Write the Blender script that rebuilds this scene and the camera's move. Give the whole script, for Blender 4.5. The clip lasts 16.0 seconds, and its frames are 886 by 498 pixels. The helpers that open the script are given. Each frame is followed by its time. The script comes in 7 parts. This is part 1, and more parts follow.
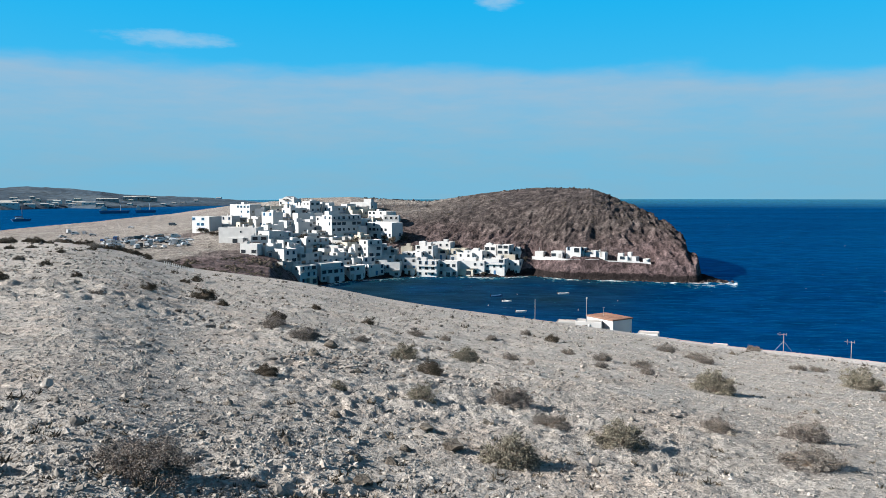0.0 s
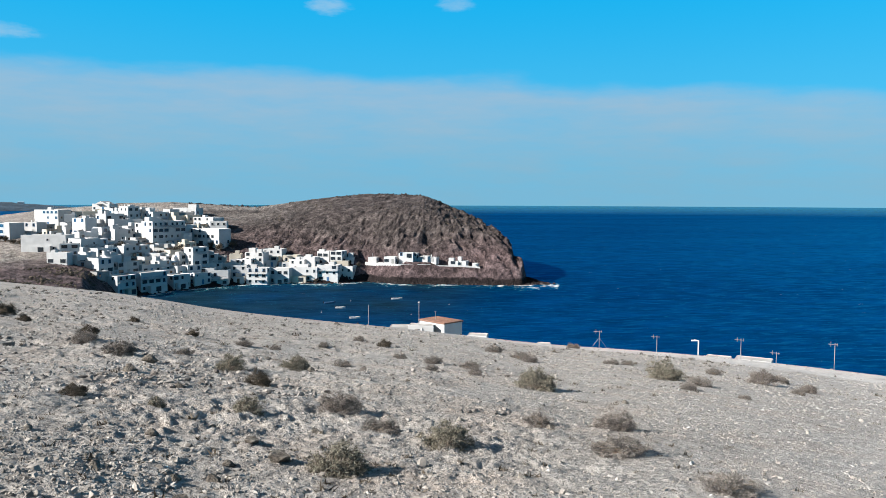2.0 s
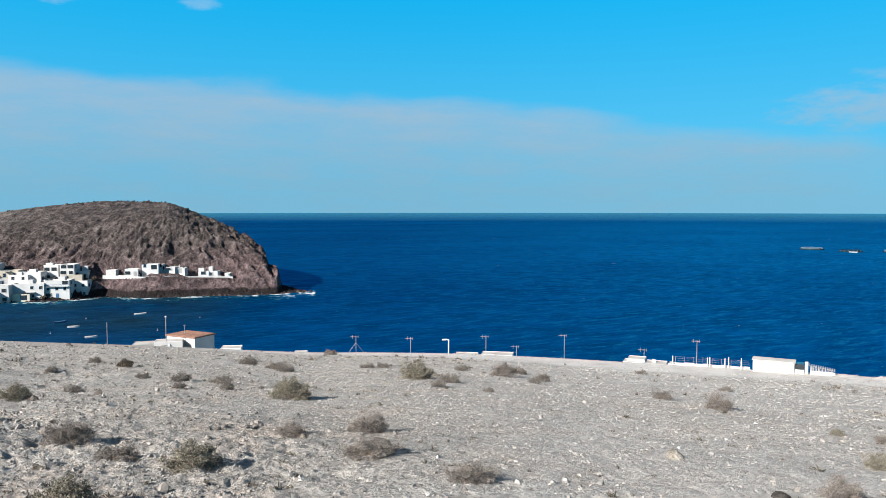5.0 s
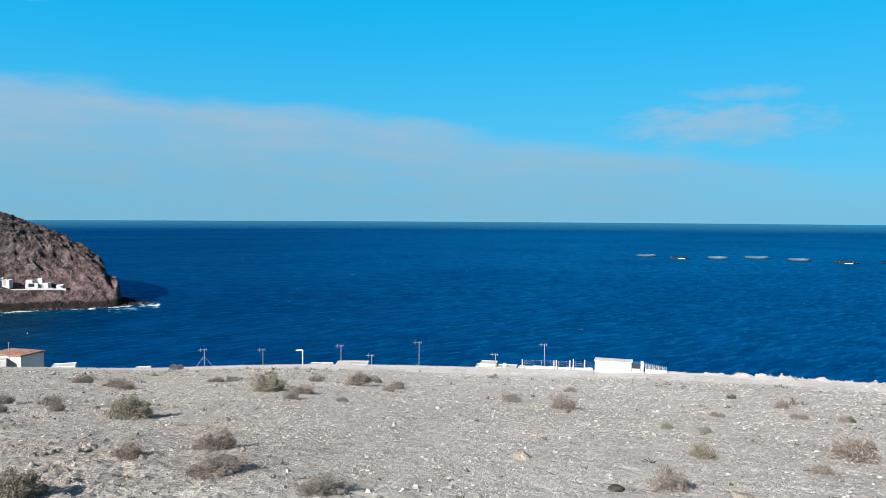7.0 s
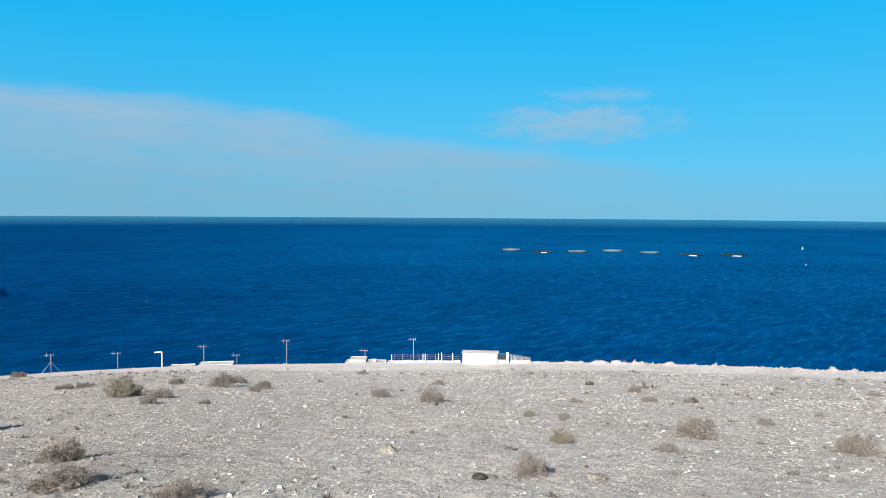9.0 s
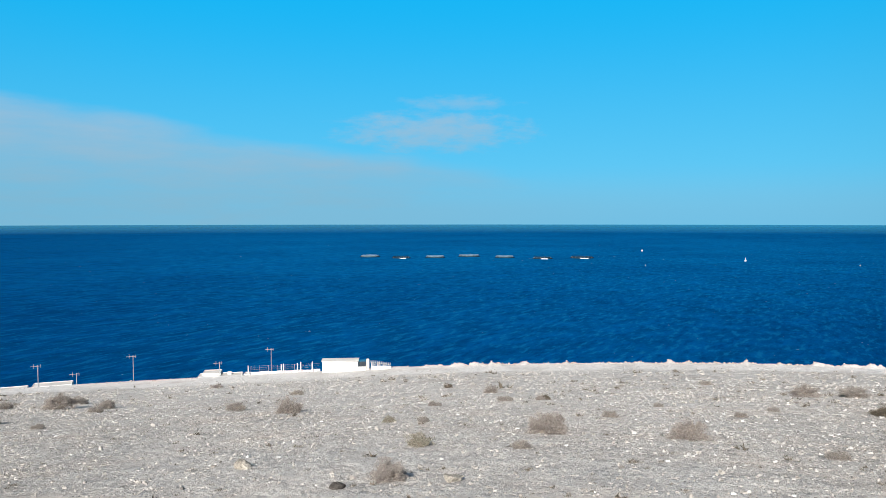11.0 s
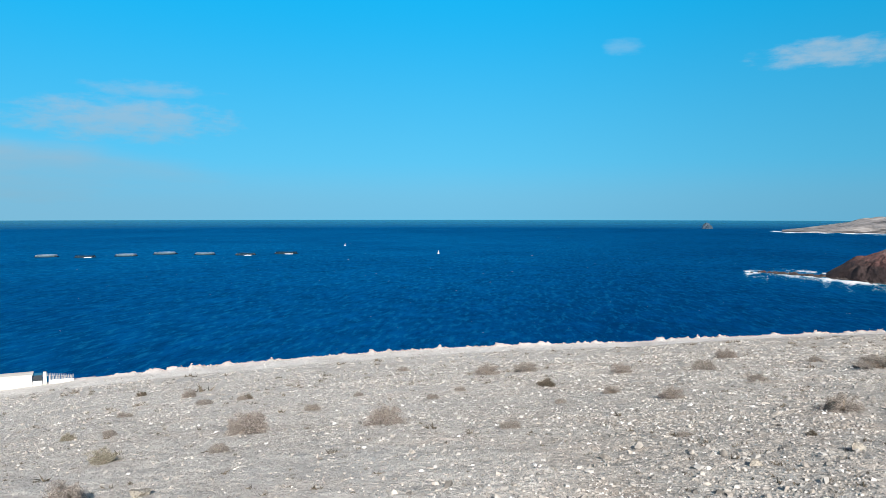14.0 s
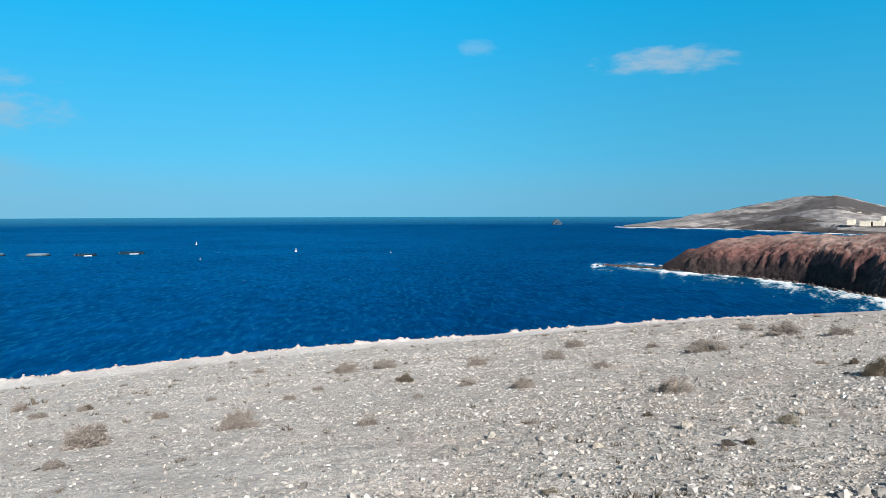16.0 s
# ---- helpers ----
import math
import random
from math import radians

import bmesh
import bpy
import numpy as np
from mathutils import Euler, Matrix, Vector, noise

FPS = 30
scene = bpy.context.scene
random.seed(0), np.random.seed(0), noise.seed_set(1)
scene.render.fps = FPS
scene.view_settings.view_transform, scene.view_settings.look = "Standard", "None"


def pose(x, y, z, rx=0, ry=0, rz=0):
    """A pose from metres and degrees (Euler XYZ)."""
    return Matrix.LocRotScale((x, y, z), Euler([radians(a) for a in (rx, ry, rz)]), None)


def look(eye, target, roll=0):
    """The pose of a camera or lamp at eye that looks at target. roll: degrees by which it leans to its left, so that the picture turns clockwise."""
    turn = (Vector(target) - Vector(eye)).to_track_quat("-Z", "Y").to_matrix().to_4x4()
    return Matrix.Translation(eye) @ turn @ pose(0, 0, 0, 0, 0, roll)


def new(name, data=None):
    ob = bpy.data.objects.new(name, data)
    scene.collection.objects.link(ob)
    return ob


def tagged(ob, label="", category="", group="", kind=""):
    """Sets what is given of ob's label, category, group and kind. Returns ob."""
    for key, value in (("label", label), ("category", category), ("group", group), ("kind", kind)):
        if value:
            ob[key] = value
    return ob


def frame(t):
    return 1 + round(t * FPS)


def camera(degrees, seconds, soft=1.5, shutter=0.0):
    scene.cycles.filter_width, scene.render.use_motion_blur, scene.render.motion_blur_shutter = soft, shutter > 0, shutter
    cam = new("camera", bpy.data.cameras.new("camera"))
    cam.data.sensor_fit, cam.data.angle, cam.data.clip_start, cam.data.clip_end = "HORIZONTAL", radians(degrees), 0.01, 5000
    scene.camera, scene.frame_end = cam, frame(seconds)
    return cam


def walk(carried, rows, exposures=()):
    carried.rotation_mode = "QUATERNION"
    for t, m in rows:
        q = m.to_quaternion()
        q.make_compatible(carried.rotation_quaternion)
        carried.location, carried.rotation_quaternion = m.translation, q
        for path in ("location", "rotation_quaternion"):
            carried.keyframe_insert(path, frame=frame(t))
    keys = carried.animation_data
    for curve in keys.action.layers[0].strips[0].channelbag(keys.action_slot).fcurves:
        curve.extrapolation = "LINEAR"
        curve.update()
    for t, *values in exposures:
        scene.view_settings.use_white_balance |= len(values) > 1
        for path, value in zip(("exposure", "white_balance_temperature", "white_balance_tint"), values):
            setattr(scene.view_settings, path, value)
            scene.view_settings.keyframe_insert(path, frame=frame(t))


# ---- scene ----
# ---------------------------------------------------------------- camera: a slow turn of a hand-held camera on a hill
cam = camera(61.41, 16.0, soft=0.75)
TURN = [
    (0.0, 0.084, -4.248, -0.108),
    (0.5, 2.808, -4.018, 0.020),
    (1.0, 6.245, -3.984, 0.069),
    (1.5, 9.471, -3.929, -0.002),
    (2.0, 12.867, -3.780, 0.205),
    (2.5, 16.285, -3.763, 0.277),
    (3.0, 19.709, -3.682, 0.359),
    (3.5, 22.933, -3.614, 0.311),
    (4.0, 25.819, -3.514, 0.155),
    (6.5, 39.882, -2.676, 0.190),
    (7.0, 42.565, -2.539, 0.335),
    (7.5, 45.109, -2.549, 0.497),
    (8.0, 47.626, -2.672, 0.570),
    (8.5, 50.165, -2.822, 0.527),
    (11.0, 63.394, -2.321, -0.024),
    (11.5, 66.892, -2.337, 0.201),
    (12.0, 70.432, -2.345, 0.249),
    (12.5, 74.297, -2.417, 0.012),
    (13.0, 78.163, -2.470, 0.056),
    (13.5, 82.058, -2.574, 0.074),
    (14.0, 85.830, -2.673, 0.036),
    (14.5, 89.113, -2.788, -0.091),
    (15.0, 92.099, -2.855, -0.120),
    (15.5, 94.650, -2.875, -0.150),
    (16.0, 96.642, -2.904, -0.111),
]
walk(cam, [(t, Matrix.Translation((0.35 * math.sin(radians(a)), 0.35 * math.cos(radians(a)), 38.0)) @ Euler((0, 0, -radians(a))).to_matrix().to_4x4()
            @ Euler((radians(90 + p), 0, 0)).to_matrix().to_4x4() @ Euler((0, 0, radians(b))).to_matrix().to_4x4()) for t, a, p, b in TURN])

# ---------------------------------------------------------------- light: low afternoon sun, clear sky with a bank of haze
SUN_BEARING, SUN_HEIGHT = -101.0, 29.0
world = bpy.data.worlds.new("sky")
scene.world = world
world.use_nodes = True


def sky_nodes():
    nt = world.node_tree
    nt.nodes.clear()

    def node(kind, **values):
        n = nt.nodes.new(kind)
        for k, v in values.items():
            if k in n.inputs:
                n.inputs[k].default_value = v
        return n

    def math_node(op, a, b=None):
        n = nt.nodes.new("ShaderNodeMath")
        n.operation = op
        for i, v in enumerate((a, b)):
            if v is None:
                continue
            if isinstance(v, (int, float)):
                n.inputs[i].default_value = v
            else:
                nt.links.new(v, n.inputs[i])
        return n.outputs[0]

    def ramp(value, lo, hi):
        n = nt.nodes.new("ShaderNodeMapRange")
        n.interpolation_type = "SMOOTHSTEP"
        nt.links.new(value, n.inputs[0])
        n.inputs[1].default_value, n.inputs[2].default_value = lo, hi
        return n.outputs[0]

    def mix(fac, a, b):
        n = nt.nodes.new("ShaderNodeMix")
        n.data_type = "RGBA"
        if isinstance(fac, (int, float)):
            n.inputs[0].default_value = fac
        else:
            nt.links.new(fac, n.inputs[0])
        for i, v in ((6, a), (7, b)):
            if isinstance(v, tuple):
                n.inputs[i].default_value = v
            else:
                nt.links.new(v, n.inputs[i])
        return n.outputs[2]

    sky = nt.nodes.new("ShaderNodeTexSky")
    sky.sky_type = "NISHITA"
    sky.sun_disc = False
    sky.sun_elevation, sky.sun_rotation = radians(SUN_HEIGHT), radians(SUN_BEARING)
    sky.altitude, sky.air_density, sky.dust_density, sky.ozone_density = 0, 1.0, 0.3, 3.0
    coord = nt.nodes.new("ShaderNodeTexCoord")
    sep = nt.nodes.new("ShaderNodeSeparateXYZ")
    nt.links.new(coord.outputs["Generated"], sep.inputs[0])
    el = math_node("MULTIPLY", math_node("ARCSINE", sep.outputs[2]), 57.2958)
    az = math_node("MULTIPLY", math_node("ARCTAN2", sep.outputs[0], sep.outputs[1]), 57.2958)
    # richer blue
    hue = nt.nodes.new("ShaderNodeHueSaturation")
    hue.inputs["Hue"].default_value = SKY_HUE
    hue.inputs["Saturation"].default_value = SKY_SAT
    hue.inputs["Value"].default_value = SKY_VAL
    nt.links.new(sky.outputs[0], hue.inputs["Color"])
    # cloud coordinates: bearing and height, stretched along the horizon
    comb = nt.nodes.new("ShaderNodeCombineXYZ")
    nt.links.new(math_node("MULTIPLY", az, 0.055), comb.inputs[0])
    nt.links.new(math_node("MULTIPLY", el, 0.20), comb.inputs[1])
    noise_a = node("ShaderNodeTexNoise", Scale=1.0, Detail=6.0, Roughness=0.55)
    nt.links.new(comb.outputs[0], noise_a.inputs["Vector"])
    wob = math_node("MULTIPLY", math_node("SUBTRACT", noise_a.outputs[0], 0.5), 4.5)
    # the bank: its top sinks from about 11 degrees down to nothing towards the open sea
    top = math_node("ADD", math_node("SUBTRACT", 9.6, math_node("MULTIPLY", math_node("MAXIMUM", math_node("SUBTRACT", az, 18.0), 0.0), 0.115)), wob)
    bank = ramp(math_node("SUBTRACT", top, el), -0.3, 1.4)
    thin = math_node("SUBTRACT", 1.0, ramp(az, 52, 84))
    bank = math_node("MULTIPLY", bank, thin)
    comb2 = nt.nodes.new("ShaderNodeCombineXYZ")
    nt.links.new(math_node("MULTIPLY", az, 0.12), comb2.inputs[0])
    nt.links.new(math_node("MULTIPLY", el, 0.6), comb2.inputs[1])
    noise_b = node("ShaderNodeTexNoise", Scale=1.0, Detail=5.0, Roughness=0.6)
    nt.links.new(comb2.outputs[0], noise_b.inputs["Vector"])
    density = math_node("ADD", 0.78, math_node("MULTIPLY", math_node("SUBTRACT", noise_b.outputs[0], 0.5), 0.9))
    bank = math_node("MULTIPLY", bank, density)

    comb3 = nt.nodes.new("ShaderNodeCombineXYZ")
    nt.links.new(math_node("MULTIPLY", az, 0.42), comb3.inputs[0])
    nt.links.new(math_node("MULTIPLY", el, 1.25), comb3.inputs[1])
    noise_c = node("ShaderNodeTexNoise", Scale=1.0, Detail=6.0, Roughness=0.62)
    nt.links.new(comb3.outputs[0], noise_c.inputs["Vector"])

    def puff(paz, pel, waz, wel, gain):
        da = math_node("DIVIDE", math_node("SUBTRACT", az, paz), waz)
        de = math_node("DIVIDE", math_node("SUBTRACT", el, pel), wel)
        d = math_node("ADD", math_node("MULTIPLY", da, da), math_node("MULTIPLY", de, de))
        d = math_node("ADD", d, math_node("MULTIPLY", math_node("SUBTRACT", noise_c.outputs[0], 0.5), 3.6))
        return math_node("MULTIPLY", math_node("SUBTRACT", 1.0, ramp(d, -0.4, 1.5)), gain)

    low = math_node("MULTIPLY", math_node("SUBTRACT", 1.0, ramp(el, 0.3, 4.2)), math_node("ADD", 0.4, math_node("MULTIPLY", thin, 0.35)))
    cloud = math_node("MAXIMUM", bank, low)
    white = puff(-19.6, 10.9, 4.2, 0.6, 0.45)
    white = math_node("MAXIMUM", white, puff(4.3, 14.1, 1.5, 0.6, 0.5))
    white = math_node("MAXIMUM", white, puff(113.2, 10.8, 4.6, 0.9, 0.7))
    white = math_node("MAXIMUM", white, puff(99.3, 12.2, 1.4, 0.6, 0.25))
    cloud = math_node("MAXIMUM", cloud, puff(62.5, 6.6, 7, 1.5, 0.75))
    cloud = math_node("MAXIMUM", cloud, puff(64.5, 8.8, 4, 0.6, 0.45))
    white = math_node("MAXIMUM", white, puff(13.8, 14.5, 1.4, 0.6, 0.4))
    # clear afternoon blue, paler towards the horizon; unseen zenith greyed to neutralise shade
    up = ramp(el, 1.0, 17.0)
    blue = mix(ramp(el, 17.5, 36.0), mix(up, PALE_BLUE, DEEP_BLUE), ZENITH_FILL)
    clear = mix(0.9, hue.outputs[0], blue)
    haze = mix(ramp(math_node("ADD", el, math_node("MULTIPLY", noise_b.outputs[0], 3.0)), 2.0, 11.0), CLOUD_LOW, CLOUD_HIGH)
    col = mix(white, mix(cloud, clear, haze), PUFF_COL)
    # brightest over the open sea, deeper towards the south
    dim = math_node("ADD", 1.0, math_node("MULTIPLY", ramp(az, 25, 50), 0.03))
    dim = math_node("SUBTRACT", dim, math_node("MULTIPLY", ramp(az, 84, 122), 0.20))
    grade = nt.nodes.new("ShaderNodeVectorMath")
    grade.operation = "SCALE"
    nt.links.new(col, grade.inputs[0])
    nt.links.new(dim, grade.inputs["Scale"])
    bg = nt.nodes.new("ShaderNodeBackground")
    nt.links.new(grade.outputs[0], bg.inputs[0])
    bg.inputs[1].default_value = SKY_STRENGTH
    out = nt.nodes.new("ShaderNodeOutputWorld")
    nt.links.new(bg.outputs[0], out.inputs[0])


SKY_HUE, SKY_SAT, SKY_VAL, SKY_STRENGTH = 0.485, 1.25, 0.66, 0.05
PUFF_COL = (3.8, 5.0, 6.0, 1)
CLOUD_LOW, CLOUD_HIGH = (1.75, 3.7, 5.0, 1), (2.75, 4.1, 5.35, 1)
PALE_BLUE, DEEP_BLUE, ZENITH_FILL = (0.6, 4.3, 7.1, 1), (0.0, 3.75, 7.4, 1), (0.95, 1.15, 1.7, 1)
sky_nodes()
sun_data = bpy.data.lights.new("sun", "SUN")
sun_data.energy, sun_data.angle, sun_data.color = 5.0, radians(0.53), (1.0, 0.95, 0.885)
sun = new("sun", sun_data)
sun.matrix_world = look((0, 0, 0), (-math.sin(radians(SUN_BEARING)) * math.cos(radians(SUN_HEIGHT)),
                                    -math.cos(radians(SUN_BEARING)) * math.cos(radians(SUN_HEIGHT)), -math.sin(radians(SUN_HEIGHT))))
scene.view_settings.exposure = 1.335

# ---------------------------------------------------------------- terrain shapes
EYE = 38.0          # height of the viewer's eye above the sea
rng = np.random.default_rng(7)


def lattice(ix, iy, seed):
    h = (ix.astype(np.int64) * 374761393 + iy.astype(np.int64) * 668265263 + seed * 974634777) & 0x7FFFFFFF
    h = ((h ^ (h >> 13)) * 1274126177) & 0x7FFFFFFF
    return ((h ^ (h >> 16)) & 0xFFFF) / 65535.0


def vnoise(x, y, seed=0):
    """Smooth value noise in -1..1 on arrays."""
    x, y = np.asarray(x, float), np.asarray(y, float)
    ix, iy = np.floor(x), np.floor(y)
    fx, fy = x - ix, y - iy
    fx, fy = fx * fx * (3 - 2 * fx), fy * fy * (3 - 2 * fy)
    a, b = lattice(ix, iy, seed), lattice(ix + 1, iy, seed)
    c, d = lattice(ix, iy + 1, seed), lattice(ix + 1, iy + 1, seed)
    return ((a + (b - a) * fx) * (1 - fy) + (c + (d - c) * fx) * fy) * 2 - 1


def fbm(x, y, octaves=4, seed=0, gain=0.5):
    out, amp = 0.0, 1.0
    for k in range(octaves):
        out = out + amp * vnoise(x * 2 ** k, y * 2 ** k, seed + 17 * k)
        amp *= gain
    return out


def smooth(keys, values):
    """A smooth curve through a few stations (cubic, no overshoot worth speaking of)."""
    keys, values = np.array(keys, float), np.array(values, float)
    slope = np.gradient(values, keys)

    def at(x):
        x = np.clip(x, keys[0], keys[-1])
        i = np.clip(np.searchsorted(keys, x) - 1, 0, len(keys) - 2)
        h = keys[i + 1] - keys[i]
        u = (x - keys[i]) / h
        return ((2 * u ** 3 - 3 * u ** 2 + 1) * values[i] + (u ** 3 - 2 * u ** 2 + u) * h * slope[i]
                + (-2 * u ** 3 + 3 * u ** 2) * values[i + 1] + (u ** 3 - u ** 2) * h * slope[i + 1])
    return at


# the stony hill: the fall of its brow, in degrees below the eye, by bearing
brow = smooth([-150, -110, -70, -45, -31, -25.6, -22.4, -19, -15, -11, -8, -4, 1, 6.7, 10, 15, 21, 28, 35, 42, 49, 54, 59, 66, 73, 80, 87, 94, 100, 106, 114, 122, 128, 150, 180, 210],
              [-5, -4, -1, 2, 3.05, 3.4, 4.2, 5.25, 5.93, 6.6, 7.2, 8.05, 8.82, 9.5, 9.85, 10.38, 10.87, 11.06, 11.22, 11.4, 11.47, 11.42, 11.28, 11.07, 10.83, 10.5, 10.14, 9.78, 9.42, 8.8, 8.02, 7.2, 6.5, 3, -2, -5])
brow_far = smooth([-150, -31, -15, 0, 20, 50, 90, 115, 130, 210], [140, 140, 130, 112, 102, 100, 100, 108, 115, 140])
track_w = smooth([-150, 0, 14, 30, 45, 60, 90, 105, 115, 210], [0, 0, 0.12, 0.3, 0.62, 0.62, 0.5, 0.3, 0.1, 0])   # degrees that the pale track takes up


def hill_z(az, r):
    """Height of the stony hill at a bearing (degrees, clockwise) and a distance."""
    az = (np.asarray(az, float) + 150) % 360 - 150
    r = np.asarray(r, float)
    far = brow_far(az)
    inner = 0.9 * far
    t_out = np.tan(np.radians(brow(az)))
    t_in = np.tan(np.radians(brow(az) + track_w(az)))
    z_in, z_out = -t_in * inner, -t_out * far
    z_in = np.where(track_w(az) > 0.05, z_in, -(1.65 + (t_out - 1.65 / far) * inner))
    near = -1.65 + (z_in + 1.65) * r / inner
    bench = z_in + (z_out - z_in) * (r - inner) / (far - inner)
    beyond = z_out - (r - far) * (0.35 + 0.4 * np.clip((az + 12) / 10, 0, 1) * (az < 125)) - 0.5 * t_out * (r - far)
    z = np.where(r < inner, near, np.where(r < far, bench, beyond))
    x, y = r * np.sin(np.radians(az)), r * np.cos(np.radians(az))
    calm = np.clip(r / 6, 0, 1) * np.clip((far * 1.02 - r) / (0.5 * far), 0.12, 1)
    west, south = np.clip((34 - az) / 40, 0, 1), np.clip((az - 84) / 28, 0, 1)
    rough = 0.38 + 0.62 * west + 0.3 * south
    z = z + calm * rough * (0.13 * fbm(x / 7, y / 7, 3, 3) + 0.05 * fbm(x / 1.9, y / 1.9, 2, 9))
    # hummocks and crusted lumps, in patches; the finer ones are lost with distance
    patch = np.clip(0.72 + 0.7 * fbm(x / 3.0, y / 3.0, 2, 14), 0.15, 1.4) * (0.34 + 0.66 * west + 0.30 * south) * np.clip((r - 1) / 9, 0.15, 1)
    for wave, amp, start, lo, hi, seed in ((0.08, 0.016, 0, 6, 11, 19), (0.17, 0.030, 0, 12, 24, 21), (0.36, 0.050, 7, 26, 52, 27), (1.0, 0.11, 22, 60, 100, 33)):
        fade = np.clip((hi - r) / (hi - lo), 0, 1) * np.clip((r - start) / 6 + 0.25 * (start > 0), 0.25, 1)
        z = z + patch * fade * amp * (0.36 - np.abs(fbm(x / wave, y / wave, 2, seed)))
    for wave, amp, start, lo, hi, seed in ((0.13, 0.022, 0, 9, 18, 55), (0.26, 0.040, 3, 16, 32, 61), (0.62, 0.060, 14, 40, 70, 67)):       # broken crust with sharp edges
        fade = np.clip((hi - r) / (hi - lo), 0, 1) * np.clip((r - start) / 6, 0.2, 1)
        z = z + patch * fade * amp * np.clip((fbm(x / wave, y / wave, 3, seed) - 0.14) / 0.16, 0, 1)
    # a low berm of pushed-up stones outside the track
    z = z + 0.5 * np.clip((az - 50) / 16, 0, 1) * np.clip((126 - az) / 10, 0, 1) * np.exp(-((r - 0.99 * far) / (0.012 * far)) ** 2) * np.clip(vnoise(az / 0.75, az * 0, 6) * 0.8 + 0.5 * vnoise(az / 0.22, az * 0, 16) + 0.1, 0, 1)
    return np.maximum(EYE + z, -4.0)


# the village slope and the headland: cross-sections from the shore to the ridge and down the far side, by bearing
sections = []


def section(bearing, *profile):
    sections.append((bearing, *profile))


section(-42, 190, 16, 250, 15, 330, 13, 480, 11, 620, 8, 690, -3)
section(-31, 190, 13, 240, 12, 330, 13, 500, 12, 690, 9, 730, -3)
section(-25, 190, 11, 240, 10, 330, 14, 520, 13, 840, 10, 880, -3)
section(-20, 190, 8, 230, 9, 320, 14, 520, 17, 1000, 13, 1060, -3)
section(-17.5, 190, 6, 235, 9, 318, 13.5, 450, 19, 950, 20, 1050, -3)
section(-15, 190, 4, 235, 8, 318, 13, 420, 21, 860, 27, 1000, -3)
section(-13, 215, 2, 265, 8, 322, 12, 400, 22, 600, 32, 900, -3)
section(-12, 250, -3, 285, 3, 326, 11, 400, 22.3, 560, 33, 850, -3)
section(-10.6, 286, -3, 308, 0, 340, 10, 400, 23, 530, 35, 800, -3)
section(-7, 308, -3, 328, 0, 347, 9, 400, 23, 480, 36, 750, -3)
section(-3.5, 320, -3, 340, 0, 354, 8, 400, 22, 470, 34.2, 700, -3)
section(-1, 325, -3, 345, 0, 356, 7, 395, 23, 463, 33.2, 640, -3)
section(1.6, 322, -3, 343, 0, 354, 7, 392, 25.5, 453, 36.4, 620, -3)
section(4, 320, -3, 340, 0, 352, 7.5, 388, 28, 444, 38.9, 590, -3)
section(5, 320, -3, 341, 0, 352, 8, 385, 29, 440, 40, 560, -3)
section(7, 326, -3, 347, 0, 351, 8, 383, 30, 435, 41, 540, -3)
section(9.4, 316, -3, 336, 0, 342, 9, 376, 31, 425, 41, 520, -3)
section(11.4, 315, -3, 335, 0, 341, 9, 372, 29.5, 417, 40.4, 505, -3)
section(12.1, 315, -3, 335, 0, 341, 9, 372, 28.5, 414, 38.6, 500, -3)
section(13.6, 315, -3, 335, 0, 341, 9, 368, 26, 408, 34, 480, -3)
section(15.6, 313, -3, 333, 0, 340, 8.5, 360, 21, 392, 27.6, 455, -3)
section(16.8, 312, -3, 332, 0, 338, 9, 354, 18, 380, 23.4, 425, -3)
section(17.8, 313, -3, 333, 0, 337, 9, 348, 15, 364, 18.8, 398, -3)
section(18.15, 314, -3, 333, 0, 336, 8, 344, 12.0, 356, 14.0, 380, -3)
section(18.3, 314, -3, 333, 0, 336, 7.5, 342, 9.5, 350, 10.5, 376, -3)
section(18.95, 315, -3, 334, 0, 336, 7.5, 339, 9.6, 345, 10.6, 370, -3)
section(19.12, 316, -3, 335, 0, 337, 2.2, 341, 4.0, 346, 5.0, 366, -3)
section(19.25, 316, -3, 335, 0, 337, 1.4, 341, 1.8, 346, 2.2, 362, -3)
section(20.8, 325, -3, 338, -0.6, 340, 0.5, 342, 0.7, 345, 0.4, 352, -3)
section(22.5, 330, -3, 338, -3, 341, -3, 344, -3, 346, -3, 352, -3)
sections = np.array(sections)


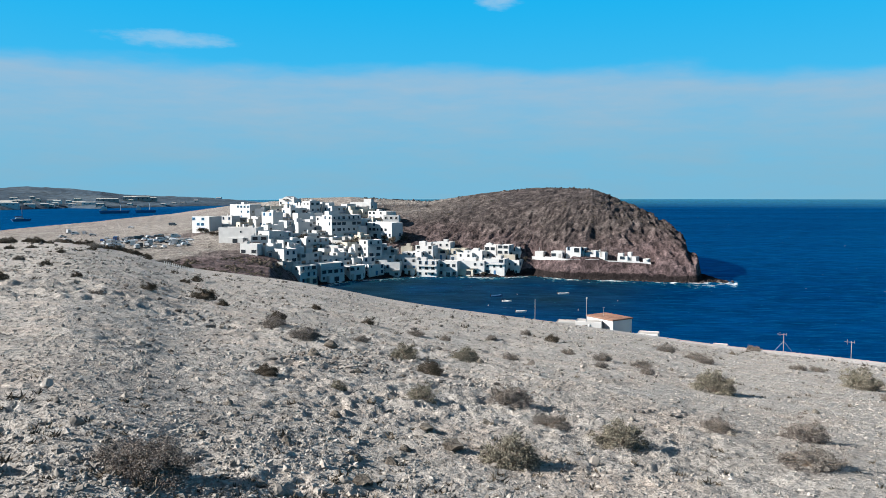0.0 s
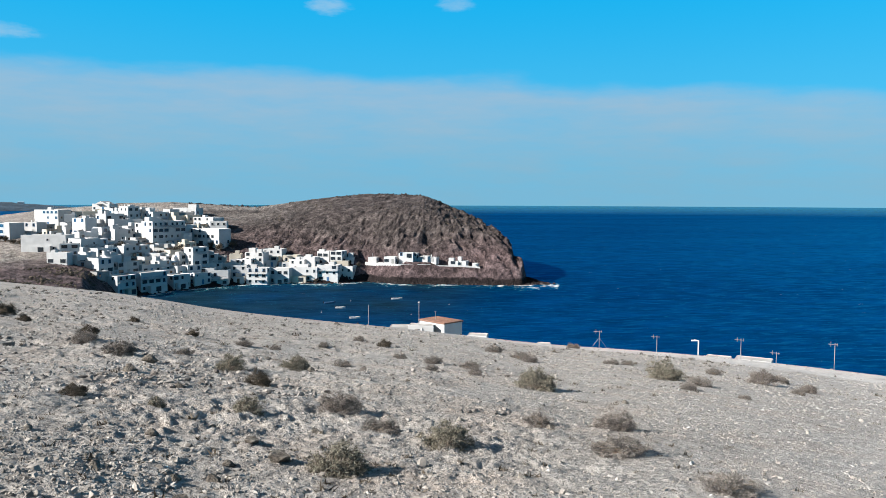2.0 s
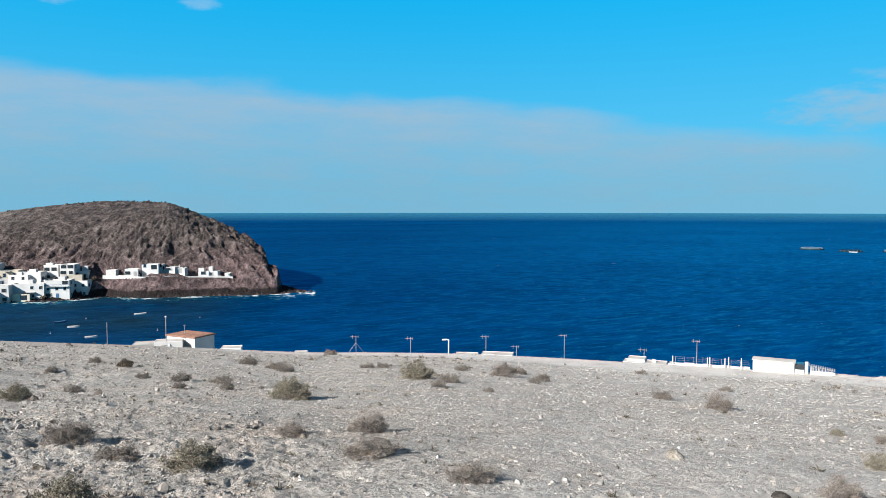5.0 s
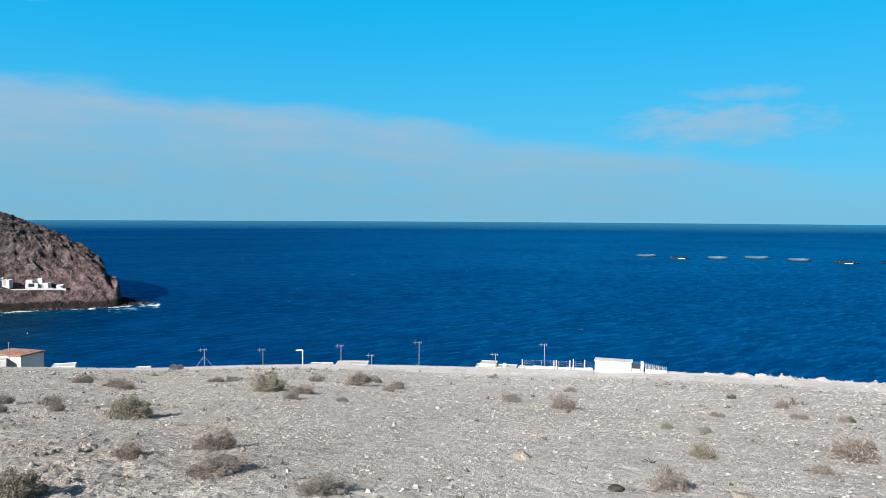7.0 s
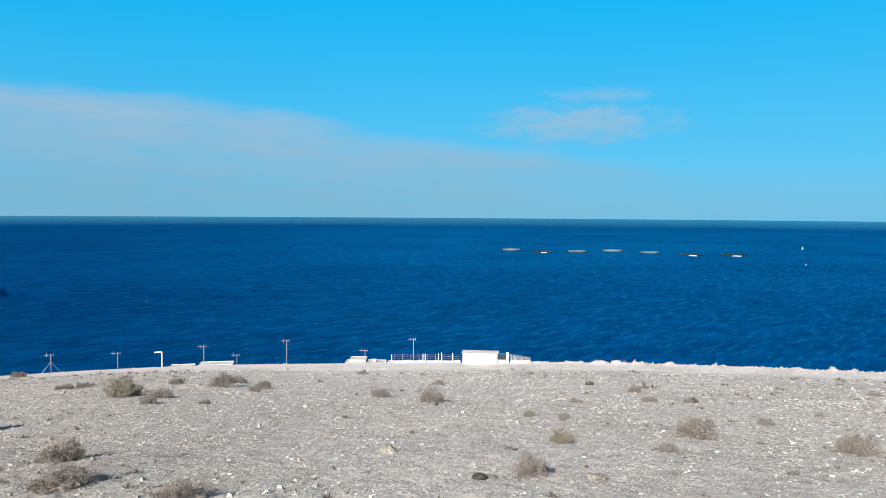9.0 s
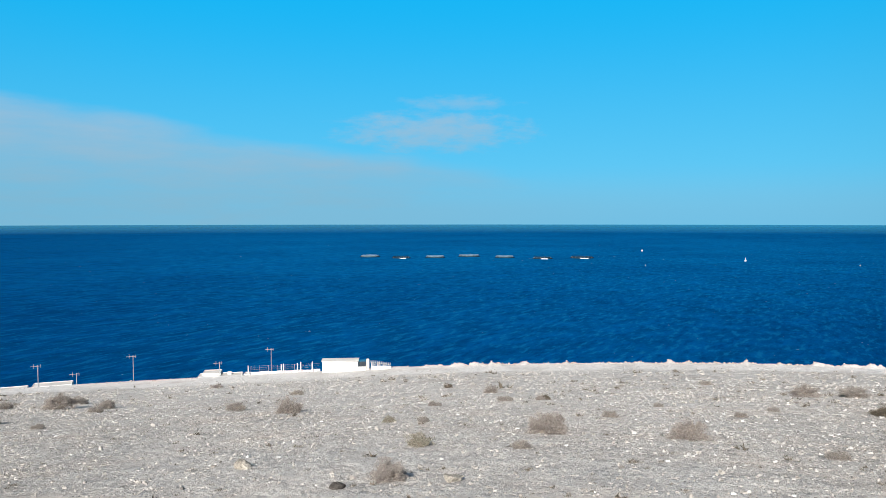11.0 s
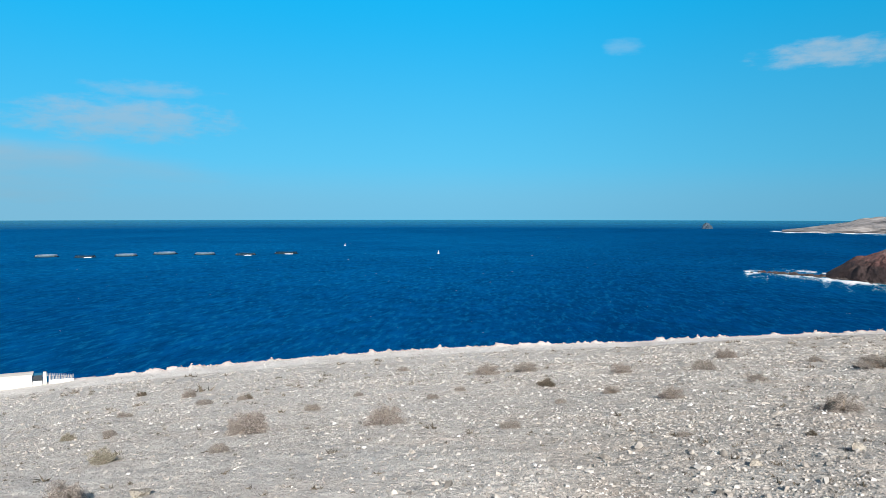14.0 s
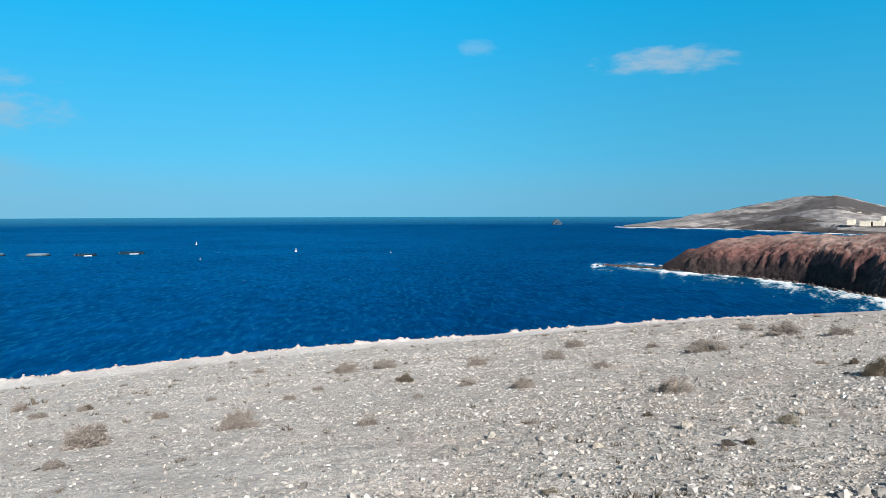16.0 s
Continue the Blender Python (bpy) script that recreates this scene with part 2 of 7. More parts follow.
def headland_z(az, r):
    """Height of the village slope and the headland."""
    az, r = np.broadcast_arrays(np.asarray(az, float), np.asarray(r, float))
    rs = [np.interp(az, sections[:, 0], sections[:, 1 + 2 * k]) for k in range(6)]
    zs = [np.interp(az, sections[:, 0], sections[:, 2 + 2 * k]) for k in range(6)]
    z = np.full(r.shape, -3.0)
    for k in range(5):
        u = np.clip((r - rs[k]) / (rs[k + 1] - rs[k]), 0, 1)
        if k == 4:
            u = u ** 2
        elif k == 3:
            u = u ** 0.8
        z = np.where((r >= rs[k]) & (r <= rs[k + 1]), zs[k] + (zs[k + 1] - zs[k]) * u, z)
    x, y = r * np.sin(np.radians(az)), r * np.cos(np.radians(az))
    wild = np.clip((az + 6) / 5, 0.15, 1) * np.clip(z / 4, 0.1, 1)
    steep = np.clip((rs[3] + 25 - r) / 40, 0.3, 1)
    steep = np.maximum(steep, 0.8 * np.clip((az - 13) / 3, 0, 1))
    shelf = 1 - 0.95 * np.clip((az - 6) / 0.6, 0, 1) * np.clip((16 - az) / 0.8, 0, 1) * np.clip((7.5 - np.abs(r - rs[2] - 3.5)) / 2.5, 0, 1)
    # gullies and ribs that run down the slope, leaning with the bedding, and ledges of rock
    lean = np.interp(az, [-4, 4, 10, 14, 18, 22], [0.9, 0.7, 0.35, -0.2, -0.6, -0.8])
    u = az * 6.6 - lean * (r - 380)
    rib = 0.42 - np.abs(fbm(u / 4.2, r / 12, 3, 37))
    fine = 0.40 - np.abs(fbm(u / 2.0, r / 5.5, 2, 43))
    crag = np.clip((az - 11) / 4, 0, 1)
    z = z + shelf * wild * steep * (1.0 * fbm(x / 18, y / 26, 3, 31) + (1.0 + 3.2 * crag) * rib + (1.7 + 0.8 * crag) * fine - 0.4)
    z = np.where((az > 6.4) & (az < 16) & (np.abs(r - rs[2] - 2.5) < 6), np.minimum(z, np.interp(az, [6.4, 9.6, 10.0, 11.8, 12.6, 16], [7.6, 7.8, 9.6, 9.2, 7.6, 7.0]) + 0.9 * np.maximum(r - rs[2] - 4, 0)), z)      # the shelf of the path
    ledge = z / 3.1 + 0.35 * vnoise(x / 7, y / 7, 47)
    step = ledge - np.floor(ledge)
    z = z + wild * (0.35 + 0.9 * crag) * shelf * np.clip(z / 6, 0, 1) * np.clip((rs[4] - r) / 20, 0, 1) * (np.clip((step - 0.55) / 0.3, 0, 1) - step)
    return np.where(z < -0.5, -3.0, z)

# ---------------------------------------------------------------- materials
def material(name, rough=0.9, spec=0.3):
    m = bpy.data.materials.new(name)
    m.use_nodes = True
    b = m.node_tree.nodes["Principled BSDF"]
    b.inputs["Roughness"].default_value = rough
    b.inputs["Specular IOR Level"].default_value = spec
    return m, m.node_tree, b


def tex(nt, scale, detail=4.0, rough=0.55, vec=None, kind="ShaderNodeTexNoise"):
    n = nt.nodes.new(kind)
    n.inputs["Scale"].default_value = scale
    if "Detail" in n.inputs:
        n.inputs["Detail"].default_value = detail
    if "Roughness" in n.inputs:
        n.inputs["Roughness"].default_value = rough
    if vec is not None:
        nt.links.new(vec, n.inputs["Vector"])
    return n


def position(nt, scale=(1, 1, 1)):
    g = nt.nodes.new("ShaderNodeNewGeometry")
    mp = nt.nodes.new("ShaderNodeMapping")
    mp.inputs["Scale"].default_value = scale
    nt.links.new(g.outputs["Position"], mp.inputs["Vector"])
    return mp.outputs[0]


def ramp_col(nt, fac, *stops):
    r = nt.nodes.new("ShaderNodeValToRGB")
    while len(r.color_ramp.elements) < len(stops):
        r.color_ramp.elements.new(0.5)
    for e, (p, c) in zip(r.color_ramp.elements, stops):
        e.position, e.color = p, (*c, 1)
    nt.links.new(fac, r.inputs[0])
    return r.outputs[0]


def blend(nt, fac, a, b, how="MIX"):
    n = nt.nodes.new("ShaderNodeMix")
    n.data_type, n.blend_type = "RGBA", how
    for i, v in ((0, fac), (6, a), (7, b)):
        if isinstance(v, (int, float)):
            n.inputs[i].default_value = v
        elif isinstance(v, tuple):
            n.inputs[i].default_value = (*v, 1)
        else:
            nt.links.new(v, n.inputs[i])
    return n.outputs[2]


def bump(nt, bsdf, height, strength, distance, normal=None):
    b = nt.nodes.new("ShaderNodeBump")
    b.inputs["Strength"].default_value, b.inputs["Distance"].default_value = strength, distance
    nt.links.new(height, b.inputs["Height"])
    if normal is not None:
        nt.links.new(normal, b.inputs["Normal"])
    nt.links.new(b.outputs[0], bsdf.inputs["Normal"])
    return b.outputs[0]


def soil_material():
    """Pale grey-beige stony soil with chips and darker patches; a vertex attribute marks the chalky track and paints in
    extra sunlight.
    """
    m, nt, b = material("stony_soil", 0.95, 0.1)
    p = position(nt)
    big = tex(nt, 0.16, 5, 0.6, p)
    mid = tex(nt, 1.7, 6, 0.68, p)
    fine = tex(nt, 11, 6, 0.75, p)
    col = ramp_col(nt, big.outputs[0], (0.3, (0.261, 0.245, 0.226)), (0.5, (0.312, 0.293, 0.271)), (0.7, (0.347, 0.327, 0.303)))
    rust = tex(nt, 0.45, 5, 0.65, p)
    col = blend(nt, ramp_col(nt, rust.outputs[0], (0.48, (0, 0, 0)), (0.66, (0.6, 0.6, 0.6))), col, (0.34, 0.285, 0.242))
    col = blend(nt, 0.6, col, ramp_col(nt, mid.outputs[0], (0.3, (0.28, 0.28, 0.28)), (0.5, (0.5, 0.5, 0.5)), (0.7, (0.68, 0.68, 0.68))), "OVERLAY")
    col = blend(nt, 0.75, col, ramp_col(nt, fine.outputs[0], (0.32, (0.18, 0.18, 0.18)), (0.5, (0.5, 0.5, 0.5)), (0.7, (0.84, 0.84, 0.84))), "OVERLAY")
    # loose pebbles of three sizes, thick in patches, bare crust between
    warp = tex(nt, 5.0, 4, 0.7, p)
    shifted = nt.nodes.new("ShaderNodeVectorMath")
    shifted.operation = "MULTIPLY_ADD"
    nt.links.new(warp.outputs["Color"], shifted.inputs[0])
    shifted.inputs[1].default_value = (0.09, 0.09, 0.09)
    nt.links.new(p, shifted.inputs[2])
    heights = []
    for k, (scale, share, lo, hi) in enumerate(((7, 0.62, 0.30, 0.80), (17, 0.45, 0.26, 0.86), (41, 0.30, 0.28, 0.84))):
        cell = tex(nt, scale, vec=shifted.outputs[0], kind="ShaderNodeTexVoronoi")
        cell.inputs["Randomness"].default_value = 1
        where = tex(nt, 2.3 + 1.7 * k, 4, 0.7, p)
        solid = blend(nt, 1.0, ramp_col(nt, cell.outputs["Distance"], (0.25, (1, 1, 1)), (0.5, (0, 0, 0))),
                      ramp_col(nt, cell.outputs["Color"], (share, (0, 0, 0)), (share + 0.06, (1, 1, 1))), "MULTIPLY")
        solid = blend(nt, 1.0, solid, ramp_col(nt, where.outputs[0], (0.42, (0.15, 0.15, 0.15)), (0.55, (1, 1, 1))), "MULTIPLY")
        tone = ramp_col(nt, cell.outputs["Color"], (share, (lo, lo, lo)), (share + 0.3, (0.55, 0.55, 0.55)), (0.97, (hi, hi, hi)))
        col = blend(nt, solid, col, blend(nt, 1.0, col, tone, "OVERLAY"))
        heights.append(solid)
    at = nt.nodes.new("ShaderNodeAttribute")
    at.attribute_name = "paleness"
    col = blend(nt, at.outputs["Fac"], col, ramp_col(nt, mid.outputs[0], (0.3, (0.38, 0.358, 0.335)), (0.5, (0.46, 0.44, 0.42)), (0.7, (0.53, 0.512, 0.495))))
    nt.links.new(col, b.inputs["Base Color"])
    n1 = bump(nt, b, fine.outputs[0], 1.0, 0.05)
    n2 = bump(nt, b, heights[2], 0.8, 0.012, n1)
    n3 = bump(nt, b, heights[1], 0.9, 0.03, n2)
    n4 = bump(nt, b, heights[0], 0.9, 0.06, n3)
    bump(nt, b, mid.outputs[0], 0.8, 0.22, n4)
    return m


TONE = 0.66      # common scale of the rock, plaster and paint colours below


def toned(stops):
    return [(p, tuple(TONE * v for v in c)) for p, c in stops]


def rock_material(name, stops, scale=0.12, strength=0.9, dist=1.2, patches=None, top=None, base=None):
    m, nt, b = material(name, 0.95, 0.15)
    p = position(nt)
    big = tex(nt, scale, 6, 0.62, p)
    mid = tex(nt, scale * 7, 6, 0.65, p)
    col = ramp_col(nt, big.outputs[0], *toned(stops))
    col = blend(nt, 0.8, col, ramp_col(nt, mid.outputs[0], (0.34, (0.2, 0.2, 0.2)), (0.5, (0.5, 0.5, 0.5)), (0.68, (0.8, 0.8, 0.8))), "OVERLAY")
    if base:      # a darker colour below an uneven height line
        g = nt.nodes.new("ShaderNodeNewGeometry")
        sep = nt.nodes.new("ShaderNodeSeparateXYZ")
        nt.links.new(g.outputs["Position"], sep.inputs[0])
        line = nt.nodes.new("ShaderNodeMath")
        line.operation = "MULTIPLY_ADD"
        nt.links.new(big.outputs[0], line.inputs[0])
        line.inputs[1].default_value = -24.0
        nt.links.new(sep.outputs[2], line.inputs[2])
        span = nt.nodes.new("ShaderNodeMapRange")
        nt.links.new(line.outputs[0], span.inputs[0])
        span.inputs[1].default_value, span.inputs[2].default_value = base[0] - 12.0, base[0] - 8.5
        span.inputs[3].default_value, span.inputs[4].default_value = 1.0, 0.0
        col = blend(nt, span.outputs[0], col, blend(nt, 0.8, base[1], ramp_col(nt, mid.outputs[0], (0.34, (0.2, 0.2, 0.2)), (0.68, (0.85, 0.85, 0.85))), "OVERLAY"))
    if patches:
        sc, lo, hi, pc = patches
        pc = tuple(TONE * v for v in pc)
        pn = tex(nt, sc, 5, 0.7, p)
        col = blend(nt, ramp_col(nt, pn.outputs[0], (lo, (0, 0, 0)), (hi, (1, 1, 1))), col, pc)
    if top:
        top = tuple(TONE * v for v in top)
        at = nt.nodes.new("ShaderNodeAttribute")
        at.attribute_name = "paleness"
        col = blend(nt, at.outputs["Fac"], col, blend(nt, 0.7, top, ramp_col(nt, mid.outputs[0], (0.3, (0.3, 0.3, 0.3)), (0.7, (0.7, 0.7, 0.7))), "OVERLAY"))
    nt.links.new(col, b.inputs["Base Color"])
    n1 = bump(nt, b, mid.outputs[0], strength, dist)
    bump(nt, b, big.outputs[0], strength * 0.6, dist * 3, n1)
    return m


def headland_material():
    """Purple-brown lava rock below, greyer and scrubby on the slope above; paler on the village ground."""
    m, nt, b = material("headland_rock", 0.95, 0.15)
    p = position(nt)
    g = nt.nodes.new("ShaderNodeNewGeometry")
    sep = nt.nodes.new("ShaderNodeSeparateXYZ")
    nt.links.new(g.outputs["Position"], sep.inputs[0])
    big = tex(nt, 0.035, 6, 0.6, p)
    mid = tex(nt, 0.22, 6, 0.65, p)
    fine = tex(nt, 0.9, 5, 0.7, p)
    low = ramp_col(nt, mid.outputs[0], (0.34, (0.034, 0.025, 0.025)), (0.5, (0.088, 0.063, 0.064)), (0.68, (0.18, 0.132, 0.131)))
    high = ramp_col(nt, mid.outputs[0], (0.34, (0.026, 0.022, 0.022)), (0.5, (0.061, 0.050, 0.048)), (0.68, (0.136, 0.116, 0.109)))
    mr = nt.nodes.new("ShaderNodeMath")
    mr.operation = "MULTIPLY_ADD"
    nt.links.new(sep.outputs[2], mr.inputs[0])
    mr.inputs[1].default_value, mr.inputs[2].default_value = 0.035, -0.55
    ad = nt.nodes.new("ShaderNodeMath")
    ad.operation = "ADD"
    nt.links.new(mr.outputs[0], ad.inputs[0])
    nt.links.new(big.outputs[0], ad.inputs[1])
    f = ramp_col(nt, ad.outputs[0], (0.30, (0, 0, 0)), (0.75, (1, 1, 1)))
    col = blend(nt, f, low, high)
    at = nt.nodes.new("ShaderNodeAttribute")
    at.attribute_name = "paleness"
    dusty = ramp_col(nt, mid.outputs[0], (0.3, (0.15, 0.13, 0.115)), (0.5, (0.25, 0.225, 0.202)), (0.7, (0.33, 0.305, 0.28)))
    col = blend(nt, at.outputs["Fac"], col, dusty)
    wet = nt.nodes.new("ShaderNodeMath")
    wet.operation = "MULTIPLY_ADD"
    nt.links.new(mid.outputs[0], wet.inputs[0])
    wet.inputs[1].default_value = -5.0
    nt.links.new(sep.outputs[2], wet.inputs[2])
    col = blend(nt, ramp_col(nt, wet.outputs[0], (0.0, (1, 1, 1)), (0.6, (0, 0, 0))), col, (0.017, 0.013, 0.013))
    col = blend(nt, 0.7, col, ramp_col(nt, fine.outputs[0], (0.36, (0.1, 0.1, 0.1)), (0.5, (0.5, 0.5, 0.5)), (0.66, (0.88, 0.88, 0.88))), "OVERLAY")
    nt.links.new(col, b.inputs["Base Color"])
    n1 = bump(nt, b, fine.outputs[0], 1.0, 0.8)
    bump(nt, b, mid.outputs[0], 1.0, 3.0, n1)
    return m


def sea_material():
    m, nt, b = material("sea_water", 0.35, 0.01)
    b.inputs["IOR"].default_value = 1.33

    def turned(sx, sy):
        g = nt.nodes.new("ShaderNodeNewGeometry")
        mp = nt.nodes.new("ShaderNodeMapping")
        mp.inputs["Rotation"].default_value = (0, 0, radians(40))
        mp.inputs["Scale"].default_value = (sx, sy, 1)
        nt.links.new(g.outputs["Position"], mp.inputs["Vector"])
        return mp.outputs[0]

    big = tex(nt, 0.004, 4, 0.6, turned(0.6, 1.5))
    swell = tex(nt, 0.085, 6, 0.68, turned(0.6, 1.0))
    col = ramp_col(nt, big.outputs[0], (0.3, (0.0, 0.0143, 0.050)), (0.7, (0.0, 0.0255, 0.077)))
    # depth here is a paler-blue factor set by bearing and distance
    depth = nt.nodes.new("ShaderNodeAttribute")
    depth.attribute_name = "sea_pale"
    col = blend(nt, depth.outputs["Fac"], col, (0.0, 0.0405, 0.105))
    # light and dark sides of the swell, put into the colour
    col = blend(nt, 0.45, col, ramp_col(nt, swell.outputs[0], (0.3, (0.2, 0.2, 0.2)), (0.5, (0.5, 0.5, 0.5)), (0.68, (0.82, 0.82, 0.82))), "OVERLAY")
    wave = tex(nt, 0.22, 6, 0.62, turned(0.45, 1.5))
    ripple = tex(nt, 1.2, 4, 0.6, turned(0.7, 1.5))
    # light on the crests and dark troughs, painted as short ragged lines
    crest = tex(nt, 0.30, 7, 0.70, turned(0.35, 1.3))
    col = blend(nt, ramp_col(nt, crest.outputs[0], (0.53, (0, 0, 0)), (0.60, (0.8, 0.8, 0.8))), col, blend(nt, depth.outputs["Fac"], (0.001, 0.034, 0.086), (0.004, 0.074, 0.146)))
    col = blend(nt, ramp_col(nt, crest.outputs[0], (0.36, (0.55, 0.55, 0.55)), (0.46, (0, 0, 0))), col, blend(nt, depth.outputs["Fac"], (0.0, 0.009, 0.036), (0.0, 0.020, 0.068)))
    caps = tex(nt, 0.16, 5, 0.75, turned(0.6, 1.0))
    capf = ramp_col(nt, caps.outputs[0], (0.69, (0, 0, 0)), (0.72, (1, 1, 1)))
    col = blend(nt, capf, col, (0.46, 0.50, 0.53))
    at = nt.nodes.new("ShaderNodeAttribute")
    at.attribute_name = "paleness"
    lee = nt.nodes.new("ShaderNodeAttribute")
    lee.attribute_name = "lee"
    col = blend(nt, lee.outputs["Fac"], col, blend(nt, 0.8, (0.006, 0.015, 0.025), ramp_col(nt, swell.outputs[0], (0.3, (0.2, 0.2, 0.2)), (0.7, (0.8, 0.8, 0.8))), "OVERLAY"))
    lace = tex(nt, 0.55, 6, 0.72, turned(0.8, 1.0))
    mixed = nt.nodes.new("ShaderNodeMath")
    mixed.operation = "MULTIPLY_ADD"
    nt.links.new(lace.outputs[0], mixed.inputs[0])
    mixed.inputs[1].default_value = 2.3
    nt.links.new(at.outputs["Fac"], mixed.inputs[2])
    green = nt.nodes.new("ShaderNodeMapRange")
    nt.links.new(mixed.outputs[0], green.inputs[0])
    green.inputs[1].default_value, green.inputs[2].default_value, green.inputs[4].default_value = 1.38, 1.78, 0.85
    col = blend(nt, green.outputs[0], col, (0.006, 0.095, 0.14))
    thick = nt.nodes.new("ShaderNodeMapRange")
    nt.links.new(mixed.outputs[0], thick.inputs[0])
    thick.inputs[1].default_value, thick.inputs[2].default_value = 1.62, 1.8
    col = blend(nt, thick.outputs[0], col, (0.56, 0.61, 0.64))
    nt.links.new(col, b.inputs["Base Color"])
    n1 = bump(nt, b, ripple.outputs[0], 0.7, 0.4)
    n2 = bump(nt, b, wave.outputs[0], 1.0, 2.0, n1)
    # most of the colour is the blue sky in the ruffled surface; foam stays matt
    mirror = nt.nodes.new("ShaderNodeBsdfGlossy")
    mirror.inputs["Roughness"].default_value = 0.42
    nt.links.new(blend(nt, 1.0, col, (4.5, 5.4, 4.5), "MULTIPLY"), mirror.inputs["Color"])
    nt.links.new(n2, mirror.inputs["Normal"])
    share = ramp_col(nt, blend(nt, 1.0, blend(nt, 1.0, capf, thick.outputs[0], "ADD"), (1, 1, 1), "MULTIPLY"), (0.0, (0.93, 0.93, 0.93)), (0.6, (0, 0, 0)))
    both = nt.nodes.new("ShaderNodeMixShader")
    nt.links.new(share, both.inputs[0])
    nt.links.new(b.outputs[0], both.inputs[1])
    nt.links.new(mirror.outputs[0], both.inputs[2])
    # towards the horizon a teal mirror layer is added for the haze band
    graze = nt.nodes.new("ShaderNodeLayerWeight")
    grow = nt.nodes.new("ShaderNodeMapRange")
    nt.links.new(graze.outputs["Facing"], grow.inputs[0])
    grow.inputs[1].default_value, grow.inputs[2].default_value, grow.inputs[4].default_value = 0.981, 0.9935, 0.62
    sheen = nt.nodes.new("ShaderNodeBsdfGlossy")
    sheen.inputs["Roughness"].default_value = 0.1
    sheen.inputs["Color"].default_value = (0.4, 0.85, 0.9, 1)
    last = nt.nodes.new("ShaderNodeMixShader")
    nt.links.new(grow.outputs[0], last.inputs[0])
    nt.links.new(both.outputs[0], last.inputs[1])
    nt.links.new(sheen.outputs[0], last.inputs[2])
    nt.links.new(last.outputs[0], nt.nodes["Material Output"].inputs["Surface"])
    return m


def plain(name, color, rough=0.7, spec=0.3, metal=0.0, vary=0.12, scale=1.5, grain=0.25, dist=0.02):
    """Painted, plastered or natural surface with blotches and a little relief."""
    m, nt, b = material(name, rough, spec)
    b.inputs["Metallic"].default_value = metal
    p = position(nt)
    color = tuple(TONE * c for c in color)
    n = tex(nt, scale, 5, 0.6, p)
    n2 = tex(nt, scale * 11, 3, 0.6, p)
    lo, hi = tuple(c * (1 - vary) for c in color), tuple(min(1, c * (1 + vary * 0.5)) for c in color)
    col = ramp_col(nt, n.outputs[0], (0.35, lo), (0.62, hi))
    oi = nt.nodes.new("ShaderNodeObjectInfo")
    shade = ramp_col(nt, oi.outputs["Random"], (0, (0.90, 0.90, 0.90)), (1, (1, 1, 1)))
    col = blend(nt, 1.0, col, shade, "MULTIPLY")
    nt.links.new(col, b.inputs["Base Color"])
    bump(nt, b, n2.outputs[0], grain, dist)
    return m


def island(name, stops, rough=0.9, scale=9.0, rel=0.02):
    """Each stone or leaf takes a colour of its own."""
    m, nt, b = material(name, rough, 0.2)
    g = nt.nodes.new("ShaderNodeNewGeometry")
    col = ramp_col(nt, g.outputs["Random Per Island"], *stops)
    n = tex(nt, scale, 4, 0.65, position(nt))
    col = blend(nt, 0.6, col, ramp_col(nt, n.outputs[0], (0.3, (0.25, 0.25, 0.25)), (0.5, (0.5, 0.5, 0.5)), (0.7, (0.75, 0.75, 0.75))), "OVERLAY")
    nt.links.new(col, b.inputs["Base Color"])
    bump(nt, b, n.outputs[0], 0.6, rel)
    return m


SOIL = soil_material()
HEAD = headland_material()
SEA = sea_material()
RED_ROCK = rock_material("red_lava_rock", ((0.3, (0.075, 0.038, 0.036)), (0.5, (0.15, 0.075, 0.068)), (0.7, (0.25, 0.14, 0.125))), 0.06, 1.0, 1.8, (0.05, 0.60, 0.70, (0.20, 0.13, 0.115)), (0.33, 0.235, 0.205), (8.5, (0.030, 0.021, 0.021)))
# darkest tone carries a blue tint, painted in for the haze of distance
FAR_ROCK = rock_material("far_dry_hills", ((0.32, (0.14, 0.138, 0.15)), (0.5, (0.27, 0.255, 0.252)), (0.66, (0.47, 0.435, 0.41))), 0.006, 0.9, 8.0, (0.0035, 0.5, 0.56, (0.085, 0.078, 0.078)))
DARK_HILL = rock_material("far_dark_lava", ((0.3, (0.04, 0.036, 0.037)), (0.5, (0.075, 0.066, 0.064)), (0.7, (0.15, 0.13, 0.12))), 0.012, 0.9, 6.0)
# distance haze is put into this rock colour as blue
HAZE_HILL = rock_material("far_hazed_hills", ((0.3, (0.030, 0.055, 0.085)), (0.5, (0.052, 0.082, 0.115)), (0.7, (0.090, 0.122, 0.150))), 0.006, 0.8, 6.0)
STONE_WHITE = island("pale_stone_chips", ((0.0, (0.18, 0.168, 0.156)), (0.5, (0.27, 0.253, 0.236)), (0.9, (0.33, 0.311, 0.288)), (1.0, (0.40, 0.382, 0.36))))
STONE_DARK = island("grey_lava_stones", ((0.0, (0.11, 0.101, 0.092)), (0.3, (0.215, 0.197, 0.178)), (1.0, (0.325, 0.30, 0.272))))
HEAD_STONE = island("dull_lava_boulders", ((0.0, (0.04, 0.032, 0.032)), (0.6, (0.085, 0.07, 0.067)), (1.0, (0.145, 0.122, 0.115))))
BASALT = island("dark_shore_rocks", ((0.0, (0.022, 0.018, 0.017)), (1.0, (0.05, 0.04, 0.038))), 0.8, 1.0, 0.2)
LIME = plain("white_limewash", (0.69, 0.69, 0.685), 0.85, 0.2, 0, 0.10, 0.35)
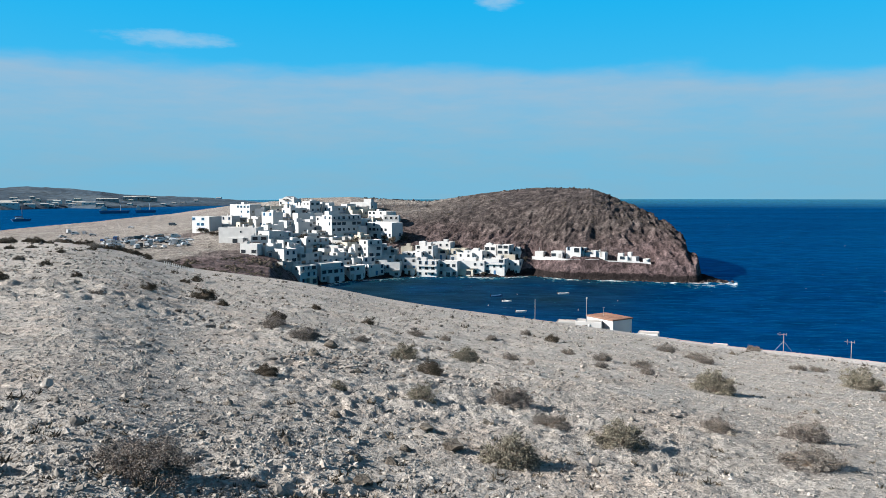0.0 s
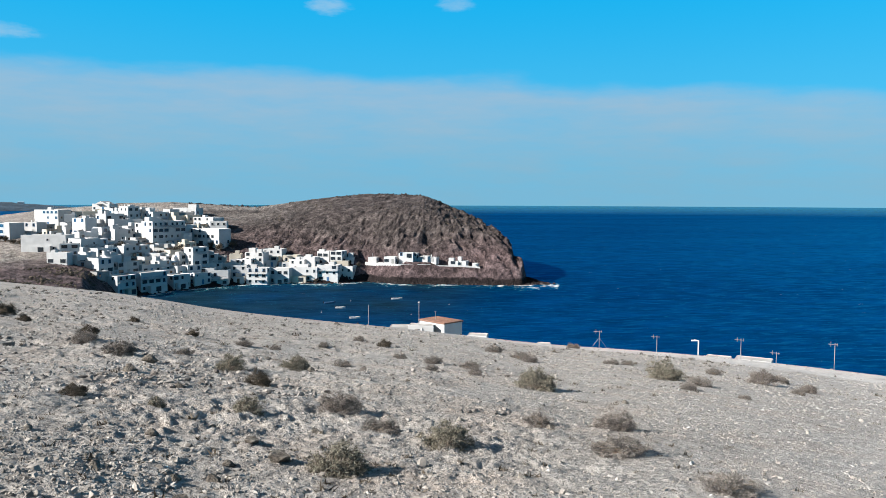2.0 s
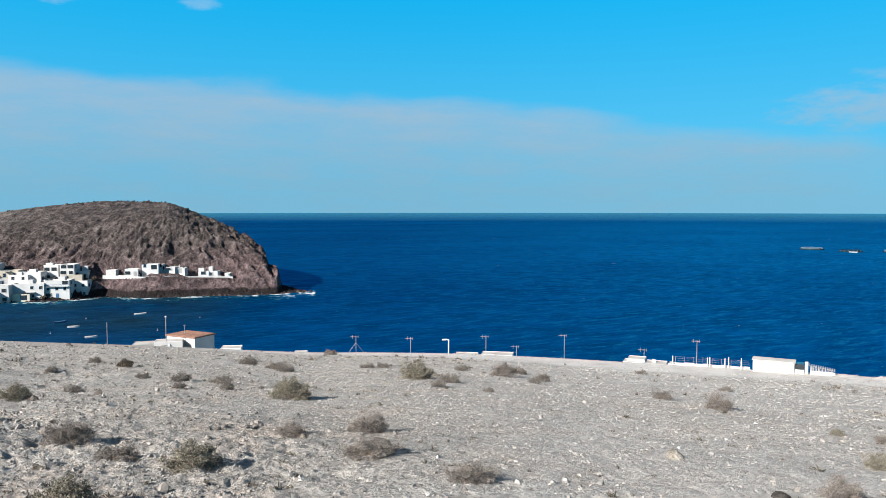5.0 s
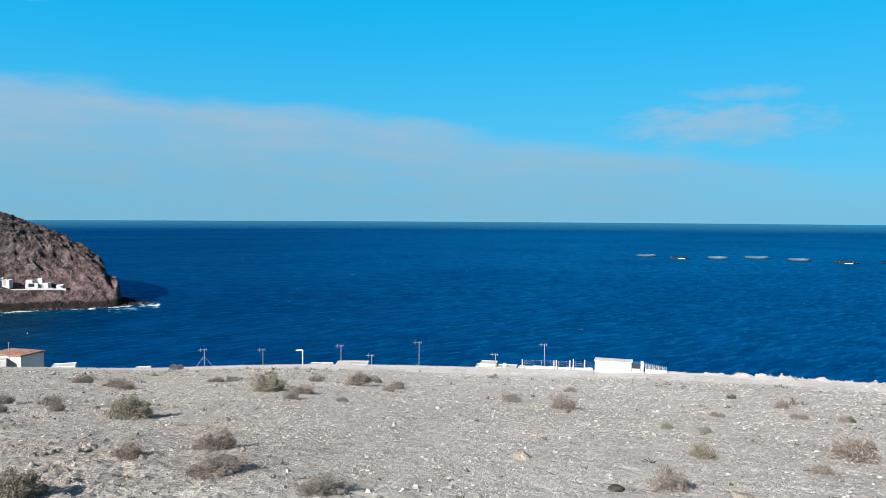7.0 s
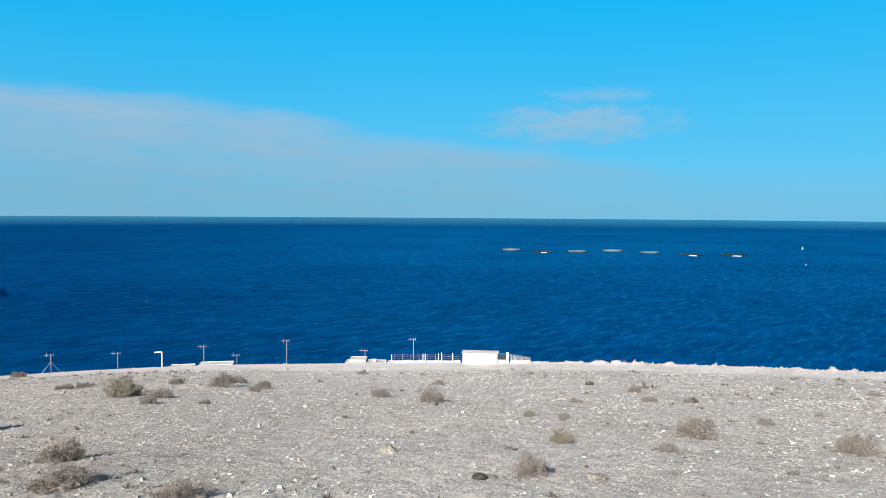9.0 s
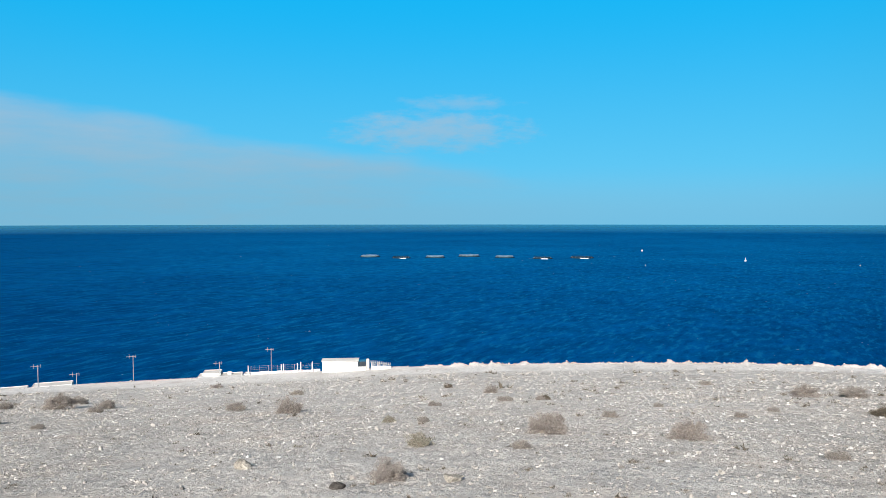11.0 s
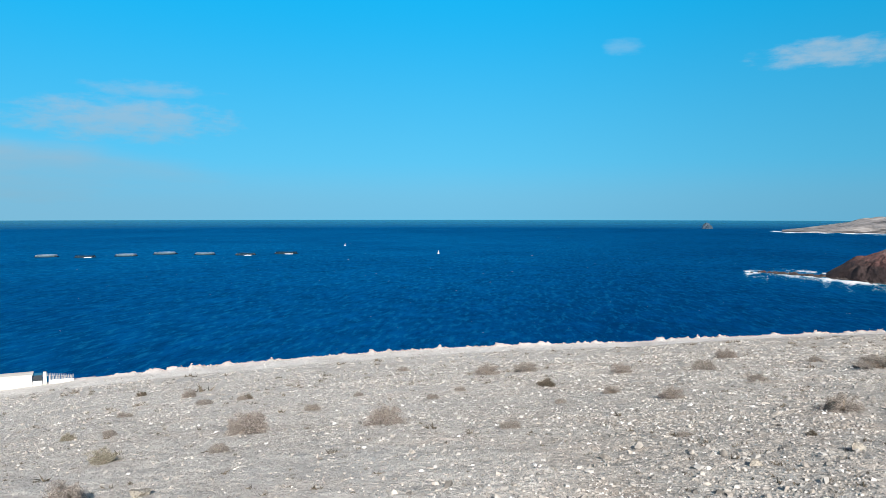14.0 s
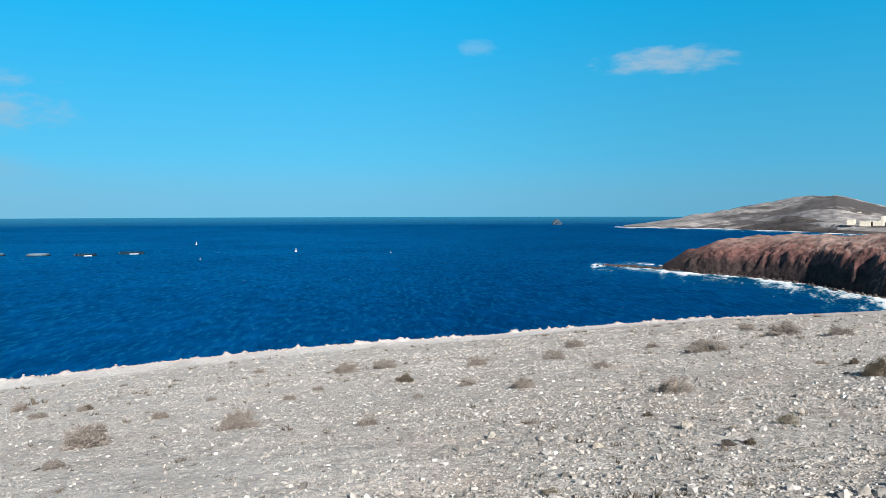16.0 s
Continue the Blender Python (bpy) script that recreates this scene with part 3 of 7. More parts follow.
CREAM = plain("cream_plaster", (0.66, 0.60, 0.50), 0.85, 0.2, 0, 0.12, 0.35)
GREY_PLASTER = plain("bare_grey_plaster", (0.42, 0.42, 0.41), 0.9, 0.2, 0, 0.15, 0.5)
TILE_BROWN = plain("weathered_brown_tiles", (0.30, 0.17, 0.125), 0.85, 0.2, 0, 0.25, 1.2)
ROOF_GREY = plain("weathered_roof_screed", (0.55, 0.53, 0.50), 0.9, 0.2, 0, 0.2, 0.5)
DARK_GLASS = plain("dark_window_glass", (0.03, 0.04, 0.05), 0.12, 0.6, 0, 0.1, 0.8, 0.02)
BLUE_PAINT = plain("blue_gloss_paint", (0.05, 0.16, 0.33), 0.5, 0.4)
BROWN_WOOD = plain("brown_stained_wood", (0.16, 0.09, 0.05), 0.7, 0.3, 0, 0.25, 3)
STEEL = plain("galvanised_steel", (0.62, 0.63, 0.64), 0.4, 0.5, 0.7, 0.1, 4)
RUBBER = plain("black_rubber", (0.014, 0.019, 0.026), 0.85, 0.2)
CAR_PAINTS = [plain("car_paint_" + n, c, 0.25, 0.6, 0.1, 0.03, 1, 0.0) for n, c in
              (("white", (0.78, 0.78, 0.78)), ("silver", (0.5, 0.51, 0.52)), ("dark", (0.04, 0.045, 0.05)), ("blue", (0.05, 0.12, 0.3)), ("red", (0.4, 0.04, 0.03)))]
TWIG = island("dry_grey_twigs", ((0, (0.119, 0.089, 0.068)), (1, (0.306, 0.255, 0.204))), 0.9, 20, 0.005)
LEAF_BROWN = island("dry_brown_leaves", ((0, (0.070, 0.058, 0.053)), (0.6, (0.170, 0.148, 0.133)), (1, (0.295, 0.267, 0.242))), 0.9, 20, 0.005)
LEAF_OLIVE = island("dusty_olive_leaves", ((0, (0.072, 0.063, 0.049)), (0.6, (0.163, 0.148, 0.116)), (1, (0.287, 0.266, 0.211))), 0.9, 20, 0.005)
LEAF_DARK = island("dark_scrub_leaves", ((0, (0.032, 0.028, 0.021)), (1, (0.101, 0.082, 0.061))), 0.9, 20, 0.005)
PALE_ROCK = rock_material("pale_limestone", ((0.3, (0.240, 0.212, 0.176)), (0.5, (0.336, 0.304, 0.260)), (0.7, (0.448, 0.416, 0.368))), 3.0, 0.8, 0.05)
GREY_ROCK = rock_material("grey_weathered_rock", ((0.3, (0.12, 0.10, 0.085)), (0.5, (0.22, 0.195, 0.165)), (0.7, (0.36, 0.33, 0.28))), 3.0, 0.9, 0.06)
BLACK_ROCK = rock_material("dark_lava_rock", ((0.3, (0.03, 0.027, 0.025)), (0.5, (0.06, 0.052, 0.047)), (0.7, (0.11, 0.098, 0.088))), 3.0, 0.9, 0.06)
LEAF_GREY = island("grey_dry_leaves", ((0, (0.068, 0.060, 0.054)), (0.6, (0.158, 0.141, 0.128)), (1, (0.272, 0.250, 0.229))), 0.9, 20, 0.005)

# ---------------------------------------------------------------- mesh helpers
def mesh_object(name, verts, faces, mat, parent=None, smooth_faces=False):
    me = bpy.data.meshes.new(name)
    me.from_pydata([tuple(v) for v in verts], [], [tuple(f) for f in faces])
    me.materials.append(mat)
    if smooth_faces:
        me.polygons.foreach_set("use_smooth", np.ones(len(me.polygons), bool))
    me.update()
    ob = new(name, me)
    ob.parent = parent
    return ob


def grid_object(name, x, y, z, mat, paleness=None, wrap=False):
    """A sheet from three equal arrays (rows, columns)."""
    n, m = x.shape
    idx = np.arange(n * m).reshape(n, m)
    if wrap:
        idx = np.concatenate([idx, idx[:, :1]], 1)
    quads = np.stack([idx[:-1, :-1], idx[:-1, 1:], idx[1:, 1:], idx[1:, :-1]], -1).reshape(-1, 4)
    me = bpy.data.meshes.new(name)
    co = np.stack([x, y, z], -1).reshape(-1, 3).astype(np.float32)
    me.vertices.add(len(co))
    me.vertices.foreach_set("co", co.ravel())
    me.loops.add(quads.size)
    me.loops.foreach_set("vertex_index", quads.ravel().astype(np.int32))
    me.polygons.add(len(quads))
    me.polygons.foreach_set("loop_start", np.arange(0, quads.size, 4, dtype=np.int32))
    me.polygons.foreach_set("use_smooth", np.ones(len(quads), bool))
    me.update(calc_edges=True)
    if paleness is not None:
        at = me.attributes.new("paleness", "FLOAT", "POINT")
        at.data.foreach_set("value", paleness.reshape(-1).astype(np.float32))
    me.materials.append(mat)
    ob = new(name, me)
    if me.polygons[0].normal.z < 0:
        me.flip_normals()
    return ob


def polar(az, r):
    return r * np.sin(np.radians(az)), r * np.cos(np.radians(az))


def box(bm, cx, cy, cz, sx, sy, sz, taper=1.0):
    """A box on its centre of base; taper narrows the top."""
    v = []
    for dz, k in ((0, 1.0), (sz, taper)):
        for dx, dy in ((-1, -1), (1, -1), (1, 1), (-1, 1)):
            v.append(bm.verts.new((cx + dx * sx * k / 2, cy + dy * sy * k / 2, cz + dz)))
    for f in ((3, 2, 1, 0), (4, 5, 6, 7), (0, 1, 5, 4), (1, 2, 6, 5), (2, 3, 7, 6), (3, 0, 4, 7)):
        bm.faces.new([v[i] for i in f])


def rod(bm, a, b, radius, sides=6, end=None):
    """A round bar between two points, tapering to end."""
    a, b = Vector(a), Vector(b)
    q = (b - a).to_track_quat("Z", "Y")
    rings = []
    for c, k in ((a, radius), (b, radius if end is None else end)):
        rings.append([bm.verts.new(c + q @ Vector((k * math.cos(2 * math.pi * i / sides), k * math.sin(2 * math.pi * i / sides), 0))) for i in range(sides)])
    for i in range(sides):
        j = (i + 1) % sides
        bm.faces.new((rings[0][i], rings[0][j], rings[1][j], rings[1][i]))
    bm.faces.new(rings[0][::-1])
    bm.faces.new(rings[1])


def to_mesh(name, bm, mat):
    me = bpy.data.meshes.new(name)
    bm.to_mesh(me)
    bm.free()
    me.materials.append(mat)
    return me


def part(name, bm, mat, parent, label=""):
    """Links a bmesh (or a shared mesh) as one mesh object under a thing or a part."""
    me = to_mesh(name, bm, mat) if isinstance(bm, bmesh.types.BMesh) else bm
    ob = new(name, me)
    ob.parent = parent
    if label:
        tagged(ob, label)
    return ob


def thing(name, m, label, category, group=""):
    ob = new(name)
    ob.empty_display_size = 0.3
    ob.matrix_world = m
    return tagged(ob, label, category, group)


# ---------------------------------------------------------------- sea, ground, headlands, far hills
az = np.concatenate([np.arange(-36, 132, 0.17), np.arange(132, 324, 3.0)])
rr = np.concatenate([np.linspace(0.05, 3.4, 8), np.geomspace(3.6, 88, 380), np.linspace(88.5, 145, 80), np.linspace(148, 260, 20)])
A, Rr = np.meshgrid(az, rr)
X, Y = polar(A, Rr)
Z = hill_z(A, Rr)
aa = (A + 150) % 360 - 150
far = brow_far(aa)
paleness = np.clip((Rr - 0.895 * far) / (0.02 * far), 0, 1) * np.clip((1.06 * far - Rr) / 5, 0, 1) * np.clip((aa - 8) / 14, 0, 1) * np.clip((128 - aa) / 14, 0, 1)
paleness = paleness * np.clip(0.9 + 0.4 * fbm(X / 3, Y / 3, 3, 5), 0.3, 1)
# paler span of sun-facing bearings: stronger sunlight put into the soil colour
pale = 0.42 * np.clip((aa - 26) / 16, 0, 1) * np.clip((100 - aa) / 14, 0, 1) * np.clip(0.75 + 0.4 * fbm(X / 9, Y / 9, 3, 25), 0.2, 1)
paleness = np.maximum(paleness, pale * np.clip(Rr / 6, 0, 1))
ground = grid_object("ground", X, Y, Z, SOIL, paleness, wrap=True)
tagged(ground, "pale grey-beige stony hillside with a chalky track along its brow", "ground", kind="structure")

az = np.concatenate([np.arange(-42, -3, 0.14), np.arange(-3, 22.6, 0.07)])
rr = np.concatenate([np.arange(188, 310, 4.0), np.arange(310, 360, 0.8), np.arange(360, 450, 1.2), np.arange(450, 560, 4.0), np.arange(560, 1080, 14.0)])
A, Rr = np.meshgrid(az, rr)
X, Y = polar(A, Rr)
Z = headland_z(A, Rr)
paleness = np.clip((-13.5 - A) / 3, 0, 1) * np.clip((Rr - 296 - 14 * np.clip((A + 20) / 5, 0, 1)) / 10, 0, 1) * np.clip((0.5 + fbm(X / 30, Y / 30, 3, 8)) * 1.4, 0.25, 1)
paleness = np.maximum(paleness, 0.8 * np.clip((4 - A) / 5, 0, 1) * np.clip((Rr - 445) / 12, 0, 1))
paleness = np.maximum(paleness, 0.4 * np.clip((5 - A) / 7, 0, 1) * np.clip((A + 8) / 3, 0, 1) * np.clip((Rr - 396) / 30, 0, 1) * np.clip(0.7 + 0.6 * fbm(X / 12, Y / 12, 3, 18), 0, 1))
headland = grid_object("headland", X, Y, Z, HEAD, paleness)
tagged(headland, "purple-brown volcanic headland with a grey scrubby top and a dusty flat", "headland", kind="structure")


def cape_z(az, r):
    """The red cape across the next bay."""
    shore = np.interp(az, [106, 109, 113, 115, 119, 123, 125, 127.5, 133], [546, 532, 505, 484, 462, 428, 400, 374, 335])
    top = np.interp(az, [109, 112.5, 113.6, 114.8, 116.5, 119.2, 121.7, 127.4, 133], [-8, -3.0, 5.0, 11.5, 17.5, 20, 22, 24.5, 27])
    depth = np.interp(az, [109, 113.5, 116.5, 119, 133], [4, 12, 24, 40, 60])
    u = np.clip((r - shore) / depth, 0, 1)
    back = np.clip((r - shore - depth * 2.2) / (depth * 2.4), 0, 1)
    x, y = polar(az, r)
    z = top * (0.6 * np.clip(u / 0.3, 0, 1) ** 0.9 + 0.4 * u) * (1 - back ** 2) - 3.0 * (u <= 0)
    z = z + np.clip(u * 6, 0, 1) * np.clip((top - 2) / 8, 0.15, 1) * (1.6 * fbm(x / 13, y / 13, 3, 51) + 3.4 * (1 - u) * (0.4 - np.abs(fbm(x / 7, y / 7, 3, 57))) + 1.2 * (1 - 0.8 * u) * fbm(x / 2.6, y / 2.6, 2, 59) - 0.6)
    z = z - 9 * back ** 2
    return np.where((u <= 0) | (top < 0.5), -3.0, z)


az = np.arange(106, 140, 0.12)
rr = np.concatenate([np.arange(325, 560, 1.3), np.arange(560, 760, 8)])
A, Rr = np.meshgrid(az, rr)
X, Y = polar(A, Rr)
Z = cape_z(np.minimum(A, 133), Rr)
slope = np.abs(np.gradient(Z, axis=0)) / 1.3
paleness = np.clip((Z - 14.0) / 4, 0, 1) * np.clip((0.55 - slope) / 0.3, 0, 1) * np.clip(0.75 + 0.7 * fbm(X / 25, Y / 25, 3, 12), 0.15, 1)
cape = grid_object("cape", X, Y, Z, RED_ROCK, paleness)
tagged(cape, "low red-brown lava cape with dark sea cliffs", "headland", kind="structure")


SOUTH_SHORE = ([106, 109, 113, 115, 119, 123, 125, 127.5, 133, 140], [546, 532, 505, 484, 462, 428, 400, 374, 335, 300])
FAR_SHORE = ([109.5, 110.3, 115.7, 119, 121, 124.5, 127.4, 140], [1850, 1760, 1720, 1590, 1540, 1400, 1355, 1290])
az = np.concatenate([np.arange(-12, 24, 0.16), np.arange(24, 106, 1.5), np.arange(106, 134, 0.14), np.arange(134, 348, 2.0)])
rr = np.concatenate([np.linspace(20, 300, 10), np.arange(303, 362, 1.2), np.arange(363, 600, 1.8), np.geomspace(610, 1280, 30), np.arange(1290, 1880, 8.0), np.geomspace(1900, 4950, 40)])
A, Rr = np.meshgrid(az, rr)
X, Y = polar(A, Rr)


def surf_band(shore, lo, hi, width, reach):
    """How foamy the water is: thick at the shore, ragged outwards; negative means none."""
    d = np.interp(A, *shore) - 3.0 - Rr
    ragged = width * (0.55 + 0.9 * np.clip(0.5 + vnoise(A * 1.3, A * 0, 4), 0, 1.3) + 0.2 * vnoise(A * 3, A * 0, 6))
    ends = np.clip((A - lo) / 0.5, 0, 1) * np.clip((hi - A) / 0.5, 0, 1)
    broken = np.clip(0.72 + 0.75 * fbm(A * 1.4, Rr / (width * 0.45), 2, 12), 0.2, 1)
    f = np.where(d > 0, np.exp(-np.maximum(d, 0) / ragged), np.exp(np.minimum(d, 0) / (width * 0.8))) * ends * broken
    swash = 0.45 * np.exp(-((d - reach) / (0.35 * reach)) ** 2) * np.clip(vnoise(A * 2.7, A * 0 + 2, 8) + 0.2, 0, 1) * ends
    return np.maximum(f, swash)


foam = 0.78 * surf_band((sections[:, 0], sections[:, 3]), -9, 17.4, 4.6, 9)
foam = np.maximum(foam, 1.0 * surf_band((sections[:, 0], sections[:, 3]), 16.8, 22.1, 10.0, 16))
foam = np.maximum(foam, 1.0 * surf_band(SOUTH_SHORE, 107.6, 123, 26.0, 40))
foam = np.maximum(foam, 1.05 * surf_band(SOUTH_SHORE, 119.0, 140, 36.0, 50))
foam = np.maximum(foam, 0.62 * np.clip((70 - (np.interp(A, *SOUTH_SHORE) - Rr)) / 60, 0, 1) * (Rr < np.interp(A, *SOUTH_SHORE)) * np.clip((A - 108) / 3, 0, 1) * np.clip((141 - A) / 3, 0, 1) * np.clip(0.55 + 0.6 * fbm(A * 0.9, Rr / 14, 3, 22), 0, 1))
back = np.exp(-((Rr - (548 + (112.5 - A) * 9)) / 14) ** 2) * np.clip((A - 109.8) / 0.8, 0, 1) * np.clip((114.5 - A) / 0.8, 0, 1)
foam = np.maximum(foam, 0.75 * back * np.clip(0.6 + vnoise(A * 3, Rr / 9, 9), 0, 1))
foam = np.maximum(foam, 1.1 * surf_band(FAR_SHORE, 109.2, 130, 75.0, 120))
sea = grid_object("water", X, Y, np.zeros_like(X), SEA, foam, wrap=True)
# sheltered water below the village; the slope's dark reflection is put into its colour
off = np.interp(A, sections[:, 0], sections[:, 3]) - Rr
lee = 0.9 * np.clip((A + 14) / 4, 0, 1) * np.clip((17 - A) / 7, 0, 1) * np.clip((150 - off) / 80, 0, 1) * np.clip(0.8 + 0.5 * fbm(X / 25, Y / 25, 3, 33), 0.2, 1)
sea.data.attributes.new("lee", "FLOAT", "POINT").data.foreach_set("value", (lee * (A < 60)).reshape(-1).astype(np.float32))
# paler blue between set bearings, strongest at middle distance
sea_pale = 0.85 * np.clip((3400 - Rr) / 2400, 0, 1) * (1 - 0.45 * np.clip((700 - Rr) / 400, 0, 1)) * np.clip(0.85 + 0.3 * fbm(X / 90, Y / 90, 3, 36), 0, 1) * np.interp(A, [-12, 27, 52, 86, 102, 122, 348], [0.0, 0.0, 1.0, 1.0, 0.4, 0.1, 0.05])
sea.data.attributes.new("sea_pale", "FLOAT", "POINT").data.foreach_set("value", sea_pale.reshape(-1).astype(np.float32))
tagged(sea, "deep blue wind-ruffled ocean with scattered whitecaps and surf", "sea", kind="structure")

def far_land(name, az, rr, shore, width, crest, mat, label, seed, jag):
    A, Rr = np.meshgrid(az, rr)
    X, Y = polar(A, Rr)
    s = np.interp(A, *shore)
    w = np.interp(A, *width)
    c = np.interp(A, *crest)
    u = np.clip((Rr - s) / w, 0, 1)
    z = c * (0.16 * np.clip(u / 0.05, 0, 1) + 0.84 * u ** 1.3) - 3.0 * (u <= 0)
    z = z + np.clip(u * 5, 0, 1) * np.clip(c / 25, 0, 1) * jag * (fbm(X / 160, Y / 160, 4, seed) + 0.5 * np.abs(fbm(X / 45, Y / 45, 3, seed + 5)))
    z = np.where(Rr > s + w * 1.25, c - (Rr - s - w * 1.25) * 0.1, z)
    return tagged(grid_object(name, X, Y, z, mat), label, "hills", kind="structure")


far_land("hills_south", np.arange(109.5, 140, 0.12), np.geomspace(1300, 2800, 120),
         ([109.5, 110.3, 115.7, 121, 124.5, 127.4, 140], [1850, 1760, 1720, 1620, 1420, 1370, 1300]),
         ([109.5, 113, 118, 124, 140], [200, 220, 420, 700, 800]),
         ([109.5, 111.8, 114.2, 117.3, 119.5, 121.7, 123.1, 124.4, 125.8, 127.4, 131, 140], [-3, 6, 18, 35, 52, 70, 76, 74, 60, 44, 36, 30]), FAR_ROCK,
         "distant dry hill with pale and dark volcanic slopes", 61, 5.0)
far_land("hill_dark", np.arange(117.5, 140, 0.12), np.geomspace(1330, 1640, 50),
         ([117.5, 119, 121, 124.5, 127.4, 140], [1640, 1590, 1540, 1400, 1355, 1290]), ([117.5, 121, 124, 140], [60, 130, 150, 150]),
         ([117.5, 118.5, 120, 121.2, 122.6, 124, 126, 129, 140], [-3, 9, 22, 29, 22, 15, 13, 12, 12]), DARK_HILL, "distant dark lava cone by the shore", 65, 2.5)
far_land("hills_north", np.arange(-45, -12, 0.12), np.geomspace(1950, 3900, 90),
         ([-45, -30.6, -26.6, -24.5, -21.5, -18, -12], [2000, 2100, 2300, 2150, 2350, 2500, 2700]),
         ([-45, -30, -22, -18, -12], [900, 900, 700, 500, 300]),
         ([-45, -31, -29, -27, -25, -23, -21, -18, -15.5, -12], [40, 60, 62, 58, 48, 34, 28, 24, 14, -2]), HAZE_HILL,
         "distant coastal hills across a bay, haze blue in their colour", 71, 4.0)

# ---------------------------------------------------------------- the village: white flat-roofed houses
def frame_mesh(w, h, mat):
    bm = bmesh.new()
    t, d = 0.09, 0.10
    rings = []
    for k, q in ((0, 0.01), (0, -d), (t, -d), (t, 0.01)):
        e = 0.08 if k == 0 else 0.0       # the sill runs past the jambs
        rings.append([bm.verts.new(c) for c in ((-w / 2 + k - e, q, -h / 2 + k), (w / 2 - k + e, q, -h / 2 + k), (w / 2 - k, q, h / 2 - k), (-w / 2 + k, q, h / 2 - k))])
    for i in range(4):
        for j in range(4):
            m = (j + 1) % 4
            bm.faces.new((rings[i][j], rings[i][m], rings[(i + 1) % 4][m], rings[(i + 1) % 4][j]))
    bmesh.ops.recalc_face_normals(bm, faces=bm.faces)
    return to_mesh("window", bm, mat)


def pane_mesh(w, h):
    bm = bmesh.new()
    box(bm, 0, -0.02, -h / 2 + 0.06, w - 0.12, 0.05, h - 0.12)
    return to_mesh("pane", bm, DARK_GLASS)


def door_mesh(w, h, mat):
    bm = bmesh.new()
    box(bm, 0, -0.02, 0, w, 0.06, h)
    box(bm, -w / 2 - 0.04, -0.04, 0, 0.08, 0.12, h + 0.08)
    box(bm, w / 2 + 0.04, -0.04, 0, 0.08, 0.12, h + 0.08)
    box(bm, 0, -0.04, h, w, 0.12, 0.08)
    box(bm, 0, -0.055, 0.25, w * 0.7, 0.03, h * 0.32)
    box(bm, 0, -0.055, h * 0.55, w * 0.7, 0.03, h * 0.32)
    return to_mesh("door", bm, mat)


WINDOWS = [(w, h, frame_mesh(w, h, mat), pane_mesh(w, h)) for w, h, mat in
           ((1.3, 1.4, LIME), (1.7, 1.45, GREY_PLASTER), (1.15, 1.6, BLUE_PAINT), (2.4, 1.6, LIME), (1.0, 1.0, LIME))]
DOORS = [door_mesh(0.95, 2.05, BLUE_PAINT), door_mesh(0.95, 2.05, BROWN_WOOD), door_mesh(1.0, 2.1, GREY_PLASTER)]


def shell(w, d, h, sink, rim=0.55, t=0.25):
    """Walls with a parapet round a flat roof; the foot runs down into the slope."""
    bm = bmesh.new()
    ring = lambda sx, sy, z: [bm.verts.new((x * sx / 2, y * sy / 2, z)) for x, y in ((-1, -1), (1, -1), (1, 1), (-1, 1))]
    a, b, c, e = ring(w, d, -sink), ring(w, d, h), ring(w - 2 * t, d - 2 * t, h), ring(w - 2 * t, d - 2 * t, h - rim)
    for lo, hi in ((a, b), (b, c), (c, e)):
        for i in range(4):
            j = (i + 1) % 4
            bm.faces.new((lo[i], lo[j], hi[j], hi[i]))
    bm.faces.new(e)
    bm.faces.new(a[::-1])
    edges = [q for q in bm.edges if q.verts[0].co.z > h - 0.01 and q.verts[1].co.z > h - 0.01]
    bmesh.ops.bevel(bm, geom=edges, offset=0.05, segments=1, affect="EDGES")
    return bm


HOUSE_RNG = random.Random(11)
YARD_RNG = random.Random(23)


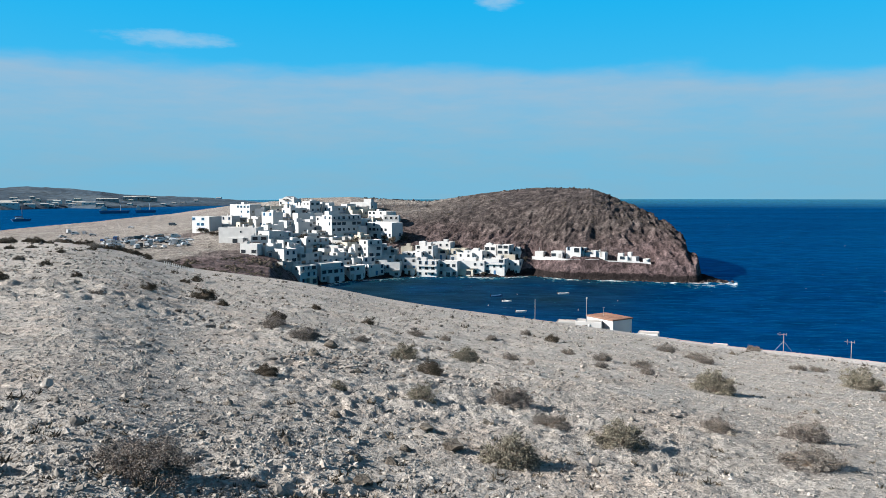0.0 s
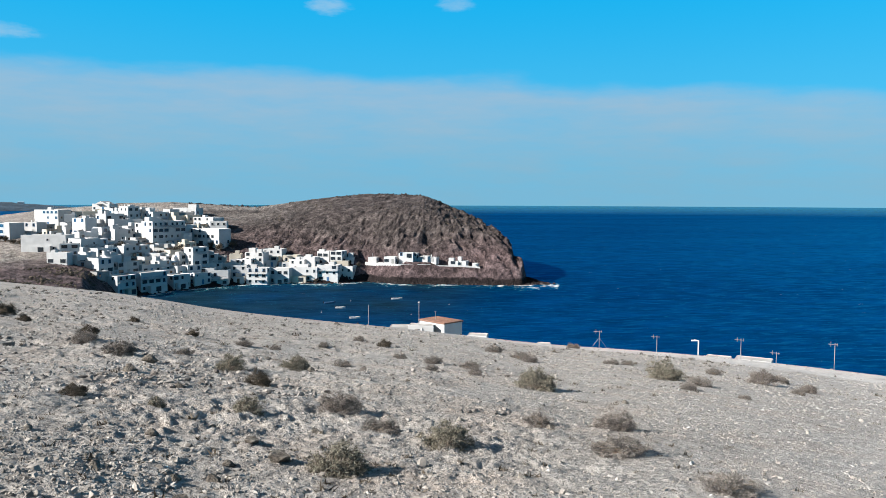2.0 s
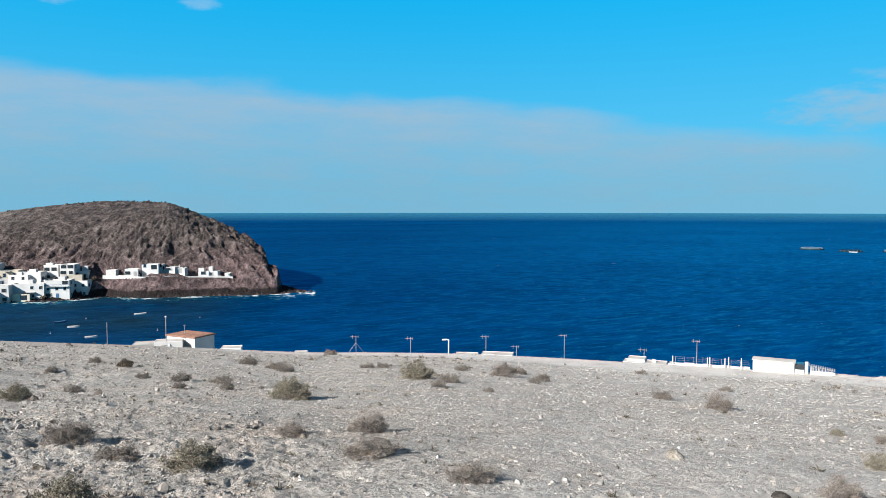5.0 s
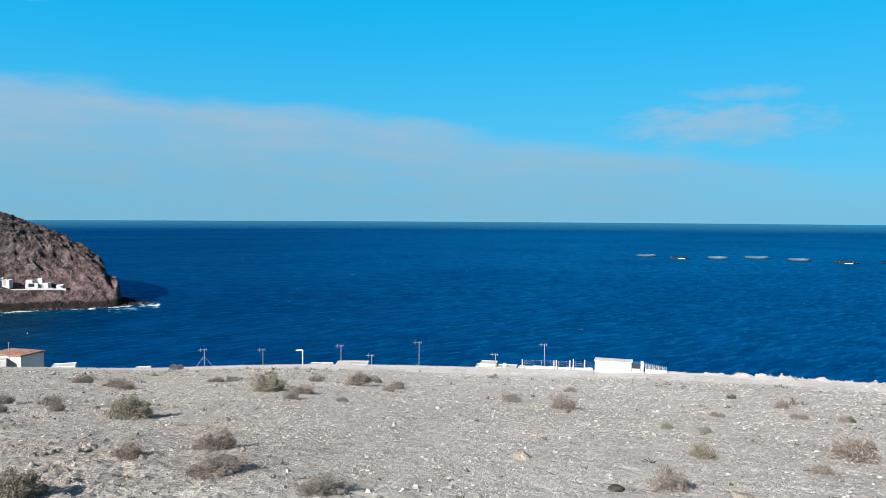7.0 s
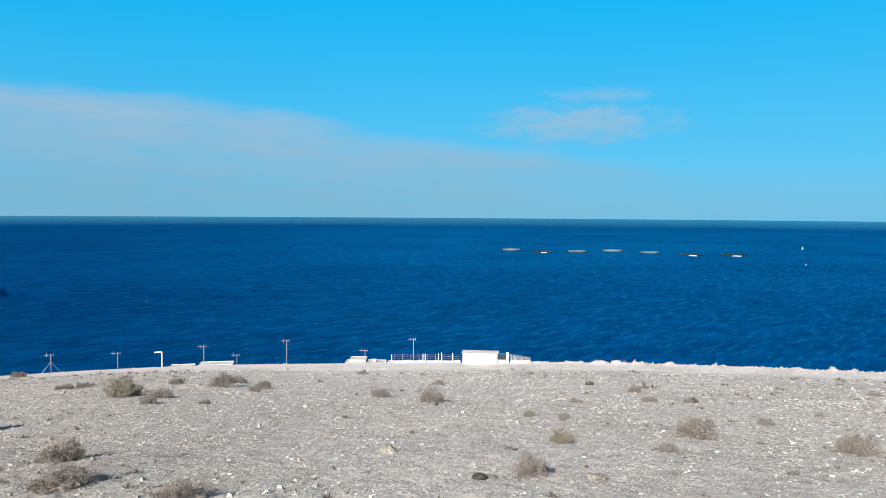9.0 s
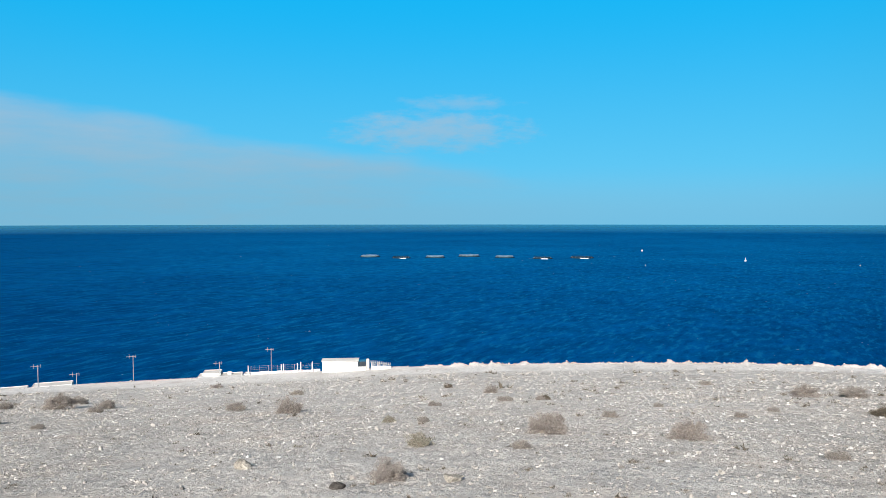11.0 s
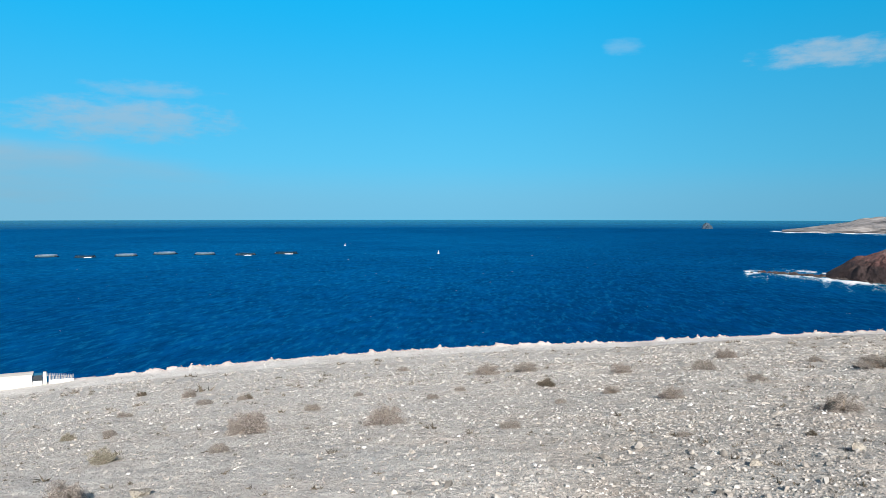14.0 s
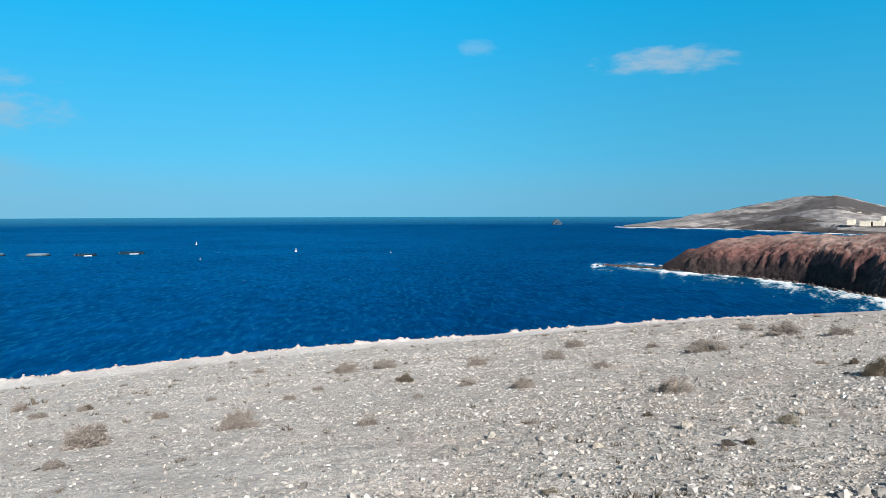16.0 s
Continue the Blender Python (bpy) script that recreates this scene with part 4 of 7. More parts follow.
def house(bearing, dist, base, w, h, d=8.0, turn=0.0, wall=None, look_text="", extras="", storeys=None, glazing=1.0):
    """One house, its front towards the bay; bearing and distance give the middle of its front."""
    R = HOUSE_RNG
    wall = wall or LIME
    x, y = polar(bearing, dist + d / 2)
    text = look_text or R.choice(("whitewashed flat-roofed village house on the slope", "white cube-shaped village house with dark windows",
                                  "white plastered house with a parapet roof above the bay"))
    ob = thing("house", pose(float(x), float(y), base, 0, 0, -bearing + turn), text, "house", "houses of the village")
    n = storeys or max(1, round(h / 2.9))
    sink = 5.0
    body = part("wall", shell(w, d, h, sink), wall, ob)
    bm = bmesh.new()
    box(bm, 0, 0, h - 0.55, w - 0.52, d - 0.52, 0.06)
    part("roof", bm, ROOF_GREY, ob, "grey screed roof")
    if n > 1 and "band" in extras:
        bm = bmesh.new()
        box(bm, 0, -d / 2 - 0.45, h / n * (n - 1) - 0.12, w * 0.94, 0.9, 0.14)
        part("balcony", bm, LIME, ob)
        bm = bmesh.new()
        zb = h / n * (n - 1) + 0.02
        box(bm, 0, -d / 2 - 0.86, zb + 0.85, w * 0.94, 0.05, 0.06)
        for i in range(int(w / 0.5)):
            box(bm, -w * 0.46 + i * 0.5, -d / 2 - 0.86, zb, 0.04, 0.04, 0.85)
        part("railing", bm, BROWN_WOOD if R.random() < 0.5 else BLUE_PAINT, ob)
    if "room" in extras:      # stair house on the roof
        bm = shell(w * 0.36, d * 0.42, 2.3, 0.1, 0.2, 0.15)
        bmesh.ops.translate(bm, verts=bm.verts, vec=(w * R.choice((-0.26, 0.2)), d * 0.18, h - 0.5))
        part("stair_house", bm, wall, ob)
    if "tank" in extras:
        bm = bmesh.new()
        rod(bm, (w * 0.2, 0, h - 0.5), (w * 0.2, 0, h + 0.7), 0.55, 10)
        part("water_tank", bm, RUBBER, ob, "black plastic water tank")
    if "pipe" in extras:
        bm = bmesh.new()
        box(bm, -w * 0.3, d * 0.1, h - 0.5, 0.5, 0.5, 1.5, 0.8)
        part("chimney", bm, wall, ob)
    if "tent" in extras:      # a low gable
        bm = bmesh.new()
        v = [bm.verts.new(c) for c in ((-w * 0.3, -d / 2 - 0.05, h), (w * 0.3, -d / 2 - 0.05, h), (0, -d / 2 - 0.05, h + 1.5), (-w * 0.3, d / 2, h), (w * 0.3, d / 2, h), (0, d / 2, h + 1.5))]
        for f in ((0, 1, 2), (5, 4, 3), (0, 2, 5, 3), (1, 4, 5, 2), (0, 3, 4, 1)):
            bm.faces.new([v[i] for i in f])
        part("gable", bm, wall, ob)

    Y = YARD_RNG
    if w > 6.5 and Y.random() < 0.5:      # a walled terrace or a lean-to room in front; a dark panel stands for its shaded doorway
        tw, td, th = w * Y.uniform(0.35, 0.65), Y.uniform(1.6, 2.6), Y.choice((1.0, 2.5, 2.7))
        tx = Y.uniform(-0.5, 0.5) * (w - tw)
        bm = shell(tw, td, th, sink, 0.35, 0.18)
        bmesh.ops.translate(bm, verts=bm.verts, vec=(tx, -d / 2 - td / 2, 0))
        part("terrace", bm, Y.choice((LIME, LIME, LIME, CREAM)), ob)
        if th > 2:
            bm = bmesh.new()
            box(bm, tx + Y.uniform(-0.2, 0.2) * tw, -d / 2 - td, 0.1, min(tw * 0.5, 2.4), 0.08, 1.95)
            part("opening", bm, DARK_GLASS, ob, "dark panel for a shaded doorway")
    if Y.random() < 0.4:
        bm = bmesh.new()
        ax, ay = Y.uniform(-0.35, 0.35) * w, Y.uniform(-0.3, 0.3) * d
        rod(bm, (ax, ay, h - 0.5), (ax, ay, h + Y.uniform(1.2, 2.4)), 0.05, 4)
        rod(bm, (ax - 0.5, ay, h + 1.0), (ax + 0.5, ay, h + 1.0), 0.04, 4)
        part("aerial", bm, STEEL, ob)
    if Y.random() < 0.35:
        bm = bmesh.new()
        cx = Y.uniform(-0.3, 0.3) * w
        box(bm, cx, -d * 0.1, h - 0.5, Y.uniform(1.6, 3.0), 2.0, Y.uniform(1.2, 2.2))
        part("roof_room", bm, wall, ob)
    if Y.random() < 0.25:
        bm = bmesh.new()
        box(bm, Y.uniform(-0.25, 0.25) * w, -d / 2 - 0.7, h / n - 0.35, w * 0.4, 1.4, 0.1)
        part("awning", bm, Y.choice((BROWN_WOOD, BLUE_PAINT, GREY_PLASTER)), ob)

    def opening(me, px, pz, side, pane=None):
        o = part("window" if pane else "door", me, None, body)
        m = {"front": pose(px, -d / 2, pz), "left": pose(-w / 2, px, pz, 0, 0, -90), "right": pose(w / 2, px, pz, 0, 0, 90)}[side]
        o.matrix_local = m
        if pane:
            part("pane", pane, None, o)

    for s in range(n):
        z0 = h / n * s
        cols = max(1, int(w / 2.7)) if glazing > 0 else 0
        kind = R.randrange(len(WINDOWS) - 1)
        for i in range(cols):
            px = (i + 0.5) * w / cols - w / 2 + R.uniform(-0.25, 0.25)
            if s == 0 and i == cols // 2 and R.random() < 0.6:
                opening(R.choice(DOORS), px, 0.02, "front")
                continue
            if R.random() > 0.86 * glazing:
                continue
            k = kind if R.random() < 0.75 else R.randrange(len(WINDOWS))
            ww, wh, fm, pm = WINDOWS[k]
            if ww < w / cols - 0.2:
                opening(fm, px, z0 + 1.55, "front", pm)
        for side in ("left", "right"):
            for i in range(int(d / 4)):
                if R.random() < 0.45 * glazing:
                    ww, wh, fm, pm = WINDOWS[R.randrange(3)]
                    opening(fm, (i + 0.5) * 4 - d / 2 + R.uniform(-0.4, 0.4), z0 + 1.55, side, pm)
    return ob


house(-17.46, 421, 17.3, 12.8, 8.7, 9, -46, glazing=0.25)
house(-15.04, 356, 15.5, 18.3, 7.1, 9, -24, glazing=0.3)
house(-15.80, 428, 20.2, 7.9, 5.8, 7, -40, extras='pipe', glazing=0.3)
house(-14.72, 470, 22.8, 17.0, 8.9, 9, -46, glazing=0.35)
house(-14.36, 321, 12.5, 8.2, 4.8, 4, -32, glazing=0.3)
house(-13.20, 322, 11.7, 4.7, 4.3, 6, 29, glazing=0.5)
house(-12.78, 392, 20.8, 8.1, 8.0, 7, -46, glazing=0.25)
house(-13.64, 432, 23.0, 5.1, 6.6, 7, -6, glazing=0.8)
house(-11.47, 470, 30.9, 10.9, 4.1, 8, -34, extras='tent', glazing=0.4)
house(-11.16, 406, 23.7, 10.5, 6.8, 8, 35, extras='room', glazing=0.9)
house(-11.34, 382, 18.9, 10.6, 5.8, 7, 33, extras='band')
house(-9.90, 410, 24.7, 6.4, 9.4, 8, 31, extras='pipe', glazing=0.9)
house(-8.90, 416, 25.7, 7.1, 7.7, 8, 27, glazing=0.8)
house(-8.12, 410, 24.9, 9.4, 6.4, 8, 34, extras='room', glazing=0.8)
house(-8.58, 380, 18.2, 10.7, 8.4, 8, 35, extras='tank', glazing=0.9)
house(-7.65, 372, 16.0, 17.3, 11.6, 9, 33, extras='band room')
house(-7.12, 416, 26.3, 4.7, 6.2, 7, -43, glazing=0.3)
house(-5.98, 430, 29.0, 13.3, 4.1, 8, -27, extras='room', glazing=0.5)
house(-4.57, 402, 23.5, 14.4, 5.1, 7, -48, glazing=0.5)
house(-4.47, 378, 15.8, 19.0, 7.8, 8, -44, extras='pipe', glazing=0.7)
house(-10.81, 364, 15.4, 17.8, 3.6, 7, 2, glazing=0.6)
house(-12.91, 343, 14.3, 7.8, 7.1, 8, 37, extras='band', glazing=0.9)
house(-11.68, 336, 11.9, 9.5, 5.8, 7, 35, glazing=0.9)
house(-9.78, 352, 11.9, 12.7, 5.6, 7, 34, extras='tank', glazing=0.9)
house(-8.22, 351, 10.7, 7.1, 3.5, 6, -27, glazing=0.5)
house(-6.93, 354, 10.6, 7.6, 4.6, 6, 29, CREAM, 'cream plastered house with faded walls in the village', glazing=0.6)
house(-5.46, 345, 5.7, 7.9, 11.0, 7, 33, extras='band')
house(-10.67, 310, 1.0, 9.2, 7.5, 8, 43, extras='band')
house(-8.78, 321, 0.7, 12.5, 7.8, 8, 37, extras='band', glazing=0.9)
house(-8.80, 336, 6.6, 8.9, 3.8, 6, 33, glazing=0.8)
house(-6.83, 330, 0.5, 8.2, 5.9, 7, 36, glazing=0.9)
house(-6.60, 339, 4.8, 6.1, 4.3, 6, 31, extras='pipe', glazing=0.7)
house(-5.38, 336, 1.2, 8.6, 5.0, 7, 37, glazing=0.8)
house(-4.16, 347, 4.7, 6.5, 4.7, 7, -10, glazing=0.8)
house(-2.99, 350, 5.4, 8.5, 3.7, 6, -10, glazing=0.6)
house(-2.66, 358, 7.7, 5.3, 4.9, 6, -10, CREAM, 'cream plastered house with faded walls in the village', glazing=0.7)
house(-11.86, 318, 8.7, 6.8, 6.3, 7, 37, glazing=0.9)
house(-10.39, 332, 6.7, 9.8, 5.4, 7, 35, extras='room', glazing=0.9)
house(-3.75, 340, -0.1, 7.4, 6.9, 7, -10, extras='band', glazing=0.9)
house(-1.16, 354, 6.1, 8.9, 7.3, 7, -22, extras='room')
house(0.11, 361, 8.7, 9.7, 5.8, 7, -20)
house(1.41, 356, 8.3, 7.0, 3.5, 6, -20, CREAM, 'cream plastered house with faded walls in the village', glazing=0.8)
house(-1.01, 340, -0.0, 9.5, 7.4, 7, -18, extras='band')
house(0.63, 343, -0.1, 9.3, 7.0, 7, -19, glazing=0.9)
house(-2.40, 346, 2.5, 7.2, 5.8, 6, -10, glazing=0.8)
house(2.67, 350, 7.0, 8.2, 4.3, 6, -24, glazing=0.7)
house(3.91, 354, 7.1, 5.9, 6.5, 6, -24, extras='pipe')
house(4.89, 350, 6.5, 5.7, 7.4, 7, -20)
house(2.48, 344, 0.6, 11.8, 6.5, 6, -18, glazing=0.8)
house(4.22, 342, 0.6, 9.6, 7.5, 7, -18, extras='band')
house(5.60, 346, 0.3, 6.5, 7.0, 6, -20, glazing=0.9)
house(7.55, 351, 8.9, 4.2, 2.0, 4, -20, glazing=0.8)
house(8.86, 345, 8.3, 5.4, 3.3, 4, -18, glazing=0.9)
house(10.25, 345, 11.2, 8.6, 2.0, 5, -16, glazing=0.8)
house(11.30, 344, 10.2, 7.0, 1.8, 4, -26, glazing=0.7)
house(12.15, 343, 9.3, 4.0, 2.2, 4, -20, extras='pipe', glazing=0.6)
house(13.75, 341, 7.7, 4.6, 2.2, 4, -18, glazing=0.6)
house(14.35, 341, 7.5, 4.8, 2.5, 4, -18, extras='room', glazing=0.7)
house(15.40, 340, 7.3, 2.4, 1.8, 3, -18, glazing=0.5)

# ---------------------------------------------------------------- the stony hillside: stones, rocks, dry shrubs
def ico(sub):
    bm = bmesh.new()
    bmesh.ops.create_icosphere(bm, subdivisions=sub, radius=1.0)
    v = np.array([q.co for q in bm.verts])
    f = np.array([[q.index for q in p.verts] for p in bm.faces])
    bm.free()
    return v, f


def scatter(name, shapes, pos, size, flat, mat, label, category, sink=0.3):
    """Many separate stones in one mesh."""
    n = len(pos)
    verts, faces, off = [], [], 0
    pick = rng.integers(0, len(shapes), n)
    for s, (v, f) in enumerate(shapes):
        k = np.where(pick == s)[0]
        if not len(k):
            continue
        a = rng.uniform(0, 2 * np.pi, len(k))
        tilt = rng.normal(0, 0.35, len(k))
        p = v[None] * np.stack([np.ones(len(k)), rng.uniform(0.6, 1, len(k)), flat[k]], -1)[:, None, :]
        y, z = p[..., 1] * np.cos(tilt)[:, None] - p[..., 2] * np.sin(tilt)[:, None], p[..., 1] * np.sin(tilt)[:, None] + p[..., 2] * np.cos(tilt)[:, None]
        x = p[..., 0] * np.cos(a)[:, None] - y * np.sin(a)[:, None]
        y = p[..., 0] * np.sin(a)[:, None] + y * np.cos(a)[:, None]
        q = np.stack([x, y, z + (flat[k] * (1 - 2 * sink))[:, None]], -1) * size[k][:, None, None] + pos[k][:, None, :]
        verts.append(q.reshape(-1, 3))
        faces.append((f[None] + (np.arange(len(k)) * len(v))[:, None, None]).reshape(-1, 3) + off)
        off += len(k) * len(v)
    co, tri = np.concatenate(verts).astype(np.float32), np.concatenate(faces).astype(np.int32)
    me = bpy.data.meshes.new(name)
    me.vertices.add(len(co))
    me.vertices.foreach_set("co", co.ravel())
    me.loops.add(tri.size)
    me.loops.foreach_set("vertex_index", tri.ravel())
    me.polygons.add(len(tri))
    me.polygons.foreach_set("loop_start", np.arange(0, tri.size, 3, dtype=np.int32))
    me.update(calc_edges=True)
    me.shade_flat()
    me.materials.append(mat)
    return tagged(new(name, me), label, category, kind="stuff")


CHALK = island("chalky_rubble", ((0.0, (0.074, 0.069, 0.064)), (0.3, (0.175, 0.166, 0.156)), (0.7, (0.267, 0.258, 0.247)), (0.9, (0.340, 0.331, 0.317)), (1.0, (0.460, 0.451, 0.437))))


def stone_shape(sub, amount, seed):
    v, f = ico(sub)
    g = np.random.default_rng(seed)
    d = g.normal(size=(9, 3))
    d /= np.linalg.norm(d, axis=1)[:, None]
    cut = g.uniform(0.4, 0.75, 9)
    for n, c in zip(d, cut):          # chipped facets
        over = np.maximum(v @ n - c, 0)
        v = v - over[:, None] * n
    return v * (1 + amount * g.normal(size=(len(v), 1))), f


SMALL = [stone_shape(1, 0.14, s) for s in range(6)]
BLOCK = (np.array([[-1, -1, -1], [1, -1, -1], [1, 1, -1], [-1, 1, -1], [-0.75, -0.7, 0.8], [0.7, -0.75, 0.8], [0.75, 0.7, 0.8], [-0.7, 0.75, 0.8]]) * 0.8,
         np.array([[0, 1, 5], [0, 5, 4], [1, 2, 6], [1, 6, 5], [2, 3, 7], [2, 7, 6], [3, 0, 4], [3, 4, 7], [4, 5, 6], [4, 6, 7]]))
CHIPS = [(BLOCK[0] * np.random.default_rng(s).uniform(0.7, 1.15, (8, 1)) + np.random.default_rng(s + 60).normal(0, 0.17, (8, 3)), BLOCK[1]) for s in range(8)]
LARGE = [stone_shape(2, 0.035, 40 + s) for s in range(6)]


def on_hill(a, r, sink=0.0):
    x, y = polar(a, r)
    return np.stack([x, y, hill_z(a, r) - sink], -1)


def strewn(n, lo, hi, a0, a1, clump, seed):
    """Bearings and distances of stones, thicker in patches."""
    a = rng.uniform(a0, a1, n * 3)
    r = np.exp(rng.uniform(np.log(lo), np.log(hi), n * 3))
    near = rng.random(n * 3) < 0.42
    r = np.where(near, 1 / rng.uniform(1 / 45, 1 / lo, n * 3), r)
    x, y = polar(a, r)
    d = fbm(x / 2.2, y / 2.2, 3, seed) + 0.6 * fbm(x / 11, y / 11, 2, seed + 3)
    keep = np.argsort(-(d * clump + rng.normal(0, 0.6, n * 3)))[:n]
    return a[keep], r[keep]


def stone_sizes(r, least, per_metre, power, most):
    """Many small ones and a few large: stones too small to see at their distance are left out."""
    low = np.maximum(least, per_metre * r)
    return np.minimum(low * rng.random(len(r)) ** (-1 / power), np.maximum(most, 2 * low))


a, r = strewn(58000, 3.4, 94, -36, 131, 0.5, 101)
scatter("gravel", CHIPS, on_hill(a, r), stone_sizes(r, 0.008, 0.0008, 3.2, 0.045), rng.uniform(0.3, 0.65, len(a)), STONE_WHITE, "pale limestone chips strewn over the hillside", "gravel")
a, r = strewn(85000, 3.4, 85, -36, 131, 0.7, 131)
keep = rng.random(len(a)) < 0.22 + 0.68 * np.clip((40 - a) / 36, 0, 1) + 0.40 * np.clip((a - 92) / 25, 0, 1)
a, r = a[keep], r[keep]
scatter("stones", CHIPS, on_hill(a, r), stone_sizes(r, 0.011, 0.0011, 3.4, 0.05), rng.uniform(0.35, 0.7, len(a)), STONE_DARK, "grey-brown angular stones lying on the soil", "stones")
a, r = strewn(8000, 3.6, 60, -36, 131, 1.3, 151)
keep = rng.random(len(a)) < 0.12 + 0.75 * np.clip((26 - a) / 30, 0, 1) + 0.5 * np.clip((a - 90) / 25, 0, 1)
a, r = a[keep], r[keep]
scatter("rubble", LARGE, on_hill(a, r), stone_sizes(r, 0.018, 0.0014, 3.0, 0.09), rng.uniform(0.5, 1.0, len(a)), STONE_DARK, "larger weathered grey rocks in loose heaps", "rubble", 0.3)
a, r = strewn(72000, 3.4, 55, 30, 131, 0.6, 181)
keep = rng.random(len(a)) < 0.12 + 0.88 * np.clip((a - 74) / 34, 0, 1)
a, r = a[keep], r[keep]
scatter("limestone_rubble", CHIPS, on_hill(a, r), stone_sizes(r, 0.009, 0.0009, 2.8, 0.06), rng.uniform(0.4, 0.75, len(a)), CHALK, "dense white and grey limestone rubble", "rubble", 0.25)
a, r = strewn(1500, 14, 128, -36, 18, 0.9, 191)
size = np.maximum(0.06, 0.0020 * r) * np.exp(rng.normal(0, 0.4, len(r)))
scatter("hill_scrub", SMALL, on_hill(a, r), size, rng.uniform(0.3, 0.6, len(a)), LEAF_GREY, "low dark scrub scattered over the rough slope", "scrub", 0.3)
# pale stones heaped along the outer edge of the track
a = np.concatenate([rng.uniform(14, 122, 300), rng.uniform(62, 122, 500)])
heap = vnoise(a / 1.7, a * 0, 3) > 0.25
far = brow_far(a) + rng.uniform(-1.6, 0.3, len(a))
size = rng.uniform(0.08, 0.16, len(a)) * np.where(heap & (a > 55), 1.5, 1.0)
scatter("edge_stones", LARGE, on_hill(a, far), size, rng.uniform(0.4, 0.8, len(a)), STONE_WHITE, "whitish boulders along the edge of the track", "boulders", 0.35)


def rock(bearing, dist, size, shape, mat, text):
    v, f = LARGE[shape]
    p = on_hill(bearing, dist)
    ob = mesh_object("rock", v * np.array([1, 0.8, 0.55]) * size / 2, f, mat)
    ob.matrix_world = pose(*p, 0, 0, 37 * shape) @ Matrix.Translation((0, 0, size * 0.08))
    return tagged(ob, text, "rock", "rocks on the hillside")


def shrub_meshes(seed, olive, n_twigs=70, n_leaves=5600, height=0.50, leaf=1.0):
    """Twigs and leaves of a low dome-shaped shrub, one metre wide."""
    g = np.random.default_rng(seed)
    lump = g.normal(size=(7, 3))
    lump /= np.linalg.norm(lump, axis=1)[:, None]
    lump[:, 2] = np.abs(lump[:, 2])
    gain = g.uniform(-0.25, 0.3, 7)

    def dome(n):
        d = g.normal(size=(n, 3))
        d[:, 2] = np.abs(d[:, 2]) * 0.9
        d /= np.linalg.norm(d, axis=1)[:, None]
        reach = 0.43 * (1 + (np.clip(d @ lump.T - 0.6, 0, 1) * 2.2 * gain).sum(1)) * g.uniform(0.75, 1.08, n)
        return d * reach[:, None] * np.array([1, 1, height * 2])
    tips = dome(n_twigs)
    roots = g.normal(0, 0.05, (n_twigs, 3)) * np.array([1, 1, 0]) - np.array([0, 0, 0.03])
    mids = (tips + roots) / 2 + np.stack([g.normal(0, 0.04, n_twigs), g.normal(0, 0.04, n_twigs), 0.06 + 0 * tips[:, 0]], -1)
    verts, faces = [], []
    for i in range(n_twigs):
        side = np.cross(tips[i] - roots[i], g.normal(size=3))
        side /= np.linalg.norm(side) + 1e-6
        up = np.cross(side, tips[i] - roots[i])
        up /= np.linalg.norm(up) + 1e-6
        b = len(verts)
        for c, w in ((roots[i], 0.007), (mids[i], 0.004), (tips[i] * 0.88, 0.0015)):
            for k in range(3):
                verts.append(c + w * (side * math.cos(k * 2.094) + up * math.sin(k * 2.094)))
        for lvl in (0, 3):
            for k in range(3):
                j = (k + 1) % 3
                faces.append((b + lvl + k, b + lvl + j, b + lvl + 3 + j, b + lvl + 3 + k))
    tw = bpy.data.meshes.new("branchwork")
    tw.from_pydata([tuple(v) for v in verts], [], faces)
    tw.materials.append(TWIG)
    heart = dome(85) * g.uniform(0.6, 1.0, 85)[:, None]
    base = heart[g.integers(0, 85, n_leaves)] + g.normal(0, 0.042, (n_leaves, 3)) * np.array([1, 1, 0.8])
    base[:, 2] = np.abs(base[:, 2]) - 0.01
    n = len(base)
    u, w = g.normal(size=(n, 3)), g.normal(size=(n, 3))
    u /= np.linalg.norm(u, axis=1)[:, None]
    w -= (w * u).sum(1)[:, None] * u
    w /= np.linalg.norm(w, axis=1)[:, None]
    ln, wd = leaf * g.uniform(0.012, 0.026, n)[:, None], leaf * g.uniform(0.006, 0.011, n)[:, None]
    nrm = np.cross(u, w) * 0.006
    co = np.stack([base - u * ln, base + w * wd + nrm, base + u * ln, base - w * wd + nrm], 1).reshape(-1, 3)
    lv = bpy.data.meshes.new("leaves")
    q = np.arange(n)[:, None] * 4
    lv.from_pydata(co.tolist(), [], np.concatenate([q + [0, 1, 2], q + [0, 2, 3]]).tolist())
    lv.materials.append(olive)
    return tw, lv


SHRUBS = {"brown": [shrub_meshes(s, LEAF_BROWN) for s in (1, 2, 3)], "olive": [shrub_meshes(s, LEAF_OLIVE) for s in (4, 5)],
          "dark": [shrub_meshes(s, LEAF_DARK, 70, 5200, 0.48) for s in (6, 7)], "low": [shrub_meshes(s, LEAF_GREY, 80, 4600, 0.38) for s in (8, 9)],
          "near": [shrub_meshes(10, LEAF_BROWN, 120, 17000, 0.46, 0.62)]}
SHRUB_TEXT = {"brown": "dry brown twiggy shrub on the stony ground", "olive": "dusty olive-brown shrub on the stony ground",
              "dark": "dark leafy low shrub among the stones", "low": "low spreading dry grey-brown shrub", "near": "large dry brown twiggy shrub among loose stones"}
SHRUB_RNG = random.Random(5)


